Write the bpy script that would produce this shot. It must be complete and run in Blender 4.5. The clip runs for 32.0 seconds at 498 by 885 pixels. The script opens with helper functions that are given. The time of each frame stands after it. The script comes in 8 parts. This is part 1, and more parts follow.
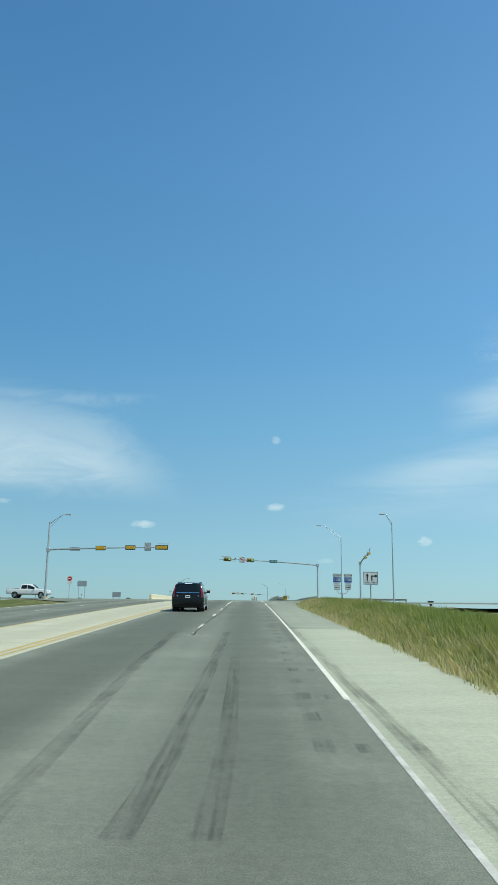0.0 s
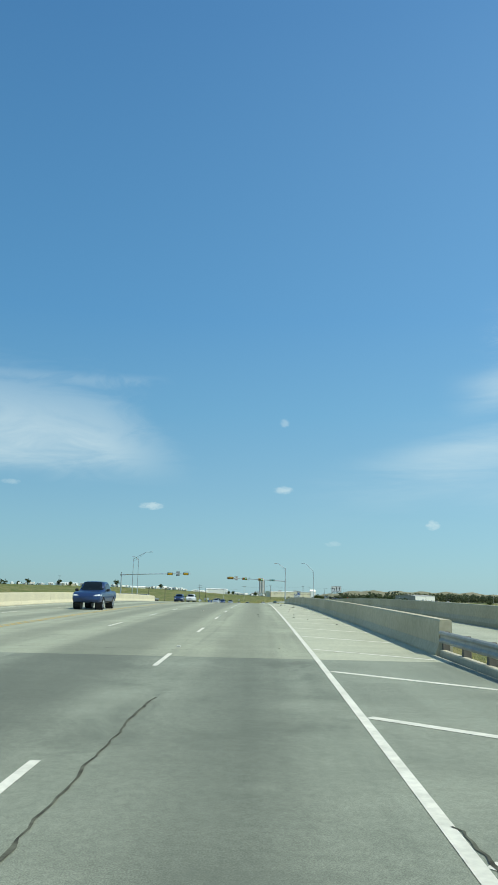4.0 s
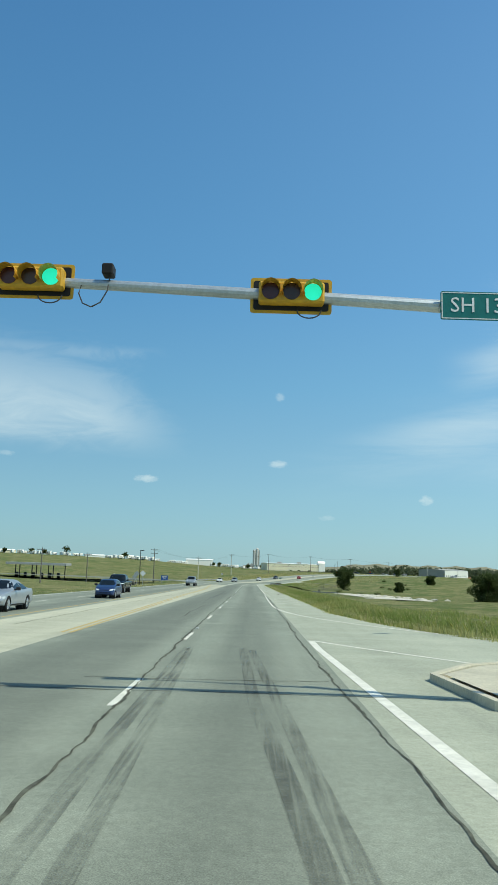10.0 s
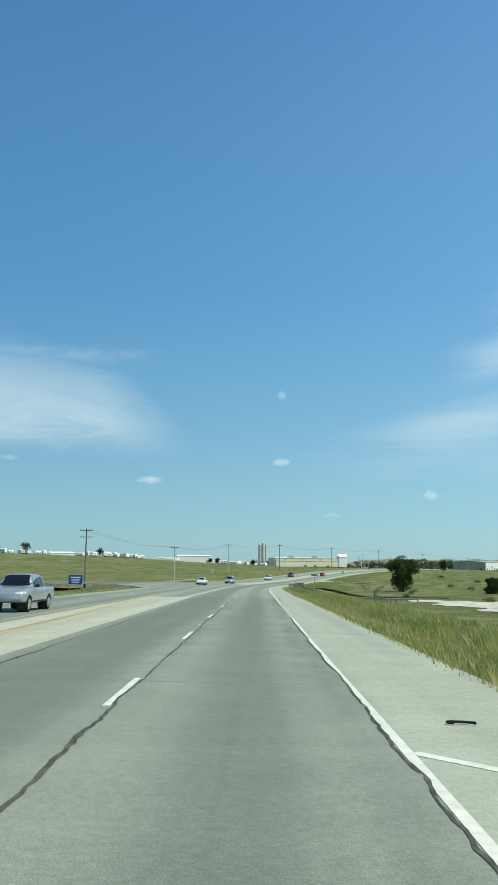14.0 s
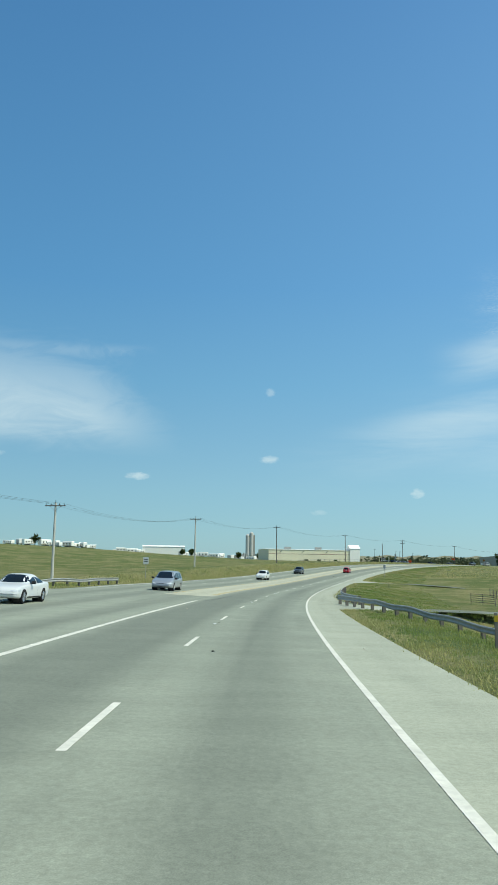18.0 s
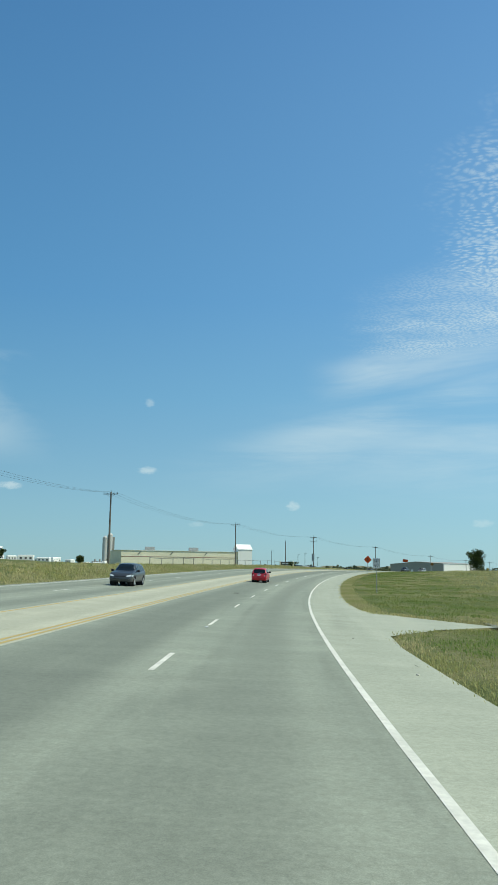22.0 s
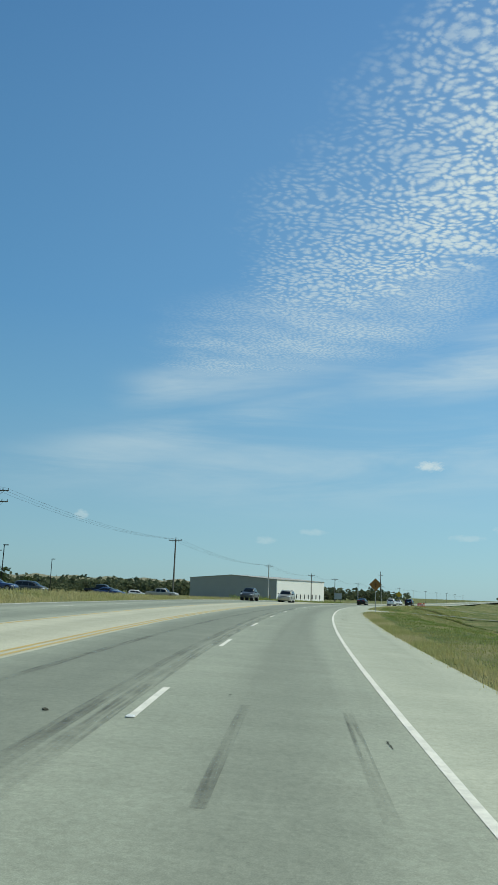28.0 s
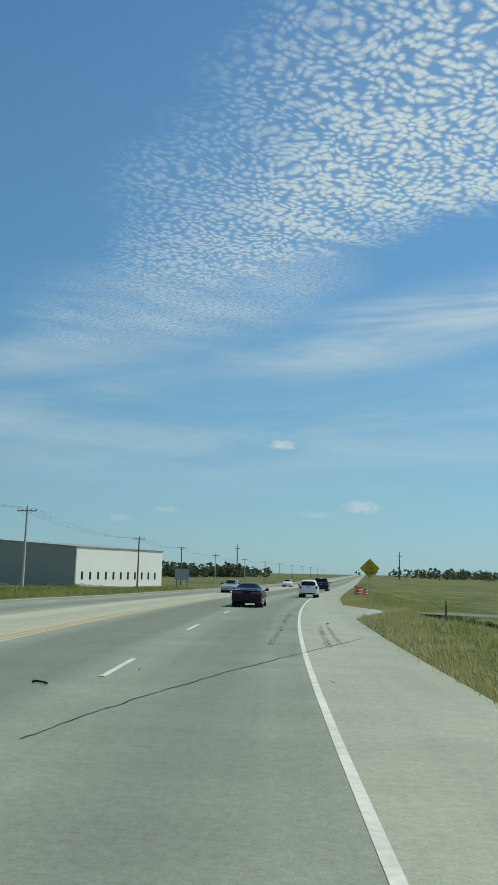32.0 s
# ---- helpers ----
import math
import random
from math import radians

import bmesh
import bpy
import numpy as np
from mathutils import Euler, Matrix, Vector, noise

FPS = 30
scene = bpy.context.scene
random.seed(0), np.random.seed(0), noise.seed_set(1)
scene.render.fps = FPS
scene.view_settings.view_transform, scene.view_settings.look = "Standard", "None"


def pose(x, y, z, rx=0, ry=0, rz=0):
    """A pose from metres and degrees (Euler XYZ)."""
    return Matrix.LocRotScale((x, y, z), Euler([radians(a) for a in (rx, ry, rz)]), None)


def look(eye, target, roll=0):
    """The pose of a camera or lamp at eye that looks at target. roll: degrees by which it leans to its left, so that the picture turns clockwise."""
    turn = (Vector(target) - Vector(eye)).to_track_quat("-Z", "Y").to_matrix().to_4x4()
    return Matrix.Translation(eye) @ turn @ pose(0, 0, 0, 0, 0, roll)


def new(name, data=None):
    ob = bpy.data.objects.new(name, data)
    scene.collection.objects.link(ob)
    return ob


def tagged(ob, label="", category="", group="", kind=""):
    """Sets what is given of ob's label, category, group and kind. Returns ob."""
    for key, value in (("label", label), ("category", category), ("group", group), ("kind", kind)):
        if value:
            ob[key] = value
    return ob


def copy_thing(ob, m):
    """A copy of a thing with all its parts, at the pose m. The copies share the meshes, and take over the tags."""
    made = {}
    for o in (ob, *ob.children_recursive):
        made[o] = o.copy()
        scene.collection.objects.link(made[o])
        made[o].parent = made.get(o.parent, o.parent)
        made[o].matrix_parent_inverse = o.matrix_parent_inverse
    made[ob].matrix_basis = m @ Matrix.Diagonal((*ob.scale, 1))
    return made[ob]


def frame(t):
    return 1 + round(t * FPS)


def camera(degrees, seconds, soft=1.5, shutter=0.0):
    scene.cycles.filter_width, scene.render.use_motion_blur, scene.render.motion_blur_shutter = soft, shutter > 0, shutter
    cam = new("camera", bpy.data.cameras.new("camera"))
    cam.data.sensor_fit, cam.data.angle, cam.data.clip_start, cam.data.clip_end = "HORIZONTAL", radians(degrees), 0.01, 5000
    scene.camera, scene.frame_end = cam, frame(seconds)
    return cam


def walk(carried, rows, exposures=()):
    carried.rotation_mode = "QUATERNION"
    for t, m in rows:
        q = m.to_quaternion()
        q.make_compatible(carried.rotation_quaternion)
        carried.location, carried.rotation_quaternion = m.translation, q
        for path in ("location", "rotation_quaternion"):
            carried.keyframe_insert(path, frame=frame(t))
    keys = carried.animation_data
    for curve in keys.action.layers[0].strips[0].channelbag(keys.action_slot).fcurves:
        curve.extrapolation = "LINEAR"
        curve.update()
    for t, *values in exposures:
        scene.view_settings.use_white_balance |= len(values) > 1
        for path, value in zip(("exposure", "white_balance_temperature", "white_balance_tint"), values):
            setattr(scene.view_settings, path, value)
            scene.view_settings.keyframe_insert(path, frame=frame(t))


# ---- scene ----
from mathutils import bvhtree

cam = camera(35.936, 32.0, soft=1.2)
PATH = [
    (0.0, pose(0.035, 0.000, 1.835, 102.311, -0.696, 0.415)),
    (0.5, pose(0.043, 16.083, 2.375, 102.197, -0.817, 0.522)),
    (1.0, pose(0.003, 32.168, 2.902, 102.078, -0.952, 0.653)),
    (1.5, pose(-0.082, 48.234, 3.411, 101.899, -1.018, 0.660)),
    (2.0, pose(-0.178, 64.280, 3.875, 101.753, -1.115, 0.661)),
    (2.5, pose(-0.273, 80.279, 4.289, 101.573, -1.165, 0.690)),
    (3.0, pose(-0.374, 96.281, 4.650, 101.418, -1.229, 0.752)),
    (3.5, pose(-0.480, 112.295, 4.953, 101.217, -1.271, 0.860)),
    (4.0, pose(-0.590, 128.297, 5.198, 101.019, -1.232, 0.953)),
    (4.5, pose(-0.705, 144.280, 5.391, 100.837, -1.140, 1.013)),
    (5.0, pose(-0.827, 160.239, 5.531, 100.676, -1.024, 1.036)),
    (5.5, pose(-0.952, 176.169, 5.621, 100.521, -0.913, 1.032)),
    (6.0, pose(-1.079, 192.063, 5.661, 100.332, -0.836, 1.019)),
    (6.5, pose(-1.204, 207.917, 5.652, 100.205, -0.894, 0.968)),
    (7.0, pose(-1.316, 223.726, 5.580, 99.971, -0.922, 0.953)),
    (7.5, pose(-1.405, 239.482, 5.447, 99.751, -0.849, 0.896)),
    (8.0, pose(-1.462, 255.186, 5.257, 99.494, -0.803, 0.809)),
    (8.5, pose(-1.480, 270.838, 5.018, 99.263, -0.934, 0.748)),
    (9.0, pose(-1.475, 286.385, 4.737, 98.937, -1.147, 0.636)),
    (9.5, pose(-1.479, 301.810, 4.451, 98.830, -1.533, 0.461)),
    (10.0, pose(-1.499, 317.139, 4.168, 99.069, -1.760, 0.473)),
    (10.5, pose(-1.527, 332.373, 3.892, 98.891, -1.588, 0.662)),
    (11.0, pose(-1.557, 347.524, 3.625, 98.825, -1.201, 0.735)),
    (11.5, pose(-1.587, 362.605, 3.368, 98.791, -0.865, 0.761)),
    (12.0, pose(-1.626, 377.625, 3.114, 98.787, -0.645, 0.750)),
    (12.5, pose(-1.678, 392.586, 2.859, 98.833, -0.651, 0.732)),
    (13.0, pose(-1.757, 407.603, 2.603, 98.876, -0.687, 0.723)),
    (13.5, pose(-1.871, 422.678, 2.350, 98.871, -0.533, 0.785)),
    (14.0, pose(-2.014, 437.805, 2.101, 98.977, -0.426, 0.892)),
    (14.5, pose(-2.160, 452.981, 1.854, 99.027, -0.373, 0.968)),
    (15.0, pose(-2.268, 468.205, 1.608, 98.969, -0.378, 0.991)),
    (15.5, pose(-2.331, 483.474, 1.361, 98.847, -0.445, 0.972)),
    (16.0, pose(-2.375, 498.786, 1.108, 98.821, -0.580, 0.932)),
    (16.5, pose(-2.419, 514.126, 0.846, 98.838, -0.939, 0.843)),
    (17.0, pose(-2.480, 529.494, 0.576, 98.838, -1.083, 0.755)),
    (17.5, pose(-2.458, 544.944, 0.300, 98.831, -0.970, 0.415)),
    (18.0, pose(-2.345, 560.473, 0.017, 98.765, -0.800, -0.050)),
    (18.5, pose(-2.044, 576.071, -0.276, 98.769, -0.702, -0.810)),
    (19.0, pose(-1.474, 591.718, -0.579, 98.817, -0.686, -1.694)),
    (19.5, pose(-0.625, 607.388, -0.889, 98.816, -0.680, -2.778)),
    (20.0, pose(0.603, 623.054, -1.177, 98.933, -0.672, -4.016)),
    (20.5, pose(2.244, 638.685, -1.439, 99.072, -0.653, -5.295)),
    (21.0, pose(4.283, 654.271, -1.664, 99.270, -0.551, -6.586)),
    (21.5, pose(6.696, 669.788, -1.830, 99.486, -0.496, -7.831)),
    (22.0, pose(9.455, 685.233, -1.937, 99.721, -0.522, -9.142)),
    (22.5, pose(12.507, 700.649, -1.959, 99.965, -0.652, -10.423)),
    (23.0, pose(15.793, 716.029, -1.890, 100.246, -0.866, -11.689)),
    (23.5, pose(19.301, 731.350, -1.732, 100.545, -0.939, -12.779)),
    (24.0, pose(23.149, 746.556, -1.499, 100.810, -1.014, -13.990)),
    (24.5, pose(27.364, 761.598, -1.197, 101.100, -1.211, -15.145)),
    (25.0, pose(31.879, 776.487, -0.871, 101.310, -1.424, -16.401)),
    (25.5, pose(36.680, 791.216, -0.539, 101.415, -1.642, -17.696)),
    (26.0, pose(41.776, 805.771, -0.212, 101.431, -1.853, -19.012)),
    (26.5, pose(47.207, 820.125, 0.080, 101.383, -2.043, -20.373)),
    (27.0, pose(52.962, 834.268, 0.334, 101.259, -2.200, -21.859)),
    (27.5, pose(59.057, 848.194, 0.552, 101.123, -2.173, -23.387)),
    (28.0, pose(65.555, 861.855, 0.731, 100.914, -2.114, -24.888)),
    (28.5, pose(72.470, 875.208, 0.869, 100.780, -2.163, -26.377)),
    (29.0, pose(79.677, 888.304, 0.961, 100.653, -1.977, -27.870)),
    (29.5, pose(87.170, 901.165, 1.008, 100.437, -1.704, -29.398)),
    (30.0, pose(94.935, 913.785, 1.014, 100.308, -1.404, -30.886)),
    (30.5, pose(102.963, 926.182, 0.989, 100.039, -1.227, -32.279)),
    (31.0, pose(111.215, 938.351, 0.935, 99.791, -1.180, -33.512)),
    (31.5, pose(119.677, 950.292, 0.860, 99.575, -1.193, -34.693)),
    (32.0, pose(128.397, 962.091, 0.770, 99.510, -1.175, -35.623)),
]
walk(cam, PATH, exposures=((0.0, 0.06), (3.0, 0.03), (6.0, -0.04), (13.0, 0.04), (19.0, 0.0), (24.0, -0.13), (28.0, -0.27), (32.0, -0.42)))

# the road's reference line: heading (degrees to the right of +y) and grade (percent) every 40 m from station -40
HEADING = [0.39, -0.02, -0.43, -0.31, -0.29, -0.31, -0.28, -0.14, -0.06, -0.16, -0.19, -0.40, -0.55, -0.16, -0.27, 0.67, 3.25, 6.88, 9.72, 12.23, 15.97, 19.19, 23.15, 27.67, 30.82, 33.80, 37.20, 40.75, 43.77, 44.20, 44.20, 44.20, 44.20, 44.20]
GRADE = [3.54, 3.40, 3.20, 2.44, 1.54, 0.72, -0.05, -1.06, -1.87, -1.83, -1.69, -1.71, -1.63, -1.62, -1.75, -1.84, -2.02, -1.58, -0.61, 0.86, 2.05, 2.17, 1.54, 0.91, 0.12, -0.43, -0.70, -0.80, -0.71, -0.58, -0.43, -0.27, -0.11, 0.05]
EDGE, LANE = 1.57, -2.15  # the white edge line and the dashed lane line beside the camera's lane

# ---- world, sun ----
SUN_AZ, SUN_EL = 112.0, 56.0
world = bpy.data.worlds.new("sky")
scene.world = world
world.use_nodes = True


class Nodes:
    """Short hand for building node trees."""

    def __init__(self, tree):
        self.t, self.n, self.l = tree, tree.nodes, tree.links

    def add(self, kind, **kw):
        node = self.n.new(kind)
        for k, v in kw.items():
            if k == "op":
                node.operation = v
            elif k == "blend":
                node.blend_type = v
            elif k == "data":
                node.data_type = v
        return node

    def put(self, sock, value):
        if isinstance(value, bpy.types.NodeSocket):
            self.l.new(value, sock)
        else:
            sock.default_value = value

    def math(self, op, a, b=0.0, c=None):
        node = self.add("ShaderNodeMath", op=op)
        self.put(node.inputs[0], a)
        self.put(node.inputs[1], b)
        if c is not None:
            self.put(node.inputs[2], c)
        return node.outputs[0]

    def step(self, value, lo, hi, a=0.0, b=1.0):
        node = self.n.new("ShaderNodeMapRange")
        node.interpolation_type = "SMOOTHSTEP"
        for i, v in enumerate((value, lo, hi, a, b)):
            self.put(node.inputs[i], v)
        return node.outputs[0]

    def noise(self, vec, scale, detail=4.0, rough=0.55, distortion=0.0):
        node = self.n.new("ShaderNodeTexNoise")
        self.put(node.inputs["Vector"], vec)
        for k, v in (("Scale", scale), ("Detail", detail), ("Roughness", rough), ("Distortion", distortion)):
            self.put(node.inputs[k], v)
        return node.outputs[0]

    def scaled(self, vec, scale, loc=(0, 0, 0), rot=(0, 0, 0)):
        node = self.n.new("ShaderNodeMapping")
        self.put(node.inputs["Vector"], vec)
        node.inputs["Scale"].default_value, node.inputs["Location"].default_value = scale, loc
        node.inputs["Rotation"].default_value = rot
        return node.outputs[0]

    def mix(self, fac, a, b, blend="MIX"):
        node = self.n.new("ShaderNodeMix")
        node.data_type, node.blend_type = "RGBA", blend
        self.put(node.inputs[0], fac)
        for i, v in ((6, a), (7, b)):
            self.put(node.inputs[i], (*v, 1) if isinstance(v, tuple) and len(v) == 3 else v)
        return node.outputs[2]

    def combine(self, x, y, z):
        node = self.n.new("ShaderNodeCombineXYZ")
        for i, v in enumerate((x, y, z)):
            self.put(node.inputs[i], v)
        return node.outputs[0]


def build_sky():
    k = Nodes(world.node_tree)
    k.n.clear()
    sky = k.n.new("ShaderNodeTexSky")
    sky.sky_type, sky.sun_disc = "NISHITA", False
    sky.sun_elevation, sky.sun_rotation = radians(SUN_EL), radians(SUN_AZ)
    sky.altitude, sky.air_density, sky.dust_density, sky.ozone_density = 200, 1.0, 0.35, 2.0
    coord = k.n.new("ShaderNodeTexCoord").outputs["Generated"]
    split = k.n.new("ShaderNodeSeparateXYZ")
    k.put(split.inputs[0], coord)
    x, y, z = split.outputs
    az = k.math("MULTIPLY", k.math("ARCTAN2", x, y), 57.2958)
    el = k.math("MULTIPLY", k.math("ARCSINE", z), 57.2958)
    up = k.math("MAXIMUM", z, 0.03)
    plane = k.combine(k.math("DIVIDE", x, up), k.math("DIVIDE", y, up), 0.0)
    # rippled high cloud to the east: puffs in rows, denser towards a slanting ridge, with a thin fine-grained skirt below
    drift = k.n.new("ShaderNodeTexNoise")
    k.put(drift.inputs["Vector"], plane)
    drift.inputs["Scale"].default_value, drift.inputs["Detail"].default_value = 7.0, 2.0
    bent = k.n.new("ShaderNodeVectorMath")
    bent.operation = "MULTIPLY_ADD"
    k.put(bent.inputs[0], drift.outputs["Color"])
    bent.inputs[1].default_value = (0.1, 0.1, 0.0)
    k.put(bent.inputs[2], plane)

    def puffs(scale, rough):
        cell = k.n.new("ShaderNodeTexVoronoi")
        cell.feature, cell.voronoi_dimensions = "SMOOTH_F1", "2D"
        k.put(cell.inputs["Vector"], k.scaled(bent.outputs[0], (1.0, 1.2, 1.0), rot=(0, 0, radians(28))))
        cell.inputs["Scale"].default_value, cell.inputs["Smoothness"].default_value, cell.inputs["Randomness"].default_value = scale, 0.35, 0.95
        frayed = k.math("ADD", cell.outputs["Distance"], k.math("MULTIPLY", k.math("SUBTRACT", k.noise(plane, scale * 3.2, 3.0, 0.6), 0.5), rough))
        return frayed

    patch = k.noise(k.scaled(plane, (2.2, 3.4, 1.0), (3.1, 0.4, 0), (0, 0, radians(24))), 1.0, 4.0, 0.6)
    rows_ = k.noise(k.scaled(plane, (3.0, 11.0, 1.0), (1.0, 5.0, 0), (0, 0, radians(30))), 1.0, 2.0, 0.5)
    away = k.math("SUBTRACT", az, k.math("MAXIMUM", 0.0, k.math("MULTIPLY", k.math("SUBTRACT", el, 29.0), 1.25)))
    edge = k.step(k.math("ADD", away, k.math("MULTIPLY", k.math("SUBTRACT", patch, 0.5), 16.0)), 22.0, 28.5)
    floor_ = k.math("SUBTRACT", el, k.math("ADD", k.step(az, 28.0, 45.0, 18.2, 24.2), k.math("MULTIPLY", k.math("MAXIMUM", 0.0, k.math("SUBTRACT", az, 45.0)), 0.22)))
    body = k.math("MULTIPLY", edge, k.step(k.math("ADD", floor_, k.math("MULTIPLY", k.math("SUBTRACT", rows_, 0.5), 5.0)), -1.2, 2.2))
    ridge = k.step(k.math("SUBTRACT", k.math("ADD", az, k.math("MULTIPLY", patch, 16.0)), k.math("MULTIPLY", k.math("ABSOLUTE", k.math("SUBTRACT", floor_, 3.5)), 1.5)), 22.0, 52.0, 0.26, 0.98)
    cover = k.math("ADD", k.math("MULTIPLY", ridge, 0.17), k.math("MULTIPLY", k.math("SUBTRACT", rows_, 0.5), 0.7))
    big = k.step(k.math("SUBTRACT", puffs(42.0, 0.6), cover), 0.56, -0.08)
    ripple = k.math("MULTIPLY", body, k.math("MULTIPLY", k.math("ADD", k.math("MULTIPLY", big, 0.9), 0.1), ridge))
    low = k.math("SUBTRACT", el, k.math("ADD", 11.6, k.math("MULTIPLY", az, 0.205)))
    skirt = k.math("MULTIPLY", k.math("MULTIPLY", k.step(low, -3.0, 1.0), k.step(low, 7.0, 1.5)), k.math("MULTIPLY", k.step(k.math("ADD", az, k.math("MULTIPLY", patch, 8.0)), 19.0, 29.0), k.step(az, 47.0, 36.0)))
    fine_ = k.step(puffs(62.0, 0.5), 0.72, 0.0, 0.35, 1.0)
    ripple = k.math("MAXIMUM", ripple, k.math("MULTIPLY", k.math("MULTIPLY", skirt, fine_), k.step(patch, 0.35, 0.65, 0.34, 0.7)))
    # thin veils and streaks lower down
    streak = k.noise(k.scaled(k.combine(az, el, 0.0), (0.05, 0.34, 1.0), rot=(0, 0, radians(-12))), 1.0, 5.0, 0.62, 0.5)
    wisp = k.step(streak, 0.3, 0.72, 0.05, 1.0)

    def veil_band(base, slope, lo, hi, a0, a1, b0, b1):
        d = k.math("SUBTRACT", el, k.math("ADD", base, k.math("MULTIPLY", az, slope)))
        across = k.math("MULTIPLY", k.step(d, -lo, 0.0), k.step(d, hi, 0.0))
        return k.math("MULTIPLY", k.math("MULTIPLY", across, wisp), k.math("MULTIPLY", k.step(az, a0, a1), k.step(az, b1, b0)))

    veil = k.math("MULTIPLY", veil_band(10.2, 0.165, 4.2, 3.6, 26.0, 46.0, 80.0, 100.0), 0.85)
    veil = k.math("MAXIMUM", veil, k.math("MULTIPLY", veil_band(6.6, 0.25, 4.5, 2.4, 0.0, 17.0, 24.0, 38.0), 0.42))
    veil = k.math("MAXIMUM", veil, k.math("MULTIPLY", veil_band(12.0, 0.17, 3.4, 2.2, 12.5, 19.0, 22.0, 42.0), 0.5))
    veil = k.math("MAXIMUM", veil, k.math("MULTIPLY", veil_band(8.0, 0.05, 5.5, 6.0, 6.0, 26.0, 60.0, 90.0), 0.34))
    torn = k.noise(k.scaled(k.combine(az, el, 0.0), (0.16, 0.5, 1.0), rot=(0, 0, radians(16))), 1.0, 5.0, 0.62, 0.8)
    rag = k.math("SUBTRACT", torn, 0.5)
    rim = k.math("ADD", k.math("ADD", az, k.math("MULTIPLY", el, 0.73)), k.math("MULTIPLY", rag, 7.0))
    top_ = k.math("ADD", k.math("ADD", el, k.math("MULTIPLY", az, 0.1)), k.math("MULTIPLY", rag, 5.5))
    left = k.math("MULTIPLY", k.math("MULTIPLY", k.step(rim, 2.0, -4.8), k.step(top_, 15.0, 9.6)), k.step(k.math("ADD", el, k.math("MULTIPLY", rag, 1.5)), 7.2, 10.4))
    left = k.math("MULTIPLY", left, k.step(torn, 0.22, 0.75, 0.5, 1.0))
    thread = k.math("SUBTRACT", k.math("ADD", el, k.math("MULTIPLY", rag, 1.6)), 15.2)
    thread = k.math("MULTIPLY", k.math("MULTIPLY", k.step(thread, -0.9, 0.0), k.step(thread, 0.7, 0.0)), k.math("MULTIPLY", k.step(az, -6.5, -9.5), k.step(torn, 0.35, 0.6)))
    left = k.math("MAXIMUM", k.math("MULTIPLY", left, 0.54), k.math("MULTIPLY", thread, 0.16))
    veil = k.math("MAXIMUM", veil, left)
    mask = k.math("MAXIMUM", ripple, veil)
    # small separate clouds: azimuth, elevation, half width, half height, density
    puff = k.noise(k.combine(az, k.math("MULTIPLY", el, 1.6), 0.0), 1.9, 5.0, 0.65)
    for a, e, w, h, d in PUFFS:
        w, h = w * 0.9, h * 0.85
        dx = k.math("DIVIDE", k.math("SUBTRACT", az, a), w)
        dy = k.math("DIVIDE", k.math("SUBTRACT", el, e), h)
        r2 = k.math("ADD", k.math("MULTIPLY", dx, dx), k.math("MULTIPLY", dy, dy))
        r2 = k.math("ADD", r2, k.math("MULTIPLY", k.math("SUBTRACT", puff, 0.5), 2.6))
        mask = k.math("MAXIMUM", mask, k.step(r2, 1.25, -0.2, 0.0, d * 0.78))
    tint = k.mix(1.0, sky.outputs[0], (0.52, 0.9, 1.04), "MULTIPLY")
    ramp = k.n.new("ShaderNodeValToRGB")
    k.put(ramp.inputs[0], k.math("DIVIDE", el, 90.0))
    while len(ramp.color_ramp.elements) < len(HAZE):
        ramp.color_ramp.elements.new(0.5)
    for stop, (deg, rgb) in zip(ramp.color_ramp.elements, HAZE):
        stop.position, stop.color = deg / 90.0, (*rgb, 1)
    haze = k.mix(1.0, ramp.outputs[0], (5.0, 5.0, 5.0), "MULTIPLY")
    tint = k.mix(0.72, tint, haze)
    tint = k.mix(k.math("MULTIPLY", k.step(az, -25.0, 35.0), k.step(el, 60.0, 30.0, 0.0, 0.05)), tint, CLOUD)
    bright = k.step(az, -45.0, 75.0, 0.87, 1.27)
    tint = k.mix(1.0, tint, k.combine(bright, bright, bright), "MULTIPLY")
    colour = k.mix(mask, tint, CLOUD)
    back = k.n.new("ShaderNodeBackground")
    k.put(back.inputs[0], colour)
    back.inputs[1].default_value = SKY_STRENGTH
    out = k.n.new("ShaderNodeOutputWorld")
    k.l.new(back.outputs[0], out.inputs[0])


PUFFS = [(1.5, 7.5, 0.85, 0.36, 0.6), (-8.3, 6.1, 1.05, 0.36, 0.62), (12.4, 5.0, 0.6, 0.42, 0.55), (38.0, 9.35, 1.35, 0.5, 1.0),
         (43.9, 4.8, 1.6, 0.6, 0.72), (1.5, 12.5, 0.45, 0.4, 0.36), (26.0, 3.7, 0.9, 0.35, 0.35), (-18.5, 7.4, 0.8, 0.25, 0.3),
         (29.5, 4.4, 1.2, 0.3, 0.35), (40.5, 4.2, 1.6, 0.3, 0.35), (5.2, 3.6, 0.7, 0.25, 0.25)]
CLOUD, SKY_STRENGTH = (5.3, 6.3, 6.3), 0.14
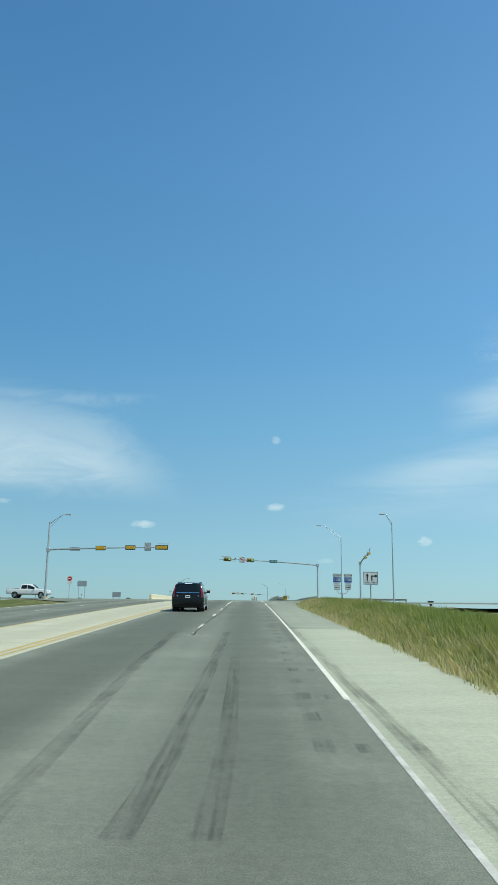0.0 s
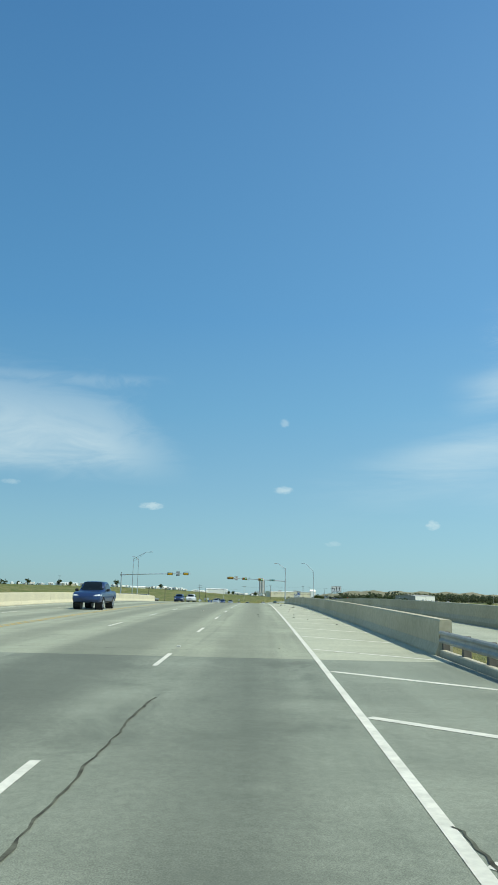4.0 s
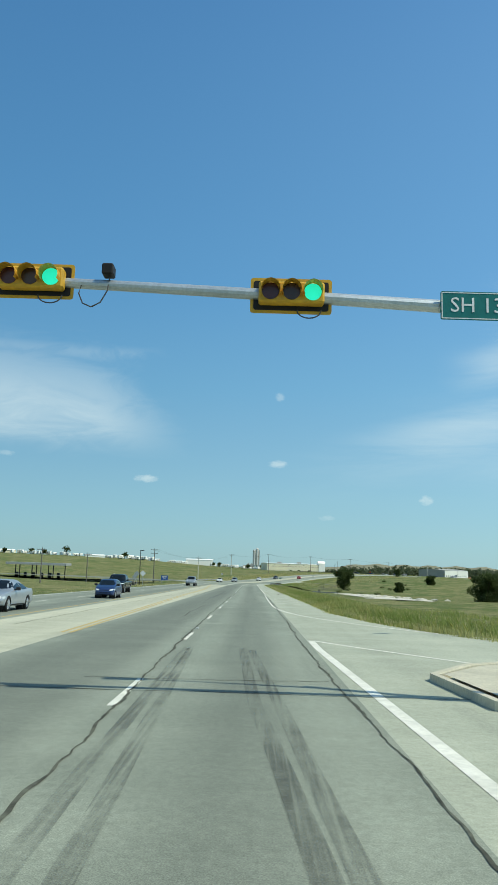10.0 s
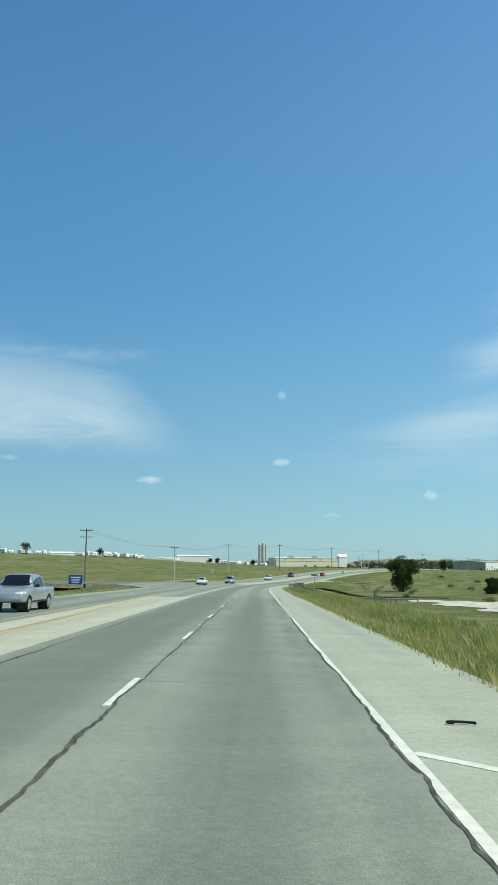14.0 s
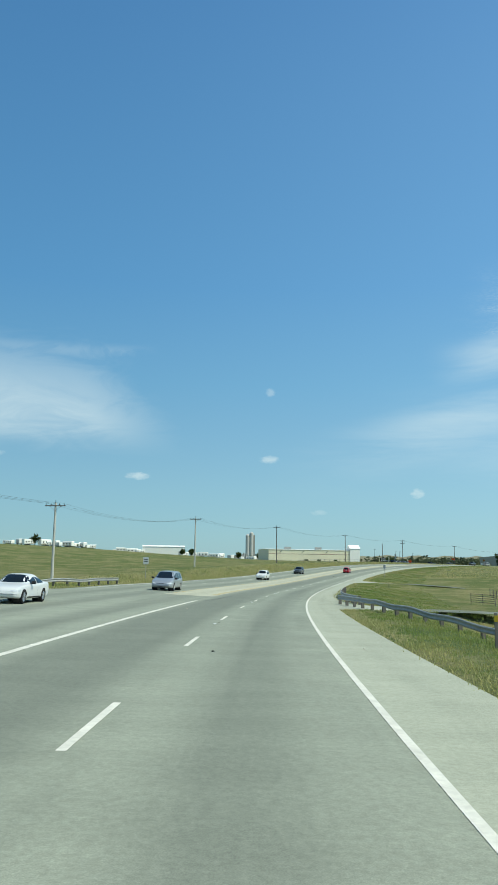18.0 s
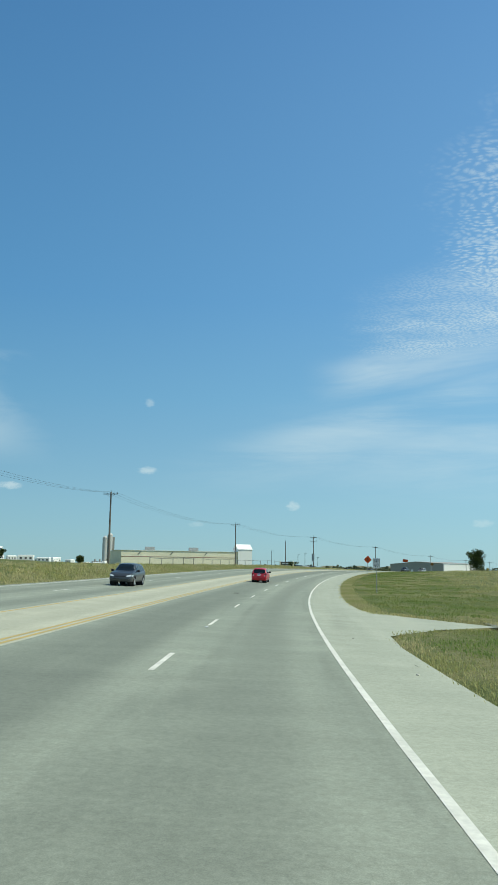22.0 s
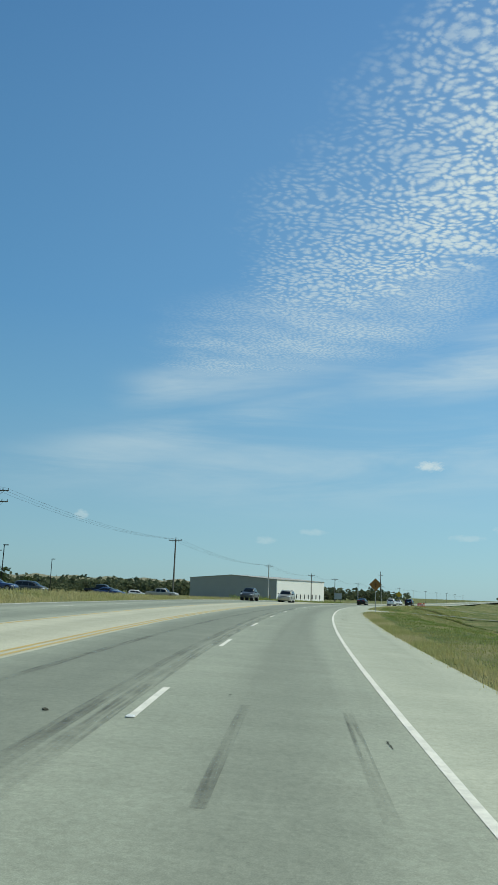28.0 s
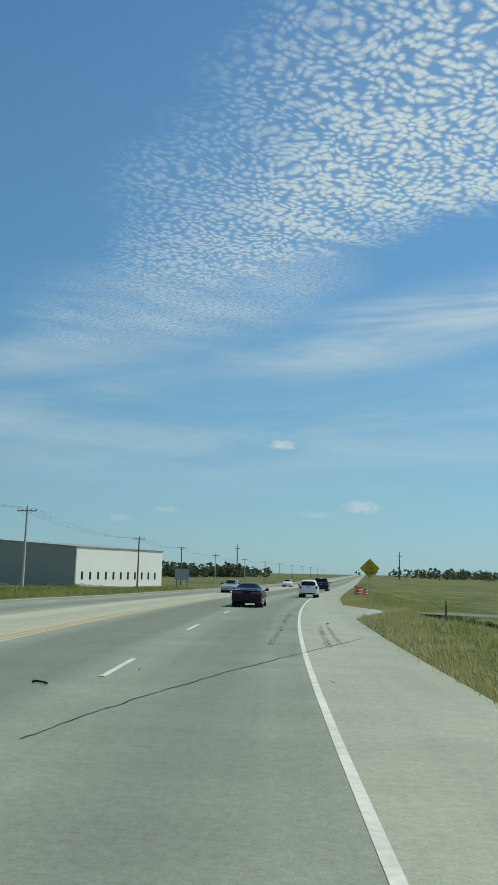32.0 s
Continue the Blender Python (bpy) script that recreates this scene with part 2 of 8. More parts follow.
# haze by elevation in degrees, as fifths of the sky's radiance
HAZE = ((0.0, (0.415, 0.655, 0.765)), (5.0, (0.375, 0.665, 0.8)), (13.0, (0.235, 0.585, 0.86)), (20.0, (0.16, 0.49, 0.87)), (40.0, (0.108, 0.355, 0.735)), (90.0, (0.07, 0.24, 0.54)))
build_sky()
sun = new("sun", bpy.data.lights.new("sun", "SUN"))
sun.data.energy, sun.data.angle, sun.data.color = 4.0, radians(0.55), (0.96, 0.95, 0.78)
sun_from = Vector((math.sin(radians(SUN_AZ)) * math.cos(radians(SUN_EL)), math.cos(radians(SUN_AZ)) * math.cos(radians(SUN_EL)), math.sin(radians(SUN_EL))))
sun.matrix_world = look(sun_from * 300, (0, 0, 0))
scene.view_settings.exposure = 0.0

# ---- the road's line: stations s along it, u metres to its right, h metres above it ----
FINE = np.arange(-40, 1280.1, 2.0)
KNOTS = np.arange(len(HEADING)) * 40.0 - 40.0
_psi = np.radians(np.interp(FINE, KNOTS, HEADING))
_gr = np.interp(FINE, KNOTS, GRADE) / 100
BANK = ((-40, 540, 640, 840, 930, 1015, 1060, 3000), (0, 0, 0.04, 0.04, 0.022, 0.02, 0, 0))


def _sum(a):
    return np.concatenate([[0], np.cumsum((a[1:] + a[:-1]) / 2)])


_x, _y, _z = _sum(np.sin(_psi) * 2), _sum(np.cos(_psi) * 2), _sum(_gr * 2)
_x, _y, _z = _x - _x[20], _y - _y[20], _z - _z[20]
# the road goes on straight and level past its last bend, and straight behind its first station
_ext = np.array([20.0, 60, 120, 250, 500, 900, 1500])
_back = np.array([-600.0, -300, -100, -30])
FINE_ALL = np.concatenate([FINE[0] + _back, FINE, FINE[-1] + _ext])
_x = np.concatenate([_x[0] + _back * math.sin(_psi[0]), _x, _x[-1] + _ext * math.sin(_psi[-1])])
_y = np.concatenate([_y[0] + _back * math.cos(_psi[0]), _y, _y[-1] + _ext * math.cos(_psi[-1])])
_z = np.concatenate([_z[0] + _back * 0.03 + 0.00002 * _back ** 2, _z, _z[-1] + _ext * 0.0])
_psi = np.concatenate([_psi[0] + 0 * _back, _psi, _psi[-1] + 0 * _ext])


def road_xyz(s, u, h=0.0):
    """World places for arrays of station, offset to the right and height above the surface."""
    x, y, z, a = (np.interp(s, FINE_ALL, v) for v in (_x, _y, _z, _psi))
    return np.stack([x + u * np.cos(a), y - u * np.sin(a), z + h - np.interp(s, *BANK) * u], -1)


def on_road(s, u, h=0.0):
    return Vector([float(v) for v in road_xyz(s, u, h)])


def heading(s):
    return math.degrees(float(np.interp(s, FINE_ALL, _psi)))


def stand(s, u, h=0.0, turn=0.0):
    """A pose on the road: local y along the road, x to its right; turn: degrees further to the right."""
    v = on_road(s, u, h)
    return pose(v.x, v.y, v.z, 0, 0, -heading(s) - turn)


def road_frame(px, py):
    """Nearest station and offset for arrays of x and y."""
    best = np.full(px.shape, 1e18)
    s, u = np.zeros(px.shape), np.zeros(px.shape)
    for i in range(0, len(FINE_ALL) - 1):
        ax, ay, bx, by = _x[i], _y[i], _x[i + 1], _y[i + 1]
        ex, ey = bx - ax, by - ay
        n2 = ex * ex + ey * ey
        w = np.clip(((px - ax) * ex + (py - ay) * ey) / n2, 0, 1)
        qx, qy = px - ax - w * ex, py - ay - w * ey
        d = qx * qx + qy * qy
        near = d < best
        best = np.where(near, d, best)
        s = np.where(near, FINE_ALL[i] + w * (FINE_ALL[i + 1] - FINE_ALL[i]), s)
        u = np.where(near, np.sign(qx * ey - qy * ex) * np.sqrt(d), u)
    return s, u


# ---- materials ----
def surface(name, base, second=None, scale=1.0, amount=0.5, rough=0.8, metal=0.0, bump=0.0, fine=0.0, spec=0.3, uv=False, stretch=(1, 1, 1),
            coat=0.0, spread=0.0, third=None, third_scale=0.05):
    """A material with two scales of variation: second colour by noise at scale per metre, grain at fine per metre."""
    m = bpy.data.materials.new(name)
    m.use_nodes = True
    k = Nodes(m.node_tree)
    b = k.n["Principled BSDF"]
    tc = k.n.new("ShaderNodeTexCoord")
    vec = k.scaled(tc.outputs["UV" if uv else "Object"], stretch)
    col = (*base, 1)
    if second:
        big = k.noise(vec, scale, 5.0, 0.6)
        col = k.mix(k.math("MULTIPLY", k.step(big, 0.5 - amount * 0.5, 0.5 + amount * 0.5), 1.0), base, second)
    if third:
        col = k.mix(k.step(k.noise(vec, third_scale, 3.0, 0.55), 0.4, 0.65), col, third)
    if fine:
        grain = k.noise(vec, fine, 2.0, 0.6)
        col = k.mix(k.step(grain, 0.25, 0.75), k.mix(1.0, col, (0.9, 0.9, 0.9), "MULTIPLY"), k.mix(1.0, col, (1.08, 1.08, 1.08), "MULTIPLY"))
    if spread:
        info = k.n.new("ShaderNodeObjectInfo")
        col = k.mix(k.math("MULTIPLY", info.outputs["Random"], spread), col, (0.02, 0.02, 0.02))
    k.put(b.inputs["Base Color"], col)
    b.inputs["Roughness"].default_value, b.inputs["Metallic"].default_value = rough, metal
    b.inputs["Specular IOR Level"].default_value = spec
    b.inputs["Coat Weight"].default_value, b.inputs["Coat Roughness"].default_value = coat, 0.05
    if bump:
        bn = k.n.new("ShaderNodeBump")
        bn.inputs["Strength"].default_value, bn.inputs["Distance"].default_value = bump, 0.02
        k.put(bn.inputs["Height"], k.noise(vec, fine or scale * 6, 4.0, 0.65))
        k.l.new(bn.outputs[0], b.inputs["Normal"])
    return m


def glow(name, colour, strength):
    m = bpy.data.materials.new(name)
    m.use_nodes = True
    b = m.node_tree.nodes["Principled BSDF"]
    b.inputs["Base Color"].default_value = (*colour, 1)
    b.inputs["Emission Color"].default_value, b.inputs["Emission Strength"].default_value = (*colour, 1), strength
    return m


def pavement_material(name, tone, pale, dark, coarse=0.06, stains=0.0):
    """Weathered road: tone is its colour, pale and dark its wear; streaks run along the lanes by the mesh's (offset, station) map."""
    m = bpy.data.materials.new(name)
    m.use_nodes = True
    k = Nodes(m.node_tree)
    b = k.n["Principled BSDF"]
    uv = k.n.new("ShaderNodeTexCoord").outputs["UV"]
    along = k.noise(k.scaled(uv, (1.05, 0.03, 1)), 1.0, 3.0, 0.5, 0.4)
    long = k.noise(k.scaled(uv, (0.45, 0.012, 1), (7, 3, 0)), 1.0, 3.0, 0.5)
    blot = k.noise(uv, 0.33, 5.0, 0.62)
    grain = k.noise(uv, 26.0, 3.0, 0.7)
    split = k.n.new("ShaderNodeSeparateXYZ")
    k.put(split.inputs[0], uv)
    # oil and rubber down the middle of each lane
    lane = k.math("MODULO", k.math("ADD", split.outputs[0], 41.0 - LANE), EDGE - LANE)
    mid = k.math("ABSOLUTE", k.math("SUBTRACT", lane, (41.0 % (EDGE - LANE) + (EDGE - LANE) * 0.5) % (EDGE - LANE)))
    oil = k.math("MULTIPLY", k.step(mid, 1.25, 0.2), k.step(split.outputs[0], 1.9, 0.9))
    worn = k.math("MULTIPLY", k.math("MULTIPLY", k.step(split.outputs[0], LANE + 0.1, LANE - 0.5), k.step(split.outputs[0], LANE - 4.3, LANE - 3.6)), k.step(mid, 1.85, 0.8))
    oil = k.math("MAXIMUM", oil, k.math("MULTIPLY", worn, 1.35))
    col = k.mix(k.step(along, 0.12, 0.62), dark, tone)
    col = k.mix(k.math("MULTIPLY", k.step(long, 0.42, 0.66), 0.6), col, pale)
    col = k.mix(k.math("MULTIPLY", k.step(blot, 0.44, 0.7), 0.6), col, pale)
    col = k.mix(k.math("MULTIPLY", oil, k.math("ADD", 0.3, k.math("MULTIPLY", blot, 0.5))), col, dark)
    col = k.mix(1.0, col, k.mix(k.step(grain, 0.2, 0.8), (0.88, 0.88, 0.88), (1.1, 1.1, 1.1)), "MULTIPLY")
    smear = k.noise(k.scaled(uv, (0.4, 0.9, 1), (2, 9, 0)), 1.0, 4.0, 0.65)
    col = k.mix(1.0, col, k.mix(k.step(smear, 0.28, 0.72), (0.93, 0.93, 0.93), (1.05, 1.05, 1.05)), "MULTIPLY")
    speck = k.noise(uv, 75.0, 2.0, 0.7)
    col = k.mix(1.0, col, k.mix(k.step(speck, 0.3, 0.7), (1 - coarse, 1 - coarse, 1 - coarse), (1 + coarse, 1 + coarse, 1 + coarse)), "MULTIPLY")
    gritty = k.noise(uv, 9.0, 4.0, 0.75)
    col = k.mix(1.0, col, k.mix(k.step(gritty, 0.32, 0.68), (0.9, 0.9, 0.9), (1.08, 1.08, 1.08)), "MULTIPLY")
    spots = k.noise(uv, 1.7, 5.0, 0.75)
    col = k.mix(k.math("MULTIPLY", k.step(spots, 0.66, 0.76), 0.45), col, dark)
    if stains:
        patchy = k.noise(k.scaled(uv, (0.42, 0.3, 1), (11, 4, 0)), 1.0, 6.0, 0.68, 0.6)
        col = k.mix(k.math("MULTIPLY", k.step(patchy, 0.47, 0.7), stains), col, dark)
        col = k.mix(k.math("MULTIPLY", k.step(patchy, 0.4, 0.26), stains * 0.6), col, pale)
    k.put(b.inputs["Base Color"], col)
    b.inputs["Roughness"].default_value, b.inputs["Specular IOR Level"].default_value = 0.85, 0.25
    bn = k.n.new("ShaderNodeBump")
    bn.inputs["Strength"].default_value, bn.inputs["Distance"].default_value = 0.12, 0.01
    k.put(bn.inputs["Height"], grain)
    k.l.new(bn.outputs[0], b.inputs["Normal"])
    return m


def ground_material():
    """Fields and verges: green, dry and bare patches."""
    m = bpy.data.materials.new("grassland")
    m.use_nodes = True
    k = Nodes(m.node_tree)
    b = k.n["Principled BSDF"]
    vec = k.n.new("ShaderNodeTexCoord").outputs["Object"]
    patch = k.noise(vec, 0.02, 5.0, 0.6, 0.4)
    mid = k.noise(vec, 0.16, 5.0, 0.6, 0.3)
    fine = k.noise(vec, 2.2, 5.0, 0.7)
    tuft = k.noise(vec, 14.0, 3.0, 0.7)
    col = k.mix(k.step(patch, 0.38, 0.62), GREEN, OLIVE)
    col = k.mix(k.math("MULTIPLY", k.step(mid, 0.42, 0.66), 0.7), col, STRAW)
    col = k.mix(k.math("MULTIPLY", k.step(fine, 0.48, 0.72), 0.55), col, STRAW)
    col = k.mix(1.0, col, k.mix(k.step(tuft, 0.25, 0.7), (0.55, 0.6, 0.5), (1.25, 1.22, 1.2)), "MULTIPLY")
    k.put(b.inputs["Base Color"], col)
    b.inputs["Roughness"].default_value, b.inputs["Specular IOR Level"].default_value = 0.95, 0.1
    bn = k.n.new("ShaderNodeBump")
    bn.inputs["Strength"].default_value, bn.inputs["Distance"].default_value = 0.7, 0.12
    k.put(bn.inputs["Height"], k.math("ADD", fine, tuft))
    k.l.new(bn.outputs[0], b.inputs["Normal"])
    return m


GREEN, OLIVE, STRAW = (0.085, 0.122, 0.036), (0.132, 0.15, 0.055), (0.27, 0.238, 0.122)
M_GROUND = ground_material()
M_ASPHALT = pavement_material("weathered_asphalt", (0.175, 0.19, 0.152), (0.235, 0.25, 0.2), (0.105, 0.115, 0.092), 0.26)
M_ASPHALT_PALE = pavement_material("bleached_asphalt", (0.24, 0.262, 0.205), (0.3, 0.322, 0.252), (0.15, 0.164, 0.13), 0.26)
M_ASPHALT_STAINED = pavement_material("stained_asphalt", (0.222, 0.243, 0.19), (0.285, 0.306, 0.24), (0.125, 0.138, 0.109), 0.26, 0.75)
M_CONCRETE_BRIDGE = pavement_material("bridge_concrete", (0.335, 0.352, 0.262), (0.405, 0.42, 0.312), (0.185, 0.197, 0.15), 0.12)
M_CONCRETE_ROAD = pavement_material("road_concrete", (0.262, 0.284, 0.22), (0.32, 0.342, 0.265), (0.172, 0.188, 0.148), 0.12)
M_CONCRETE_PALE = pavement_material("bleached_concrete", (0.275, 0.298, 0.23), (0.33, 0.352, 0.272), (0.185, 0.202, 0.158), 0.12)
M_SHOULDER = pavement_material("shoulder_concrete", (0.375, 0.392, 0.298), (0.435, 0.45, 0.345), (0.3, 0.314, 0.24), 0.12)
M_SHOULDER_PALE = pavement_material("bridge_shoulder_concrete", (0.44, 0.448, 0.335), (0.51, 0.515, 0.385), (0.355, 0.363, 0.27), 0.12)
M_MEDIAN = pavement_material("median_concrete", (0.47, 0.465, 0.345), (0.53, 0.52, 0.39), (0.38, 0.377, 0.28), 0.12)
M_WHITE = surface("road_paint_white", (0.76, 0.74, 0.64), (0.6, 0.59, 0.5), 2.2, 0.5, 0.75, fine=9)
M_WORN = surface("road_paint_worn", (0.55, 0.54, 0.49), (0.4, 0.39, 0.35), 2.0, 0.3, 0.8, fine=22, bump=0.1)
M_YELLOW = surface("road_paint_yellow", (0.55, 0.38, 0.09), (0.42, 0.33, 0.16), 2.0, 0.5, 0.8, fine=22, bump=0.1)
M_TAR = surface("crack_sealant", (0.042, 0.042, 0.034), (0.14, 0.145, 0.11), 4.0, 0.5, 0.9, fine=25, bump=0.2, spec=0.1)
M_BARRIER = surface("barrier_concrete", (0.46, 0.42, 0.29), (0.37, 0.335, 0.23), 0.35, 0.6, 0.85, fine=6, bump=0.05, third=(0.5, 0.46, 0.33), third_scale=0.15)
# paler copy for the far parapet: sunlight on its face is put into the colour
M_BARRIER_SUNLIT = surface("barrier_concrete_sunlit", (0.66, 0.6, 0.42), (0.58, 0.53, 0.38), 0.5, 0.5, 0.85, fine=12, bump=0.2)
M_KERB = surface("kerb_concrete", (0.56, 0.52, 0.39), (0.44, 0.41, 0.31), 1.2, 0.5, 0.85, fine=14, bump=0.2)
M_GALV = surface("galvanised_steel", (0.4, 0.41, 0.385), (0.31, 0.32, 0.3), 2.0, 0.5, 0.6, 0.25, fine=18)


# ---- building helpers ----
def obj(name, bm, material, parent=None, label="", smooth=False):
    me = bpy.data.meshes.new(name)
    bm.to_mesh(me)
    bm.free()
    for mm in material if isinstance(material, (list, tuple)) else (material,):
        me.materials.append(mm)
    if smooth:
        me.polygons.foreach_set("use_smooth", [True] * len(me.polygons))
    ob = new(name, me)
    if parent:
        ob.parent = parent
    if label:
        ob["label"] = label
    return ob


def part(name, bm, material, parent, label="", smooth=False):
    return obj(name, bm, material, parent, label, smooth)


def empty(name, m=None):
    ob = new(name)
    if m is not None:
        ob.matrix_world = m
    return ob


def box(bm, x0, x1, y0, y1, z0, z1, bevel=0.0):
    r = bmesh.ops.create_cube(bm, size=1.0, matrix=Matrix.Translation(((x0 + x1) / 2, (y0 + y1) / 2, (z0 + z1) / 2)) @ Matrix.Diagonal((x1 - x0, y1 - y0, z1 - z0, 1)))
    if bevel:
        edges = list({e for v in r["verts"] for e in v.link_edges})
        bmesh.ops.bevel(bm, geom=edges, offset=bevel, segments=1, affect="EDGES", profile=0.5)
    return bm


def boxes(*dims, bevel=0.0):
    bm = bmesh.new()
    for d in dims:
        box(bm, *d, bevel=bevel)
    return bm


def rod(bm, a, b, r0, r1=None, sides=10):
    a, b = Vector(a), Vector(b)
    d = b - a
    m = Matrix.Translation((a + b) / 2) @ d.to_track_quat("Z", "Y").to_matrix().to_4x4()
    bmesh.ops.create_cone(bm, cap_ends=True, segments=sides, radius1=r0, radius2=r0 if r1 is None else r1, depth=d.length, matrix=m)
    return bm


def rods(*list_, sides=10):
    bm = bmesh.new()
    for r in list_:
        rod(bm, *r, sides=sides)
    return bm


def tube(bm, pts, r, sides=8):
    """A bent round bar through the points; r: one radius or one for each point."""
    pts = [Vector(q) for q in pts]
    rings = []
    for i, q in enumerate(pts):
        d = (pts[min(i + 1, len(pts) - 1)] - pts[max(i - 1, 0)]).normalized()
        side = d.cross(Vector((0.12, 0.03, 1))).normalized()
        other = d.cross(side)
        rr = r[i] if isinstance(r, (list, tuple)) else r
        rings.append([bm.verts.new(q + rr * (side * math.cos(t) + other * math.sin(t))) for t in (2 * math.pi * j / sides for j in range(sides))])
    for a, b in zip(rings, rings[1:]):
        for j in range(sides):
            bm.faces.new((a[j], a[(j + 1) % sides], b[(j + 1) % sides], b[j]))
    bm.faces.new(rings[0][::-1])
    bm.faces.new(rings[-1])
    return bm


def ribbon(name, stations, u0, u1, h, material, parent=None, cols=2, label=""):
    """A strip of surface along the road between two offsets (numbers or arrays), with (offset, station) as its map."""
    s = np.asarray(stations, float)
    u0, u1 = np.broadcast_to(u0, s.shape), np.broadcast_to(u1, s.shape)
    w = np.linspace(0, 1, cols)
    uu = u0[:, None] * (1 - w) + u1[:, None] * w
    ss = np.broadcast_to(s[:, None], uu.shape)
    co = road_xyz(ss, uu, h).reshape(-1, 3)
    n, idx = len(s), np.arange(len(s) * cols).reshape(-1, cols)
    faces = np.stack([idx[:-1, :-1], idx[:-1, 1:], idx[1:, 1:], idx[1:, :-1]], -1).reshape(-1, 4)
    me = bpy.data.meshes.new(name)
    me.from_pydata(co.tolist(), [], faces.tolist())
    layer = me.uv_layers.new(name="map")
    flat = np.stack([uu, ss], -1).reshape(-1, 2)[faces.ravel()]
    layer.data.foreach_set("uv", flat.astype(np.float32).ravel())
    me.materials.append(material)
    ob = new(name, me)
    if parent:
        ob.parent = parent
    if label:
        ob["label"] = label
    return ob


def edge_at(s, knots):
    return np.interp(s, [a for a, _ in knots], [b for _, b in knots])

# ---- ground: one sheet to the horizon ----
RIGHT_EDGE = [(-700, 4.4), (20, 4.38), (66, 4.37), (74.5, 4.85), (80, 4.95), (83.4, 5.25), (86.4, 5.9), (88.8, 6.8), (91, 8.4), (93, 14.0), (126, 14.0), (128.5, 7.0), (131, 5.1), (150, 4.95), (279, 5.0), (290, 5.2),
              (306, 5.9), (311, 9.0), (314, 14.0), (338, 14.0), (344, 8.0), (352, 5.8), (362, 4.5), (500, 4.0), (516, 3.8), (540, 3.7), (575, 3.7), (603, 3.62), (609.6, 3.6), (611, 5.0), (612, 9.0), (617, 9.0), (620, 5.4), (628, 4.0), (640, 3.7), (700, 3.6), (711, 3.65), (714, 4.3), (717, 7.0), (718.2, 9.5), (722.6, 9.5), (723.2, 7.0), (725.5, 4.4), (736, 4.0),
              (780, 3.95), (804, 4.2), (850, 4.2), (945, 4.0), (952, 4.6), (957, 8.0), (962, 8.0), (968, 4.6), (1030, 4.3), (1036, 6.5), (1041, 6.5), (1046, 4.3), (2900, 4.3)]
LEFT_EDGE = [(-700, -17.5), (78, -17.5), (90, -24), (94, -26), (126, -26), (132, -18.6), (290, -18.6), (302, -24), (312, -26), (340, -26), (350, -18), (560, -18), (575, -26), (606, -26), (622, -18.2), (700, -18.6), (800, -18), (900, -16.2), (2900, -16)]
# land to either side: station, height close by, height far off
LAND_RIGHT = [(-700, -12, -12), (-40, -1.6, -4), (60, 1.0, -3), (120, 2.5, -4.5), (127, 1.8, -4.5), (134, 0.6, -4.5), (160, -3.0, -5), (270, -3.0, -5), (330, 0.4, -4.5), (450, -1.6, -5), (600, -5.0, -6), (700, -5.2, -6), (760, -3.4, -5), (830, -1.2, -4), (900, -1.2, -4), (960, -3.2, -5), (1060, -3.6, -6), (1300, -4.5, -7), (2900, -6, -8)]
LAND_LEFT = [(-700, -12, -8), (0, -0.5, 0), (100, 2.4, 1), (160, -2.5, 1), (270, -2.5, 2), (330, 1.5, 3.0), (480, -1.5, 6.5), (600, -3.4, 7.0), (660, -2.3, 7.4), (800, -0.6, 7.6), (880, 0.3, 6.8), (940, 0.0, 3.0), (1010, -1.3, 0.0), (1150, -3.0, -3), (1300, -4, -5), (2900, -6, -7)]


def smooth(x, a, b):
    w = np.clip((x - a) / (b - a), 0, 1)
    return w * w * (3 - 2 * w)


def land_height(px, py):
    s, u = road_frame(px, py)
    re, le = edge_at(s, RIGHT_EDGE), edge_at(s, LEFT_EDGE)
    uc = np.clip(u, le, re)
    z = road_xyz(s, uc, 0.0)[..., 2]
    out = np.where(u >= 0, u - re, le - u)
    near_r, far_r = (np.interp(s, [a[0] for a in LAND_RIGHT], [a[i] for a in LAND_RIGHT]) for i in (1, 2))
    near_l, far_l = (np.interp(s, [a[0] for a in LAND_LEFT], [a[i] for a in LAND_LEFT]) for i in (1, 2))
    near, far = np.where(u >= 0, near_r, near_l), np.where(u >= 0, far_r, far_l)
    reach = np.where(u >= 0, 14.0, 11.0)
    w = smooth(out, 1.0, reach)
    zz = z * (1 - w) + near * w
    w2 = np.where(u >= 0, smooth(out, 25.0, 300.0), smooth(out, 25.0, 225.0))
    zz = zz * (1 - w2) + far * w2
    w3 = smooth(out, 500.0, 1800.0)
    zz = zz * (1 - w3) + (-9.0) * w3
    wave = 0.35 * np.sin(px * 0.021 + 1.3) * np.cos(py * 0.017) * smooth(out, 20, 90)
    bump = (0.05 * np.sin(px * 0.9 + py * 0.3) + 0.05 * np.sin(py * 1.1 - px * 0.5)) * smooth(out, 0.5, 3.0)
    lip = -0.03 - 0.32 * smooth(-out, -0.2, 1.6)
    return zz + wave + bump + lip


def axis(lo, a, b, hi, fine):
    grow = []
    step, q = fine, b
    while q < hi:
        step *= 1.22
        q += step
        grow.append(q)
    left = []
    step, q = fine, a
    while q > lo:
        step *= 1.22
        q -= step
        left.append(q)
    return np.array(left[::-1] + list(np.arange(a, b + 0.1, fine)) + grow)


def land_at(x, y):
    return float(land_height(np.array([x]), np.array([y]))[0])


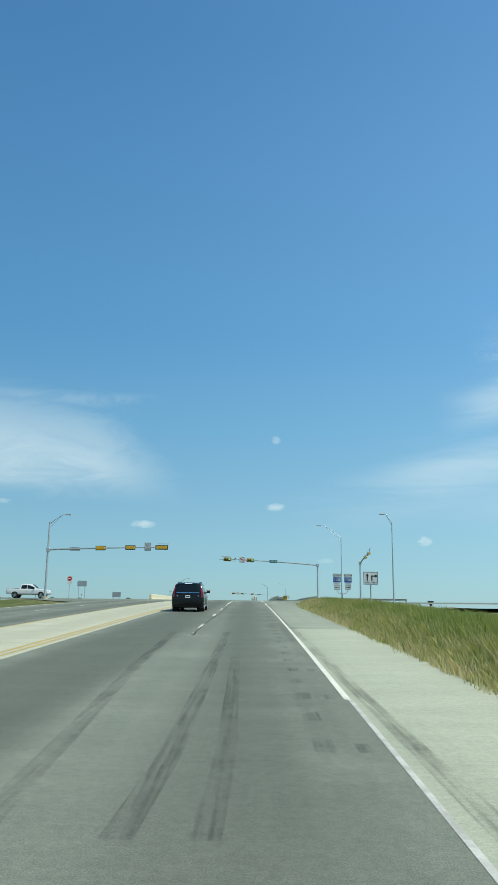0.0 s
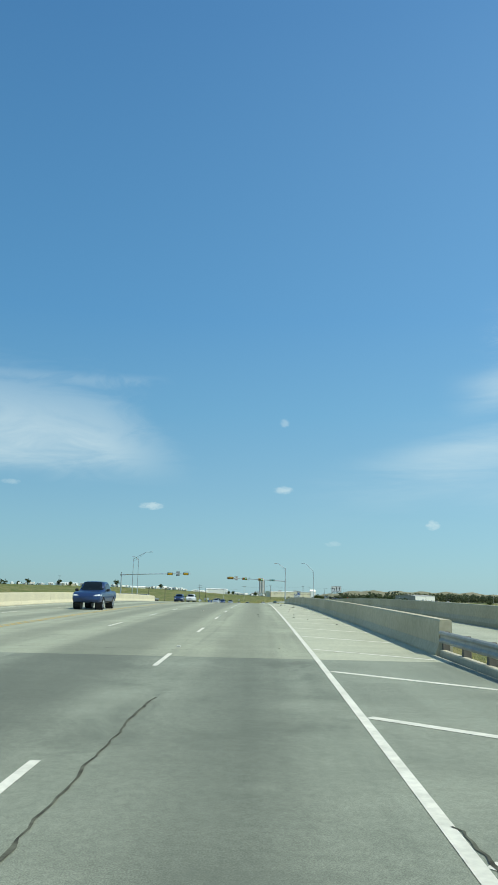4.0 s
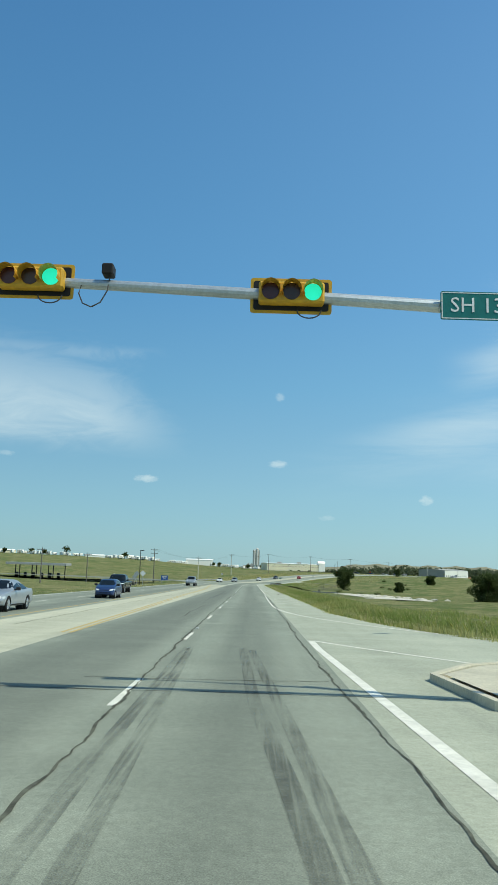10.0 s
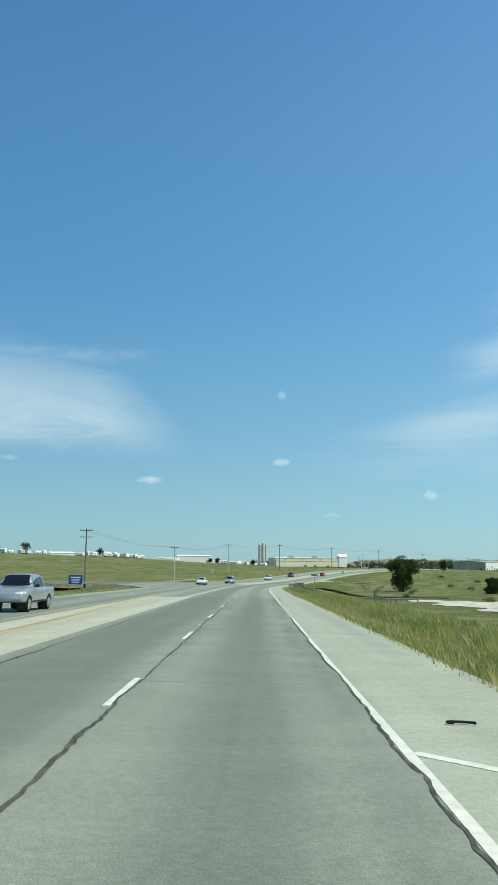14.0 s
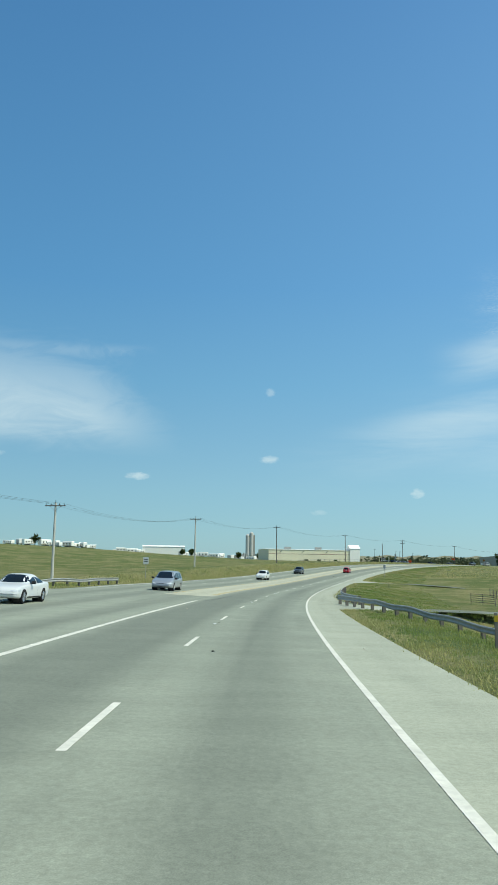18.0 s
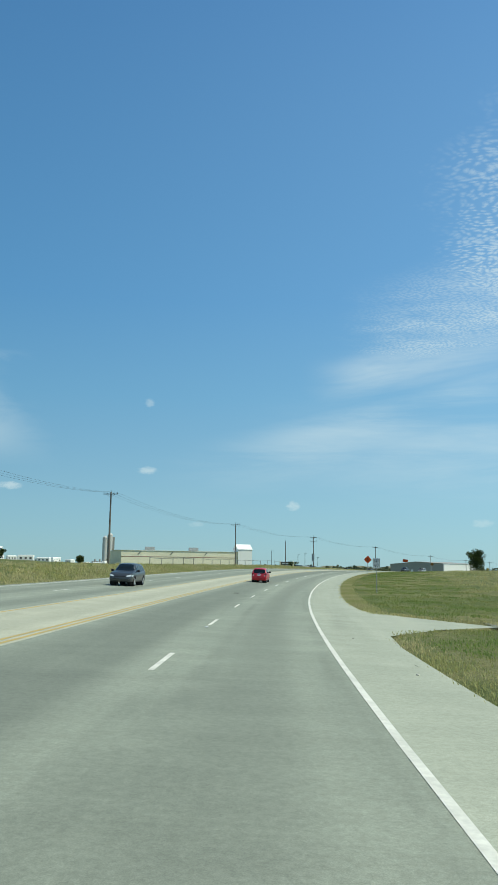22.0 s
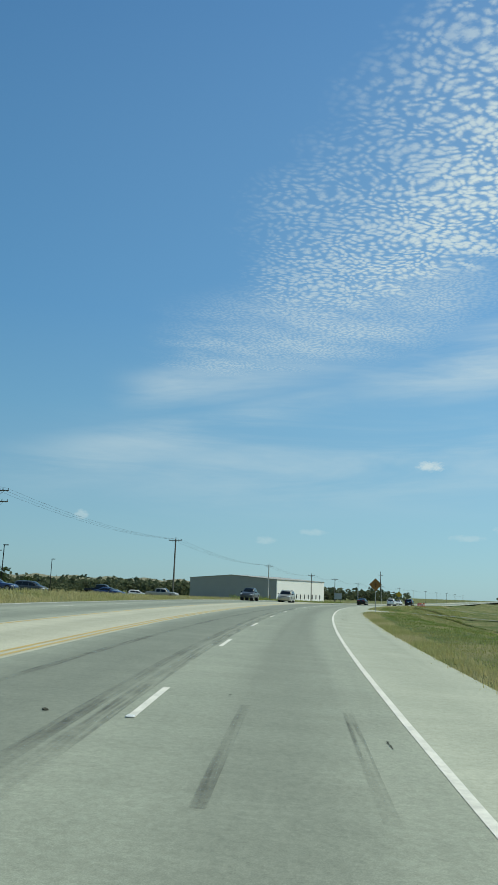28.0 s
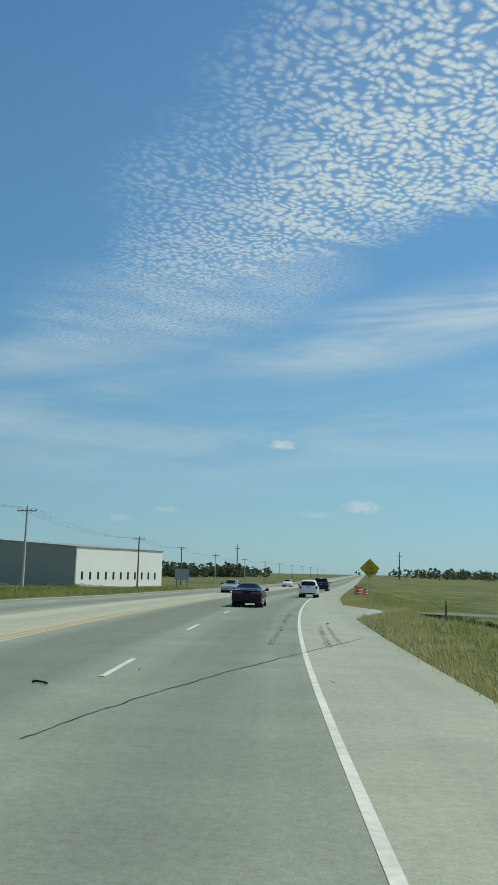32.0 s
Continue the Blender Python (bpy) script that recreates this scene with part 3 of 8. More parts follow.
def stand_land(s, u, turn=0.0, sink=0.0):
    """A pose on the open ground beside the road, upright."""
    v = on_road(s, u)
    return pose(v.x, v.y, land_at(v.x, v.y) - sink, 0, 0, -heading(s) - turn)


def build_ground():
    xs, ys = axis(-4200, -64, 196, 4200, 2.0), axis(-3500, -20, 1090, 4500, 2.0)
    gx, gy = np.meshgrid(xs, ys)
    gz = land_height(gx, gy)
    co = np.stack([gx, gy, gz], -1).reshape(-1, 3)
    idx = np.arange(gx.size).reshape(gx.shape)
    faces = np.stack([idx[:-1, :-1], idx[:-1, 1:], idx[1:, 1:], idx[1:, :-1]], -1).reshape(-1, 4)
    me = bpy.data.meshes.new("ground")
    me.from_pydata(co.tolist(), [], faces.tolist())
    me.polygons.foreach_set("use_smooth", [True] * len(me.polygons))
    me.materials.append(M_GROUND)
    tagged(new("ground", me), "rolling grassland with green, olive and straw-dry patches", "ground", kind="structure")


build_ground()

# ---- road surfaces ----
road = tagged(empty("road"), "wide weathered highway of pale concrete and grey asphalt", "road", kind="structure")


def stations(a, b, step=4.0):
    return np.append(np.arange(a, b - 0.01, step), b)


ZONES = [(-700, 33, M_ASPHALT), (33, 62, M_ASPHALT), (62, 93, M_ASPHALT), (93, 148, M_ASPHALT_STAINED), (148, 286, M_CONCRETE_BRIDGE), (286, 509, M_ASPHALT_PALE), (509, 622, M_CONCRETE_ROAD), (622, 700, M_CONCRETE_ROAD), (700, 1300, M_CONCRETE_PALE), (1300, 2750, M_CONCRETE_PALE)]
for a, b, m in ZONES:
    ss = stations(a, b) if b < 1400 else stations(a, b, 40.0)
    ribbon("carriageway", ss, LANE - 3.75, EDGE, 0.0, m, road, 6)
    ribbon("shoulder", ss, EDGE, edge_at(ss, RIGHT_EDGE), 0.0, {33: M_CONCRETE_PALE, 62: M_ASPHALT_PALE, 93: M_ASPHALT_PALE, 148: M_SHOULDER_PALE}.get(a, M_SHOULDER), road, 4)
    inner = M_CONCRETE_BRIDGE if a == 148 else M_CONCRETE_PALE if a == 509 else M_ASPHALT_PALE if a == 93 else M_MEDIAN
    ribbon("median", ss, -9.9, LANE - 3.75, 0.0, inner, road, 4)
    ribbon("far_carriageway", ss, edge_at(ss, LEFT_EDGE), -9.9, 0.0, m, road, 6)
ribbon("mow_strip", stations(622, 662), 3.72, 5.0, 0.006, M_SHOULDER, road, 2)


def side_street(name, s0, s1, u0, u1, drop, label):
    """A cross street on the land beside the road, between two stations and from offset u0 to u1."""
    n = 40
    uu = np.linspace(u0, u1, n)
    co, fc = [], []
    for i, u in enumerate(uu):
        w = i / (n - 1)
        for j in range(5):
            s = s0 + (s1 - s0) * j / 4
            q = road_xyz(s, u, 0.0)
            edge = road_xyz(s, u0, 0.0)[2]
            co.append((float(q[0]), float(q[1]), float(edge + drop * w * w * (3 - 2 * w))))
    for i in range(n - 1):
        for j in range(4):
            a = i * 5 + j
            fc.append((a, a + 1, a + 6, a + 5))
    me = bpy.data.meshes.new(name)
    me.from_pydata(co, [], fc)
    layer = me.uv_layers.new(name="map")
    for loop in me.loops:
        layer.data[loop.index].uv = (co[loop.vertex_index][0] + 30, co[loop.vertex_index][1])
    me.materials.append(M_ASPHALT)
    ob = tagged(new(name, me), label, "road", kind="structure")
    if me.polygons[0].normal.z < 0:
        me.flip_normals()
    return ob


side_street("frontage_road", 96, 124, 13.9, 75, 0.3, "grey asphalt side street crossing the highway")
side_street("frontage_road", 96, 124, -25.9, -90, 0.2, "grey asphalt side street crossing the highway")
side_street("frontage_road", 315, 337, 13.9, 75, -0.8, "grey asphalt side street crossing the highway")
side_street("frontage_road", 313, 339, -25.9, -90, -0.4, "grey asphalt side street crossing the highway")
side_street("side_road", 578, 604, -25.9, -90, 0.5, "grey asphalt side road with a wide mouth")
side_street("driveway", 718.2, 722.6, 9.4, 45, -1.6, "pale gravel driveway over the verge")
side_street("driveway", 612, 617, 8.9, 40, -1.2, "pale concrete farm entrance beside a guardrail")
side_street("driveway", 957.5, 961.5, 7.9, 40, -1.8, "pale gravel driveway over the verge")
side_street("driveway", 1036.5, 1040.5, 6.4, 45, -1.5, "pale gravel driveway over the verge")

# ---- painted lines: 5 mm above the surface ----
def line(s0, s1, u, width, material, name="edge_line", step=4.0, h=0.005):
    ss = stations(s0, s1, step)
    uu = np.interp(ss, [q[0] for q in u], [q[1] for q in u]) if isinstance(u, list) else u
    return ribbon(name, ss, uu - width / 2, uu + width / 2, h, material, road)


def stroke(pts, width, material, name="road_marking", h=0.005, closed=False):
    """A painted or tarred line through (station, offset) points."""
    p = [np.array(q, float) for q in pts]
    co = []
    for i, q in enumerate(p):
        d = p[min(i + 1, len(p) - 1)] - p[max(i - 1, 0)]
        d = d / (np.linalg.norm(d) + 1e-9)
        n = np.array([-d[1], d[0]]) * width / 2
        co += [q + n, q - n]
    co = np.array(co)
    xyz = road_xyz(co[:, 0], co[:, 1], h)
    me = bpy.data.meshes.new(name)
    me.from_pydata(xyz.tolist(), [], [(2 * i, 2 * i + 1, 2 * i + 3, 2 * i + 2) for i in range(len(p) - 1)])
    if me.polygons[0].normal.z < 0:
        me.flip_normals()
    me.materials.append(material)
    ob = new(name, me)
    ob.parent = road
    return ob


line(-300, 13, EDGE + 0.04, 0.07, M_WORN)
line(13, 66, EDGE, 0.11, M_WHITE)
line(66, 75, EDGE - 0.02, 0.1, M_WORN)
stroke([(75, 1.52), (77.4, 1.53), (80.2, 1.55), (82.2, 1.6), (83.9, 1.72), (85.5, 2.0), (87, 2.55), (88.4, 3.1), (89.8, 3.8), (91.7, 5.25), (93.9, 7.4), (96, 11)], 0.16, M_WHITE)
line(133, 309, EDGE, 0.13, M_WHITE)
stroke([(122.4, 7.5), (124.4, 3.85), (126.4, 2.5), (128.9, 1.72), (133, EDGE)], 0.17, M_WHITE)
stroke([(309, EDGE), (312, EDGE), (313.6, 1.75), (314.2, 2.4), (313.4, 3.2), (310.4, 5.2)], 0.17, M_WHITE)
line(371.3, 1300, [(371, 1.3), (384, 1.27), (400, 1.36), (414, 1.55), (440, EDGE + 0.04), (1300, EDGE)], 0.12, M_WHITE)
line(1300, 2500, EDGE, 0.12, M_WHITE, step=40.0)
stroke([(345, 8.5), (348.5, 6.2), (352, 4.6), (355, 3.5), (357.2, 2.85), (359.3, 2.35), (362.8, 1.8), (366.2, 1.5), (371.3, 1.3)], 0.14, M_WHITE)
# gores at the two turning roadways
stroke([(104.9, 1.45), (95.9, 1.5)], 0.26, M_WHITE)
stroke([(95.9, 1.5), (97.4, 3.0), (98.8, 4.7), (102, 6.4), (106.9, 8.4), (109, 12)], 0.22, M_WHITE)
stroke([(105.0, 1.4), (106.0, 5.0), (107.6, 11)], 0.14, M_WORN)
stroke([(341.8, 1.7), (338.7, 1.7), (324, 2.12)], 0.2, M_WHITE)
stroke([(341.8, 1.75), (339.6, 3.0), (335.6, 5.6), (333, 8.0)], 0.16, M_WHITE)
# stop bars
stroke([(98.6, LANE - 3.7), (98.9, EDGE - 0.1)], 0.32, M_WORN, "stop_line")
stroke([(297.8, LANE - 3.7), (297.9, EDGE)], 0.6, M_WHITE, "stop_line")
# lane line: solid before the crossings, dotted in them, dashes elsewhere
line(76, 97.5, LANE - 0.08, 0.15, M_WHITE, "lane_line")
line(278, 298, LANE, 0.15, M_WHITE, "lane_line")
for s, u in ((119.2, -3.9), (120.8, -3.3), (122.2, -2.85), (123.5, -2.5), (124.9, -2.3), (126.4, -2.15), (128.0, -2.1)):
    stroke([(s - 0.35, u - 0.12), (s + 0.35, u + 0.08)], 0.12, M_WHITE, "lane_dot")


DASH_SHIFT = [(-40, 11.4), (90, 11.4), (91, 2.45), (392, 2.45), (512, 0.0), (536, -0.4), (667, -3.0), (691, -3.1), (775, -4.6), (1300, -4.5)]


def dashes(s0, s1, phase, u, material=None, period=12.19, length=3.05):
    for n in range(int(s0 / period) - 1, int(s1 / period) + 2):
        s = n * period
        s += float(np.interp(s, [a for a, _ in DASH_SHIFT], [b for _, b in DASH_SHIFT])) + phase
        if not s0 + length < s < s1:
            continue
        line(s - length, s, u, 0.115, material or M_WHITE, "lane_dash", 1.1)


dashes(28, 76, 0, LANE)
dashes(131, 276, 0, LANE)
dashes(304, 1180, 0, LANE)
dashes(150, 236, 0 + 3, LANE - 3.9)
line(236, 296, LANE - 3.75, 0.16, M_WHITE, "lane_line")
line(505, 612.5, [(505, -6.35), (530, -6.1), (560, -5.78), (612.5, -5.75)], 0.2, M_WHITE, "lane_line")
dashes(-30, 84, 0 + 5, -13.7)
dashes(135, 300, 0 + 2, -14.2)
dashes(345, 560, 0 + 2, -14.0)
dashes(625, 1100, 0 + 7, -13.6)
for s0, s1, u in ((-300, 84, -6.2), (134, 292, -9.8), (342, 500, [(342, -5.9), (400, -7.0), (440, -7.2), (500, -9.4)]), (625, 1300, -6.1)):
    for d in (0.0, -0.28):
        line(s0, s1, [(a, b + d) for a, b in u] if isinstance(u, list) else u + d, 0.12, M_YELLOW, "yellow_line")
for s0, s1, u in ((-300, 84, -9.9), (342, 570, -10.4), (625, 1300, -9.7)):
    line(s0, s1, u, 0.12, M_YELLOW, "yellow_line")
for s0, s1, u in ((-300, 80, -17.2), (135, 288, -17.4), (352, 560, -17.5), (626, 1300, [(626, -17.6), (700, -17.8), (800, -17.3), (900, -15.7), (1300, -15.5)])):
    line(s0, s1, u, 0.15, M_WHITE)
# slanted bars on the shoulder
for n in range(29):
    s = 133.9 + n * 5.72
    if s < 296:
        stroke([(s, EDGE + 0.1), (s - 2.5, 4.6)], 0.2 if n % 3 else 0.16, M_WHITE, "shoulder_bar")
for s in (299.7, 306.7):
    stroke([(s, EDGE + 0.1), (s - 2.8, 4.9)], 0.18, M_WHITE, "shoulder_bar")
for n in range(13):
    s = 379.2 + n * 5.6
    stroke([(s, EDGE + 0.1), (s - 2.4, 4.0)], 0.16, M_WHITE, "shoulder_bar")

# worn arrow and word in the turning bay
for pts in ([(279, -9.0), (281.4, -9.0), (281.6, -8.8), (281.4, -8.58), (279, -8.58), (278.8, -8.8), (279, -9.0)], [(278.8, -8.4), (281.6, -8.4), (278.8, -7.95), (281.6, -7.95)],
            [(281.6, -7.8), (278.8, -7.8), (278.8, -7.38)], [(281.6, -7.2), (280.4, -6.98), (281.6, -6.75)], [(280.4, -6.98), (278.8, -6.98)]):
    stroke(pts, 0.11, M_WORN, "pavement_letter")
stroke([(286.4, -7.5), (289.6, -7.5), (290.8, -7.75), (291.3, -8.3), (291.3, -8.6)], 0.16, M_WORN, "turn_arrow")
stroke([(290.6, -8.6), (291.3, -9.35), (292.0, -8.6), (290.6, -8.6)], 0.2, M_WORN, "turn_arrow")


# ---- tarred cracks and joints ----
rng = random.Random(5)


def crack(pts, width, wobble=0.1, step=0.2, material=None, name="sealed_crack"):
    """A wavering tarred crack through (station, offset) points."""
    out, drift, slow = [], 0.0, 0.0
    for _ in range(2):
        cut = [pts[0]]
        for (s0, u0), (s1, u1) in zip(pts, pts[1:]):
            cut += [(s0 * 0.75 + s1 * 0.25, u0 * 0.75 + u1 * 0.25), (s0 * 0.25 + s1 * 0.75, u0 * 0.25 + u1 * 0.75)]
        pts = cut + [pts[-1]]
    for (s0, u0), (s1, u1) in zip(pts, pts[1:]):
        n = max(2, int(math.hypot(s1 - s0, u1 - u0) / step))
        for i in range(n):
            w = i / n
            drift, slow = drift * 0.7 + rng.uniform(-wobble, wobble) * 0.5, slow * 0.97 + rng.uniform(-wobble, wobble) * 0.22
            off = drift + slow
            out.append((s0 + (s1 - s0) * w, u0 + (u1 - u0) * w + off) if abs(s1 - s0) > abs(u1 - u0) else (s0 + (s1 - s0) * w + off, u0 + (u1 - u0) * w))
    out.append(pts[-1])
    ob = stroke(out, width * 0.72, material or M_TAR, name, 0.007)
    vs = ob.data.vertices
    fat = 1.0
    for i in range(0, len(vs), 2):
        fat = min(1.2, max(0.4, fat + rng.uniform(-0.14, 0.14)))
        mid = (vs[i].co + vs[i + 1].co) / 2
        vs[i].co, vs[i + 1].co = (mid + (vs[i + j].co - mid) * fat * rng.uniform(0.3, 1.1) for j in (0, 1))
    return ob


crack([(28, LANE + 0.05), (40.3, -2.12), (43.1, -2.05), (47.6, -2.03), (54.5, -1.85), (66, -1.95), (72.5, -2.03), (73.9, -1.93), (76.3, -1.93), (82.5, -1.97), (96.3, -1.94), (104.6, -1.94), (106.9, -2.03), (109.3, -1.92), (113.4, -1.89), (119.5, -1.79), (122, -1.84), (128.9, -1.72), (133.2, -1.58), (141, -1.5)], 0.12, 0.05)
crack([(36, 1.7), (42.1, 1.68), (45.7, 1.7), (48.8, 1.64), (55.3, 1.64), (66, 1.66), (72.2, 1.75), (76.2, 1.72), (80, 1.72), (83.7, 1.76), (88.6, 1.8), (92.1, 1.85)], 0.07, 0.05)
crack([(92, 1.85), (94, 1.87), (95.7, 1.82)], 0.12, 0.05)
crack([(299.5, -1.99), (301.7, -2.02), (304.8, -1.98), (310.3, -1.97), (325.7, -2.03), (336, LANE - 0.1), (385.8, -2.36), (388.5, -2.28), (391.8, -2.29), (400.7, -2.15), (414, -2.1), (450, LANE + 0.1), (508.8, LANE + 0.1)], 0.13, 0.06)
for pts, w in (([(106, -5.8), (106.1, -2.24), (105.8, -1.39), (105.9, 0.32), (105.8, 1.57)], 0.09), ([(104, -1.6), (105, -1.22), (105.6, -1), (107.4, -0.87)], 0.1), ([(104.5, -1.19), (105.1, -0.86)], 0.1),
               ([(108.4, -0.68), (109.2, -0.3), (108.4, 0.02), (108.4, 0.71), (107.5, 2.11)], 0.08), ([(109.2, -0.58), (109.2, -0.18)], 0.06), ([(110.4, -0.14), (109.7, 0.55)], 0.06),
               ([(114.2, -2.74), (113.1, -1.83), (112.4, -0.66), (111.7, 0.42), (111.1, 1.69), (110.2, 2.91), (109.9, 5.5)], 0.07), ([(86.9, -5.5), (86.9, -2.93), (86.7, -1.1), (86.35, -0.39), (86.3, 0.9), (86.5, 2.7), (86.5, 4.5)], 0.06), ([(86.6, -0.75), (86.4, -0.15), (86.2, 0.51)], 0.06), ([(91.5, 1.97), (91.5, 3.46)], 0.05), ([(92.4, 0.17), (92.0, 1.41), (92.1, 2.7)], 0.05), ([(93.2, -2.89), (93.0, -1.1)], 0.05), ([(94.6, 1.92), (93.9, 3.24)], 0.05),
               ([(98.2, -2.08), (97.4, -0.73), (97.4, 0.1), (97.9, 1.32)], 0.05), ([(108.4, 3.11), (107.8, 3.27), (106.7, 3.1)], 0.09), ([(108.5, -3.38), (108.8, -2.8)], 0.06), ([(106.4, -4.1), (107.2, -3.35), (108.3, -3.38), (109.2, -3.5)], 0.1),
               ([(113, 1.8), (117.6, 1.81), (121.1, 1.87), (126, 1.81), (131.3, 1.84), (134.7, 1.6)], 0.09), ([(123.3, 4.94), (118.4, 5.13), (113.2, 5.24), (104, 5.4)], 0.1), ([(109.3, -5.5), (110.1, -3.06), (109.9, -2.56)], 0.08), ([(106.9, -3.21), (108.9, -3.45), (110.1, -3.05)], 0.12),
               ([(131.3, -10.9), (130.5, -6.79), (129.7, -4), (129.0, -1.37), (127.6, 1.8), (126.1, 5.28)], 0.1), ([(380, -3.95), (389.4, -3.84), (391.5, -3.86), (392.8, -3.71), (395.9, -3.74), (398.2, -3.66), (402, -3.56), (412.9, -3.21)], 0.11),
               ([(388, -6.5), (397.3, -6.4), (402.1, -6.07), (403.8, -6.25), (413.8, -5.95), (440, -5.3), (500, -5.4)], 0.09), ([(391, -1.4), (391, -0.23), (391.5, 0.53), (391.6, 1.42)], 0.06), ([(388.5, -3.2), (388.2, -2.34)], 0.06), ([(388, -3.3), (387.7, -2.23)], 0.06)):
    crack(pts, w, 0.05, 0.13)
crack([(299.9, 0.98), (297.9, 0.96), (296.8, 0.94), (295.6, 1.02), (295.0, 1.03), (294.7, 0.9), (294.3, 0.64), (293.9, 0.57), (293.5, 0.7), (292.9, 0.85)], 0.1, 0.012)
crack([(299.4, 1.65), (296.7, 1.69), (295.5, 1.74), (294.5, 1.73), (290, 1.72)], 0.09, 0.04)
crack([(304.4, -6.01), (309.2, -6.02), (316, -5.85), (325.2, -5.62)], 0.08, 0.05)
crack([(288, -1.97), (292, -1.95), (295.1, -1.96), (296.6, -1.9), (299.5, -1.99)], 0.15, 0.05)
for pts, w in (([(299.7, -1.96), (302.3, -1.88), (305.8, -1.59)], 0.1), ([(296.9, -3.54), (298.1, -3.52), (300.4, -3.53)], 0.08), ([(294.4, -2.72), (294.9, -2.51), (295.1, -2.2), (295.3, -1.94)], 0.08), ([(304.3, -4.57), (307.8, -4.35)], 0.07),
               ([(300.4, -5.8), (300.5, -1.94), (300.6, -0.19)], 0.05), ([(300.4, 0.89), (300.4, 2.36), (299.7, 3.83), (299.4, 5.0)], 0.06), ([(296.9, -0.05), (296.9, 0.76), (296.8, 2.35)], 0.05)):
    crack(pts, w, 0.05, 0.13)
for pts, w in (([(49.5, 1.78), (49.2, 3.0)], 0.09), ([(45.9, 1.69), (45.5, 3.26), (45.3, 4.3)], 0.09), ([(56.9, 1.84), (56.8, 2.94)], 0.09), ([(48.6, -5.8), (48.3, -4.46), (47.4, -2.27)], 0.06), ([(44.5, -2.6), (45.5, -1.26), (45.5, -0.15)], 0.04),
               ([(43.7, -0.83), (43.3, 0.25)], 0.05), ([(42.5, -0.89), (42.2, 0.65)], 0.05), ([(40.3, -1.92), (40.6, 0.74)], 0.05), ([(49.7, -0.7), (47.1, -0.81)], 0.05), ([(76.4, -3.6), (76.4, -1.93), (75.9, -0.75), (75.6, 0.28), (75.3, 1.54)], 0.06),
               ([(73.9, 1.75), (73.9, 3.4)], 0.06), ([(82.4, -0.09), (80.0, -0.09), (79.3, 0.08), (77.6, 0.02)], 0.06), ([(73.4, -0.66), (73.8, -0.33), (74.1, 0.67)], 0.06), ([(358.9, -2.41), (358.7, -1.21), (358.5, 0.51)], 0.05), ([(369.8, -5.09), (368.5, -2.3)], 0.07),
               ([(363.3, -2.81), (362.7, 0.01)], 0.05), ([(361.7, -5.2), (361.4, -3.59), (360.8, -2.08)], 0.05), ([(356.6, -0.52), (356.9, 0.21)], 0.06), ([(355, -3.4), (357.9, -3.45), (360.2, -3.51), (363.1, -3.4), (368.8, -3.34)], 0.11),
               ([(508.6, 0.31), (508.5, 1.27)], 0.07), ([(612.6, -4.9), (616, -4.7)], 0.08)):
    crack(pts, w, 0.05, 0.13)
crack([(312, 1.62), (318, 1.55), (324, 1.48), (327.8, 1.42), (332.5, 1.39), (340, 1.36), (353.6, 1.42), (362, 1.4), (372, 1.42), (388, EDGE - 0.1), (396, EDGE - 0.06), (409, EDGE - 0.1), (440, EDGE - 0.1), (498, 1.62), (503, 1.9), (508.8, 2.0)], 0.085, 0.05)
crack([(345, -8.6), (420, -8.3), (500, -8.5)], 0.07, 0.04)
for s, u0, u1, w in ((50, -2.1, 1.5, 0.05), (58, -5.8, 5.0, 0.06), (72, -2.0, 5.5, 0.07), 
                     (150, -9.0, 4.9, 0.05), (163, -5.8, 4.9, 0.03), (201, -5.8, 4.8, 0.03), (292, -5.8, 5.0, 0.06), (307, -5.8, 1.4, 0.05), (314.5, -5.7, 5.4, 0.06), (330, -9.6, 5.0, 0.12), (331.6, -3.2, 1.3, 0.09),
                     (343.5, -5.5, 1.7, 0.06), (350, -2.2, 3.0, 0.06), (357, -5.8, 1.2, 0.05), (366, -5.5, 1.5, 0.05), (379, -2.0, 1.5, 0.05), (391, -4.4, 1.6, 0.05), (400, -5.8, 0.8, 0.06), (410, -2.0, 1.5, 0.05), (419.5, -5.8, 1.5, 0.06),
                     (431, -2.1, 1.5, 0.05), (440, -5.8, 1.5, 0.05), (452, -3.0, 1.4, 0.05), (463, -5.8, 1.4, 0.05), (477, -2.0, 1.5, 0.05), (490, -5.8, 1.5, 0.06), (500, -2.0, 1.5, 0.05), (508.9, -9.0, 4.2, 0.12)):
    crack([(s, u0), (s + rng.uniform(-0.5, 0.5), (u0 + u1) / 2), (s + rng.uniform(-0.6, 0.6), u1)], w * 0.62, 0.09, 0.3)
crack([(999, -1.9), (1003.7, -0.75), (1016, 3.6)], 0.07, 0.05)

# ---- more materials ----
M_POLE = surface("pole_galvanised", (0.52, 0.56, 0.58), (0.44, 0.48, 0.5), 1.5, 0.5, 0.42, 0.6, fine=20)
M_WOOD = surface("weathered_pole_wood", (0.18, 0.165, 0.14), (0.115, 0.105, 0.09), 2.0, 0.5, 0.85, fine=14, bump=0.2, stretch=(1, 1, 0.12))
M_WOOD_PALE = surface("pale_pole_concrete", (0.55, 0.54, 0.48), (0.45, 0.44, 0.4), 1.0, 0.5, 0.8, fine=10)
M_WIRE = surface("wire", (0.06, 0.06, 0.06), rough=0.6)
M_SIGNAL = surface("signal_yellow", (0.62, 0.36, 0.03), (0.5, 0.28, 0.03), 2.0, 0.5, 0.5, fine=12)
M_BLACK = surface("black_plate", (0.012, 0.012, 0.012), rough=0.6)
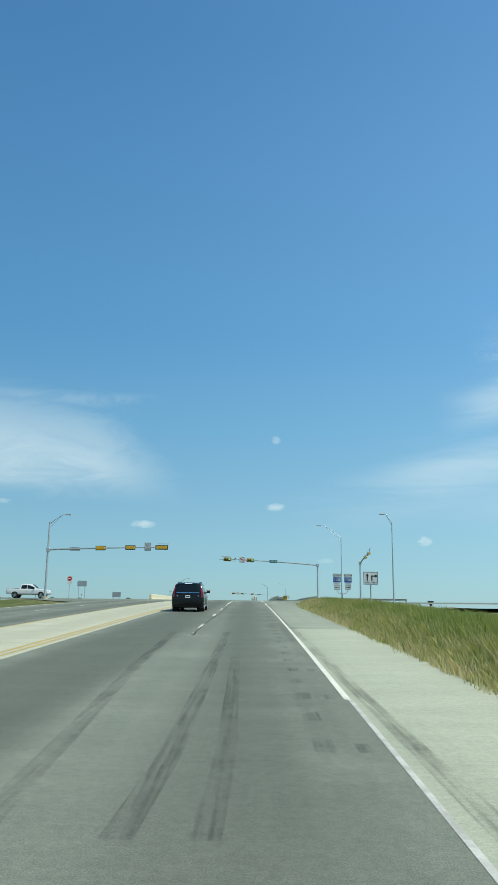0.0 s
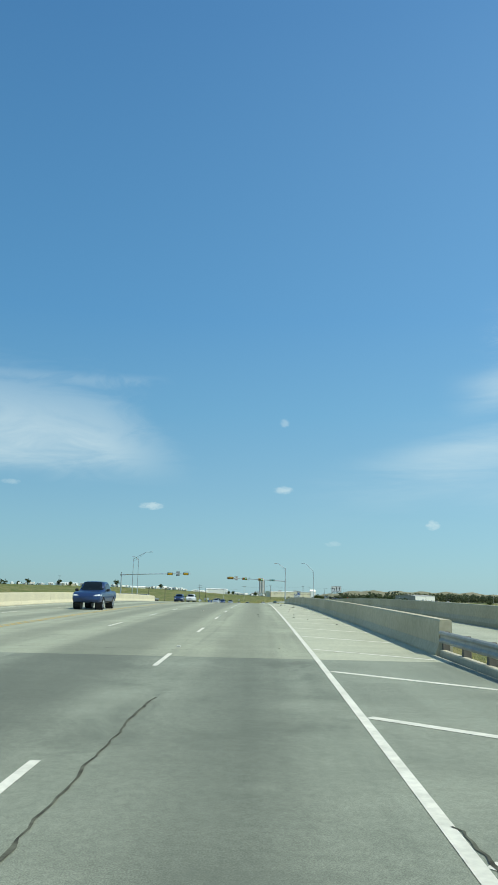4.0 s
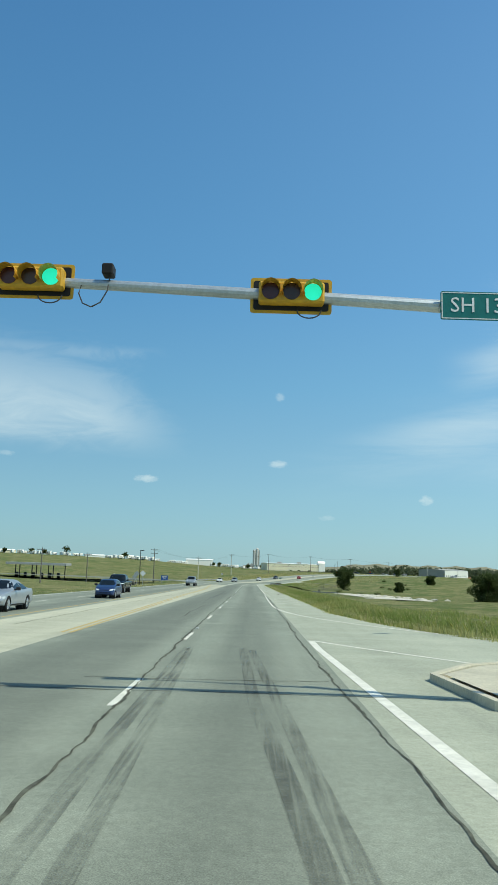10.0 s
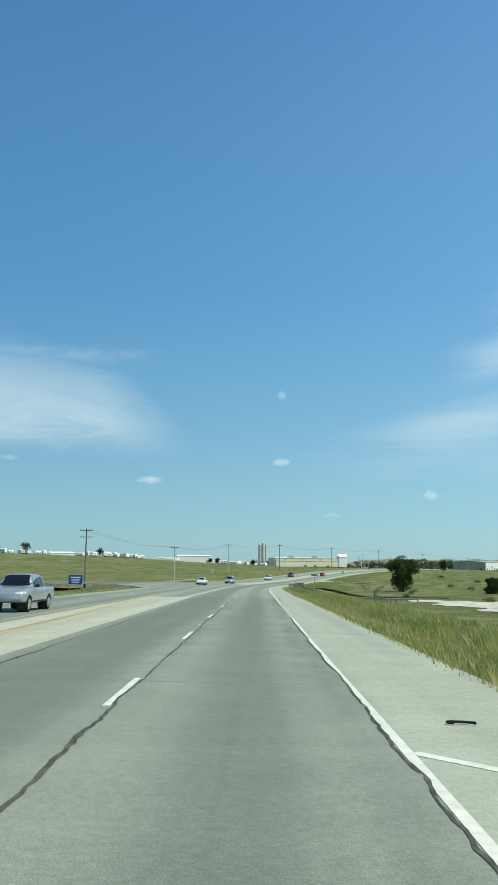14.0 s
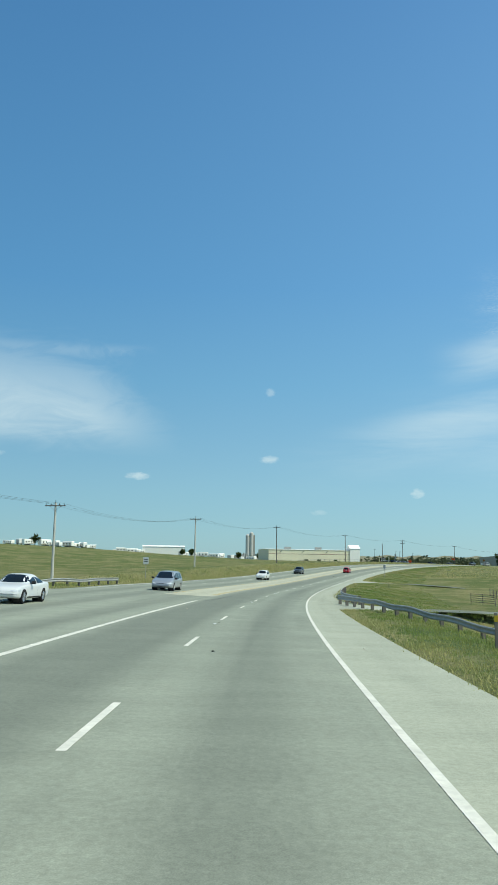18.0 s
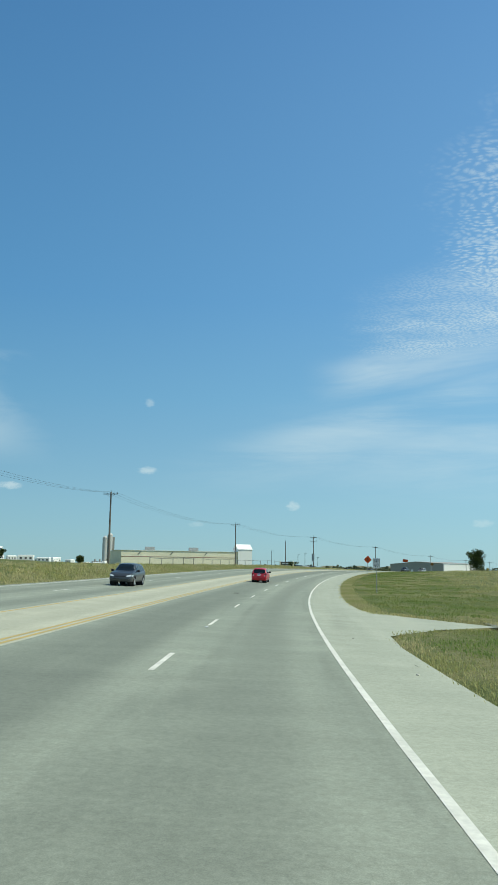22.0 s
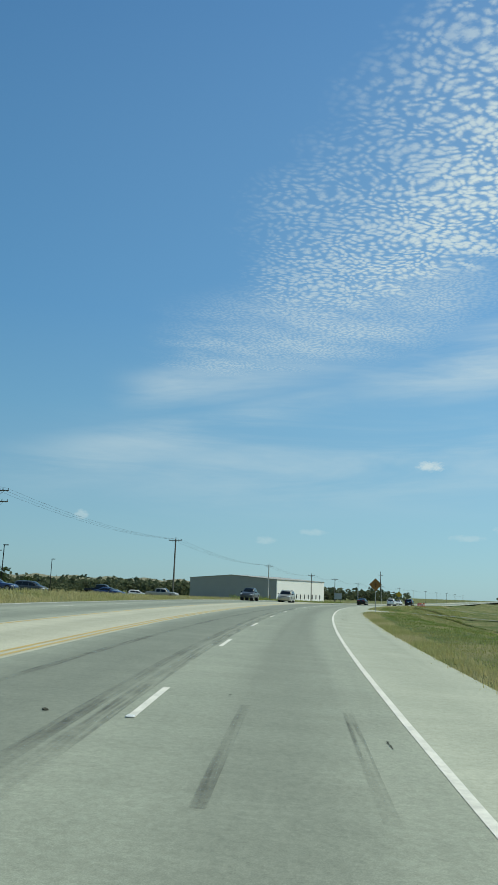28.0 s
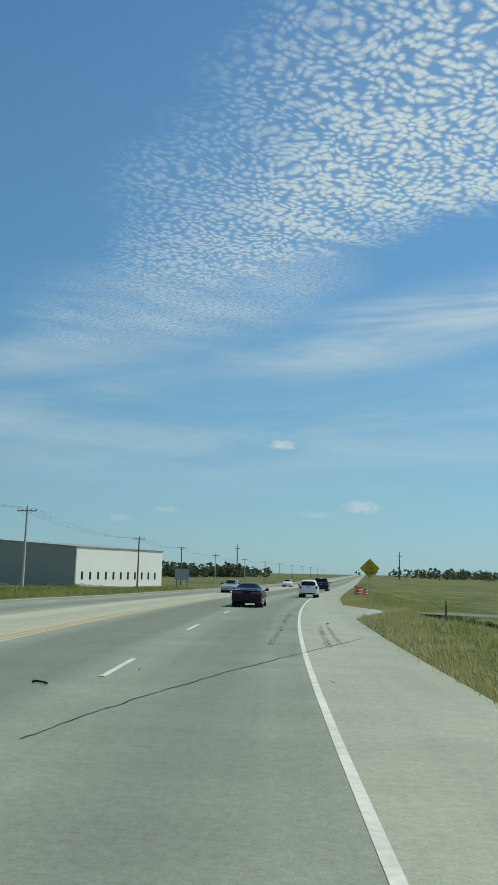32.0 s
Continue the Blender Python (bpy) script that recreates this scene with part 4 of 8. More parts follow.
M_LENS_RED = surface("lens_red_unlit", (0.06, 0.012, 0.01), rough=0.25, spec=0.5)
M_LENS_AMBER = surface("lens_amber_unlit", (0.05, 0.022, 0.008), rough=0.25, spec=0.5)
M_LENS_GREEN = glow("lens_green_lit", (0.02, 0.8, 0.5), 0.75)
M_SIGN_WHITE = surface("sign_sheet_white", (0.72, 0.73, 0.72), (0.66, 0.67, 0.66), 1.0, 0.5, 0.45, fine=6)
M_SIGN_BLUE = surface("sign_sheet_blue", (0.02, 0.085, 0.3), rough=0.45, fine=6)
M_SIGN_GREEN = surface("sign_sheet_green", (0.005, 0.14, 0.13), rough=0.45, fine=6)
M_SIGN_YELLOW = surface("sign_sheet_yellow", (0.5, 0.34, 0.02), (0.42, 0.3, 0.02), 2.0, 0.5, 0.5, fine=6)
M_SIGN_ORANGE = surface("sign_sheet_orange", (0.75, 0.095, 0.015), (0.65, 0.09, 0.015), 2.0, 0.5, 0.5, fine=6)
M_SIGN_BROWN = surface("sign_sheet_faded_orange", (0.32, 0.14, 0.035), (0.25, 0.12, 0.03), 2.0, 0.5, 0.6, fine=6)
M_SIGN_RED = surface("sign_sheet_red", (0.45, 0.02, 0.03), rough=0.5, fine=6)
M_ALU = surface("sign_back_aluminium", (0.42, 0.45, 0.46), (0.36, 0.38, 0.4), 1.0, 0.5, 0.5, 0.5, fine=9)
M_TYRE = surface("tyre_rubber", (0.016, 0.016, 0.016), rough=0.85, fine=20)
M_RIM = surface("wheel_alloy", (0.55, 0.56, 0.57), (0.4, 0.41, 0.42), 6.0, 0.5, 0.3, 0.8)
M_GLASS_CAR = surface("tinted_car_glass", (0.008, 0.011, 0.012), rough=0.06, spec=0.4, coat=0.1)
M_CHROME = surface("chrome", (0.75, 0.76, 0.77), rough=0.15, metal=1.0)
M_TAIL = surface("tail_lamp_red", (0.2, 0.01, 0.012), rough=0.2, spec=0.6, coat=0.5)
M_CLEAR = surface("headlamp_clear", (0.6, 0.63, 0.65), rough=0.15, spec=0.7, coat=0.6)
M_TRIM = surface("black_trim", (0.02, 0.02, 0.022), rough=0.55)
M_PLATE = surface("plate_white", (0.65, 0.67, 0.68), rough=0.5)
M_BARS = surface("plate_bars", (0.03, 0.04, 0.08), rough=0.5)
M_BARK = surface("bark", (0.1, 0.08, 0.06), (0.06, 0.05, 0.04), 3.0, 0.6, 0.9, fine=12, bump=0.4)


def blades(name, base, second, third):
    """Thin leaves that let light through, tinted in drifts."""
    m = surface(name, base, second, 0.5, 0.7, 0.8, spec=0.12, third=third, third_scale=0.22)
    k = Nodes(m.node_tree)
    b = k.n["Principled BSDF"]
    through_leaf = k.n.new("ShaderNodeBsdfTranslucent")
    k.l.new(b.inputs["Base Color"].links[0].from_socket, through_leaf.inputs[0])
    both = k.n.new("ShaderNodeMixShader")
    both.inputs[0].default_value = 0.42
    k.l.new(b.outputs[0], both.inputs[1])
    k.l.new(through_leaf.outputs[0], both.inputs[2])
    k.l.new(both.outputs[0], k.n["Material Output"].inputs[0])
    return m


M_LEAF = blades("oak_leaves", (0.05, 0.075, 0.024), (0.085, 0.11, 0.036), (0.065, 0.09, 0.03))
# leaves for far trees: distance haze is put into this paler, greyer colour
M_LEAF_HAZED = blades("far_leaves_hazed", (0.085, 0.11, 0.055), (0.115, 0.13, 0.07), (0.1, 0.115, 0.065))
M_WEED = blades("weed_leaves", (0.27, 0.33, 0.08), (0.2, 0.27, 0.06), (0.4, 0.38, 0.13))
M_GRASS = blades("grass_blades_green", (0.31, 0.36, 0.1), (0.22, 0.29, 0.075), (0.42, 0.41, 0.15))
M_GRASS_DRY = blades("grass_blades_dry", (0.62, 0.55, 0.29), (0.52, 0.46, 0.22), (0.44, 0.43, 0.17))
M_GRASS_MOWN = blades("grass_blades_mown", (0.2, 0.29, 0.07), (0.26, 0.32, 0.09), (0.36, 0.36, 0.13))
M_ROCK = surface("white_limestone", (0.62, 0.58, 0.48), (0.48, 0.45, 0.37), 0.8, 0.5, 0.9, fine=5, bump=0.4)
M_STEEL_GREY = surface("grey_metal_cladding", (0.36, 0.35, 0.31), (0.34, 0.33, 0.295), 0.3, 0.5, 0.6)
M_STEEL_WHITE = surface("white_metal_cladding", (0.88, 0.87, 0.8), (0.84, 0.83, 0.77), 0.2, 0.5, 0.55)
M_BEIGE = surface("beige_wall_panels", (0.84, 0.77, 0.56), (0.78, 0.715, 0.52), 0.2, 0.5, 0.8, fine=3)
M_DARK = surface("dark_opening", (0.02, 0.022, 0.025), rough=0.4)
M_RED_WALL = surface("red_wall", (0.24, 0.06, 0.05), (0.18, 0.05, 0.04), 0.5, 0.5, 0.8, fine=4)
M_MUD = surface("bare_soil", (0.3, 0.25, 0.17), (0.22, 0.18, 0.12), 0.6, 0.6, 0.95, fine=6, bump=0.3)


# ---- concrete barriers on the bridge ----
def barrier(name, s0, s1, u, face, height, material, label, thick=0.34):
    """A parapet along the road, in lengths of about 9 m with open joints; face: +1 when its road side looks to smaller u."""
    top = tagged(empty(name, None), label, "barrier")
    n = max(1, round((s1 - s0) / 9.0))
    for i in range(n):
        a, b = s0 + (s1 - s0) * i / n + 0.012, s0 + (s1 - s0) * (i + 1) / n - 0.012
        bm = bmesh.new()
        rings = []
        for s in np.linspace(a, b, 3):
            prof = [(0.0, -0.25), (0.0, 0.06), (0.1, 0.3), (0.13, height - 0.05), (0.16, height), (0.13 + thick - 0.03, height), (0.13 + thick, height - 0.05), (0.13 + thick, -0.25)]
            rings.append([bm.verts.new(on_road(s, u + face * d, z)) for d, z in prof])
        for p, q in zip(rings, rings[1:]):
            for j in range(len(p)):
                k = (j + 1) % len(p)
                bm.faces.new((p[j], p[k], q[k], q[j]))
        bm.faces.new(rings[0])
        bm.faces.new(rings[-1][::-1])
        bmesh.ops.recalc_face_normals(bm, faces=bm.faces)
        part("panel", bm, material, top)
    return top


barrier("bridge_parapet", 150, 279, 4.95, 1, 0.95, M_BARRIER, "weathered beige concrete bridge parapet with dark runs")
barrier("bridge_parapet", 152, 285, 12.6, 1, 1.0, M_BARRIER, "weathered beige concrete parapet of the next bridge")
barrier("bridge_parapet", 146, 268, -18.4, -1, 0.95, M_BARRIER_SUNLIT, "cream concrete bridge parapet with sunlight painted into its colour")
# the next bridge's deck behind the parapet
ribbon("bridge_deck", stations(150, 285), 5.5, 12.5, -0.15, M_SHOULDER, road, 2)


def guardrail(name, pts, label, posts=1.9, height=0.69, on_land=False, below=None):
    """A steel beam rail on wooden posts through (station, offset) points."""
    top = tagged(empty(name, None), label, "guardrail")
    path = []
    for (s0, u0), (s1, u1) in zip(pts, pts[1:]):
        n = max(2, int(math.hypot(s1 - s0, u1 - u0) / 0.95))
        path += [(s0 + (s1 - s0) * i / n, u0 + (u1 - u0) * i / n) for i in range(n)]
    path.append(pts[-1])
    base = []
    for s, u in path:
        v = on_road(s, u)
        re, le = edge_at(s, RIGHT_EDGE), edge_at(s, LEFT_EDGE)
        if below is not None:
            v.z -= float(np.interp(s, *below))
        elif on_land or u > re or u < le:
            v.z = land_at(v.x, v.y)
        base.append(v)
    bm = bmesh.new()
    prof = [(0.0, 0.16), (0.04, 0.13), (0.05, 0.09), (0.0, 0.03), (0.0, -0.03), (0.05, -0.09), (0.04, -0.13), (0.0, -0.16)]
    rings = []
    for i, v in enumerate(base):
        d = base[min(i + 1, len(base) - 1)] - base[max(i - 1, 0)]
        side = Vector((d.y, -d.x, 0)).normalized()
        rings.append([bm.verts.new(v - side * o + Vector((0, 0, height - 0.16 + z))) for o, z in prof])
    for p, q in zip(rings, rings[1:]):
        for j in range(len(prof) - 1):
            bm.faces.new((p[j], p[j + 1], q[j + 1], q[j]))
    ob = part("beam", bm, M_GALV, top)
    sol = ob.modifiers.new("sheet", "SOLIDIFY")
    sol.thickness = 0.006
    post = boxes((-0.08, 0.08, -0.1, 0.1, -0.8, height - 0.02), bevel=0.012)
    me = bpy.data.meshes.new("post")
    post.to_mesh(me)
    post.free()
    me.materials.append(M_WOOD)
    for i in range(0, len(base), 2):
        d = base[min(i + 1, len(base) - 1)] - base[max(i - 1, 0)]
        side = Vector((d.y, -d.x, 0)).normalized()
        v = base[i] + side * 0.14
        o = new("post", me)
        o.parent = top
        o.matrix_basis = pose(v.x, v.y, v.z, 0, 0, math.degrees(math.atan2(d.y, d.x)))
    return top


guardrail("guardrail", [(131.5, 5.7), (138, 5.3), (150, 5.1)], "galvanised steel guardrail meeting the bridge parapet")
guardrail("guardrail", [(125.9, 25), (126, 22), (126.6, 15.5), (127.3, 13), (128.5, 10.8), (130.3, 9.3), (133, 8.5), (137.3, 8.6), (142.5, 8.4), (152, 8.4)], "long galvanised steel guardrail along the side street", below=((126, 128, 133, 142, 152), (0.12, 0.15, 0.26, 0.45, 0.7)))
guardrail("guardrail", [(580, 28), (584, 18), (590, 12), (598, 9.0), (606, 7.0), (612, 5.4), (618.9, 3.9)], "curved galvanised steel guardrail at a culvert", on_land=False)
guardrail("guardrail", [(620, 5.4), (628, 4.6), (640, 4.4), (652, 4.5), (661, 4.6)], "galvanised steel guardrail on timber posts beside the shoulder")
guardrail("guardrail", [(641, -19.0), (632, -20.5), (622, -24), (612, -34), (608, -60)], "pale steel guardrail along the far verge", on_land=True)
guardrail("guardrail", [(298, -28), (292, -22), (282, -19.6), (270, -19.0)], "galvanised steel guardrail meeting the far parapet", on_land=True)


def crash_cushion():
    m = stand(130.6, 5.75, 0.05)
    top = tagged(empty("hazard_marker", m), "yellow and black striped hazard panel on the guardrail's end", "hazard marker")
    part("box", boxes((-0.28, 0.28, -0.1, 0.55, 0.15, 0.75), bevel=0.03), M_GALV, top)
    part("panel", boxes((-0.32, 0.32, -0.13, -0.11, 0.1, 0.78), bevel=0.004), M_SIGN_YELLOW, top)
    for i in range(3):
        bm = bmesh.new()
        z = 0.14 + i * 0.21
        vs = [bm.verts.new(q) for q in ((-0.31, -0.136, z), (-0.31, -0.136, z + 0.11), (0.31, -0.136, min(z + 0.42, 0.77)), (0.31, -0.136, min(z + 0.31, 0.77)))]
        bm.faces.new(vs)
        part("stripe", bm, M_BLACK, top)


crash_cushion()


# ---- kerbs ----
def kerb(pts, height=0.15, width=0.16, label="weathered concrete kerb"):
    bm = bmesh.new()
    rings = []
    p = [np.array(q, float) for q in pts]
    for i, q in enumerate(p):
        d = p[min(i + 1, len(p) - 1)] - p[max(i - 1, 0)]
        d = d / np.linalg.norm(d)
        nrm = np.array([-d[1], d[0]])
        ring = []
        for o, z in ((-0.5, -0.2), (-0.5, height * 0.8), (-0.35, height), (0.5, height), (0.5, -0.2)):
            c = q + nrm * o * width
            ring.append(bm.verts.new(on_road(c[0], c[1], z)))
        rings.append(ring)
    for a, b in zip(rings, rings[1:]):
        for j in range(4):
            bm.faces.new((a[j], a[j + 1], b[j + 1], b[j]))
    bm.faces.new(rings[0])
    bm.faces.new(rings[-1])
    bmesh.ops.recalc_face_normals(bm, faces=bm.faces)
    return tagged(obj("kerb", bm, M_KERB), label, "kerb", kind="structure")


kerb([(124.8, 20), (126.2, 13), (127.6, 8.5), (129.4, 5.9), (132, 5.35), (150, 5.15)])
kerb([(283.9, 5.1), (290, 5.3), (297.7, 5.7), (305.6, 5.8), (311, 6.1), (313.2, 7.5), (313.8, 12)])
kerb([(338.5, 14), (339, 10.5), (336.5, 7.0), (334.6, 4.6), (332.6, 3.4), (329.2, 3.6), (328.4, 4.6), (329.2, 7), (330.5, 12)], label="weathered concrete kerb round a raised island")
isl = []
for s, u in [(338.4, 14), (338.8, 10.5), (336.3, 7.2), (334.4, 4.8), (332.6, 3.6), (329.4, 3.8), (328.7, 4.7), (329.5, 7), (330.8, 13)]:
    isl.append(on_road(s, u, 0.14))
bm = bmesh.new()
bm.faces.new([bm.verts.new(v) for v in isl])
bmesh.ops.recalc_face_normals(bm, faces=bm.faces)
tagged(obj("traffic_island", bm, M_KERB), "pale concrete raised traffic island", "traffic island", kind="structure")


# ---- lettering ----
def letters(text, size, material, parent, at, name="lettering", face=-1):
    cu = bpy.data.curves.new(name, "FONT")
    cu.body, cu.size, cu.align_x, cu.align_y, cu.extrude, cu.resolution_u = text, size, "CENTER", "CENTER", 0.002, 2
    tmp = bpy.data.objects.new("tmp", cu)
    me = bpy.data.meshes.new_from_object(tmp)
    bpy.data.objects.remove(tmp)
    me.materials.clear()
    me.materials.append(material)
    ob = new(name, me)
    ob.parent = parent
    ob.matrix_basis = pose(*at, 90, 0, 0)
    return ob


def plate(name, w, h, x, y, z, material, parent, r=0.03, t=0.012, label="", diamond=False):
    """A flat sheet facing -y, with rounded corners, or standing on its corner."""
    bm = bmesh.new()
    pts = []
    for cx, cz, a0 in ((w / 2 - r, h / 2 - r, 0), (-w / 2 + r, h / 2 - r, 90), (-w / 2 + r, -h / 2 + r, 180), (w / 2 - r, -h / 2 + r, 270)):
        for j in range(4):
            a = radians(a0 + 30 * j)
            pts.append((cx + r * math.cos(a), cz + r * math.sin(a)))
    if diamond:
        c = math.sqrt(0.5)
        pts = [((a - b) * c, (a + b) * c) for a, b in pts]
    front = [bm.verts.new((x + a, y - t / 2, z + b)) for a, b in pts]
    back = [bm.verts.new((x + a, y + t / 2, z + b)) for a, b in pts]
    bm.faces.new(front)
    bm.faces.new(back[::-1])
    for j in range(len(pts)):
        k = (j + 1) % len(pts)
        bm.faces.new((front[k], front[j], back[j], back[k]))
    return part(name, bm, material, parent, label)


def arrow(kind, size, x, y, z, parent, material=None):
    """An arrow flat on a sheet facing -y."""
    bm = bmesh.new()
    k = size

    def poly(*pts):
        bm.faces.new([bm.verts.new((x + a * k, y, z + b * k)) for a, b in pts])
    if kind == "right":
        poly((-0.5, -0.07), (0.15, -0.07), (0.15, 0.07), (-0.5, 0.07))
        poly((0.12, -0.24), (0.5, 0), (0.12, 0.24))
    elif kind == "left":
        poly((0.5, -0.07), (0.5, 0.07), (-0.15, 0.07), (-0.15, -0.07))
        poly((-0.12, -0.24), (-0.12, 0.24), (-0.5, 0))
    elif kind == "up":
        poly((-0.07, -0.5), (0.07, -0.5), (0.07, 0.15), (-0.07, 0.15))
        poly((-0.22, 0.12), (0.22, 0.12), (0, 0.5))
    elif kind == "up_left":
        poly((0.22, -0.45), (0.36, -0.45), (0.36, 0.22), (0.22, 0.08))
        poly((0.36, 0.22), (-0.12, 0.22), (-0.12, 0.08), (0.22, 0.08))
        poly((-0.1, -0.08), (-0.1, 0.38), (-0.48, 0.15))
    elif kind == "up_right":
        poly((-0.36, -0.45), (-0.22, -0.45), (-0.22, 0.08), (-0.36, 0.22))
        poly((-0.36, 0.22), (-0.22, 0.08), (0.12, 0.08), (0.12, 0.22))
        poly((0.1, -0.08), (0.48, 0.15), (0.1, 0.38))
    bmesh.ops.recalc_face_normals(bm, faces=bm.faces)
    return part("arrow", bm, material or M_BLACK, parent)


def post_of(parent, x, z1, y=0.04, r=0.035, material=None, z0=-0.3):
    return part("post", rods(((x, y, z0), (x, y, z1), r), sides=8), material or M_GALV, parent)


def frame_of(parent, w, h, z, y=-0.008, x=0.0, t=0.02, material=None):
    """A dark border line on a sheet."""
    bm = boxes((x - w / 2, x + w / 2, y - 0.002, y, z + h / 2 - t, z + h / 2), (x - w / 2, x + w / 2, y - 0.002, y, z - h / 2, z - h / 2 + t),
               (x - w / 2, x - w / 2 + t, y - 0.002, y, z - h / 2 + t, z + h / 2 - t), (x + w / 2 - t, x + w / 2, y - 0.002, y, z - h / 2 + t, z + h / 2 - t))
    return part("border", bm, material or M_BLACK, parent)


def bars(parent, rows, y=-0.009, material=None):
    """Plain bars in place of writing that is too small: (x0, x1, z, height) each."""
    for x0, x1, z, h in rows:
        part("bar", boxes((x0, x1, y - 0.002, y, z - h / 2, z + h / 2)), material or M_BLACK, parent)


def route_column(top, x, z, word, arrow_kind, w=0.9):
    k = w / 0.9
    plate("direction_plate", w, 0.42 * k, x, 0, z - 0.21 * k, M_SIGN_WHITE, top)
    frame_of(top, w - 0.03, 0.39 * k, z - 0.21 * k, x=x)
    letters(word, 0.3 * k, M_BLACK, top, (x, -0.012, z - 0.21 * k))
    plate("shield", w, 0.6 * k, x, 0, z - 0.74 * k, M_SIGN_BLUE, top)
    letters("130", 0.5 * k, M_SIGN_WHITE, top, (x, -0.012, z - 0.72 * k))
    plate("toll_plate", w, 0.26 * k, x, 0, z - 1.19 * k, M_SIGN_WHITE, top)
    letters("TOLL", 0.2 * k, M_SIGN_BLUE, top, (x, -0.012, z - 1.19 * k))
    plate("arrow_plate", w * 0.8, 0.56 * k, x, 0, z - 1.63 * k, M_SIGN_WHITE, top)
    frame_of(top, w * 0.8 - 0.03, 0.53 * k, z - 1.63 * k, x=x)
    arrow(arrow_kind, 0.5 * k, x, -0.012, z - 1.63 * k, top)


def route_signs():
    top = tagged(empty("route_sign", stand(70.5, 8.3, 0.0)), "paired blue and white toll route signs on a forked post", "road sign")
    route_column(top, -0.5, 2.94, "NORTH", "left", 0.67)
    route_column(top, 0.5, 2.94, "SOUTH", "right", 0.67)
    part("post", rods(((0, 0.05, -1.6), (0, 0.05, 1.2), 0.045), sides=8), M_GALV, top)
    part("fork", tube(tube(bmesh.new(), [(0, 0.05, 1.15), (-0.32, 0.05, 1.2), (-0.48, 0.05, 1.4), (-0.5, 0.05, 2.85)], 0.028), [(0, 0.05, 1.15), (0.32, 0.05, 1.2), (0.48, 0.05, 1.4), (0.5, 0.05, 2.85)], 0.028), M_GALV, top)
    for s, u, c in ((456.5, -24.6, 1.1), (478.3, -22.5, 1.9)):
        dia = tagged(empty("warning_sign", stand(s, u, 0.0)), "pale bare back of a diamond warning sign on a post", "road sign")
        plate("sheet", 0.9, 0.9, 0, 0, c + 0.3, M_SIGN_WHITE, dia, diamond=True)
        part("post", rods(((0, 0.05, -2.5), (0, 0.05, c + 0.7), 0.04), sides=8), M_GALV, dia)
    top = tagged(empty("route_sign", stand_land(295.6, 8.55)), "blue and white toll route sign with a turning arrow", "road sign")
    route_column(top, 0, 3.15, "NORTH", "left", 0.66)
    post_of(top, 0, 3.1)


def lane_sign(m, kinds, z, w, h, words, label, posts=(0.0,)):
    top = tagged(empty("lane_sign", m), label, "road sign")
    plate("sheet", w, h, 0, 0, z, M_SIGN_WHITE, top)
    frame_of(top, w - 0.04, h - 0.04, z)
    n = len(kinds)
    for i, kd in enumerate(kinds):
        x = (i - (n - 1) / 2) * w / n * 0.92
        arrow(kd, h * 0.6, x, -0.012, z + h * 0.08, top)
        if words:
            letters("ONLY", h * 0.16, M_BLACK, top, (x, -0.012, z - h * 0.34))
    for x in posts:
        post_of(top, x, z + h / 2 - 0.05)
    return top


route_signs()
lane_sign(stand_land(48.8, 7.5), ("up", "up_right"), 2.35, 0.92, 0.8, True, "white lane arrow sign on a steel post in tall grass")
lane_sign(stand_land(307.5, 8.6), ("up_left", "up", "up"), 2.2, 1.22, 0.84, True, "white three-lane arrow sign on two posts", (-0.55, 0.05))
tilted = lane_sign(pose(*on_road(238, 11.0, 2.2), 0, 0, -heading(238)) @ pose(0, 0, 0, 0, 0, 0), ("up_left", "up", "up"), 0.0, 1.4, 0.85, True, "white three-lane arrow sign on a slanting bracket beyond the parapet", ())
part("bracket", rods(((0.1, 0.06, 0.1), (-1.9, 0.4, -1.6), 0.05)), M_GALV, tilted)


def diamond_sign(m, z, side, material, lines, label, ink=None, lean=0.0, size=0.13):
    top = tagged(empty("warning_sign", m @ pose(0, 0, 0, 0, lean, 0)), label, "road sign")
    plate("sheet", side, side, 0, 0, z, material, top, r=0.05, diamond=True)
    for i, word in enumerate(lines):
        zz = z + ((len(lines) - 1) / 2 - i) * size * 1.35
        if word.startswith("#"):
            bars(top, [(-0.1 * len(word) * size, 0.1 * len(word) * size, zz, size * 0.6)])
        else:
            letters(word, size, M_BLACK, top, (0, -0.012, zz))
    post_of(top, 0, z - side * 0.2)
    return top


diamond_sign(stand_land(818, 5.9), 2.75, 0.92, M_SIGN_ORANGE, ("#######", "#########", "######"), "bright orange diamond roadworks sign on a thin post", lean=3, size=0.12)
diamond_sign(stand_land(948, 5.2), 2.7, 0.86, M_SIGN_BROWN, ("######", "########", "######"), "faded brown-orange diamond warning sign on a post", size=0.12)
diamond_sign(stand_land(1040, 5.8), 2.75, 0.88, M_SIGN_YELLOW, ("LEFT", "LANE", "ENDS"), "yellow diamond sign on lane ends on a post", size=0.2)
for s, u, z in ((480, -24.0, 2.6), (497, -27, 2.4)):
    diamond_sign(stand_land(s, u, 0), z, 0.8, M_ALU, (), "bare aluminium back of a diamond sign by the far verge")


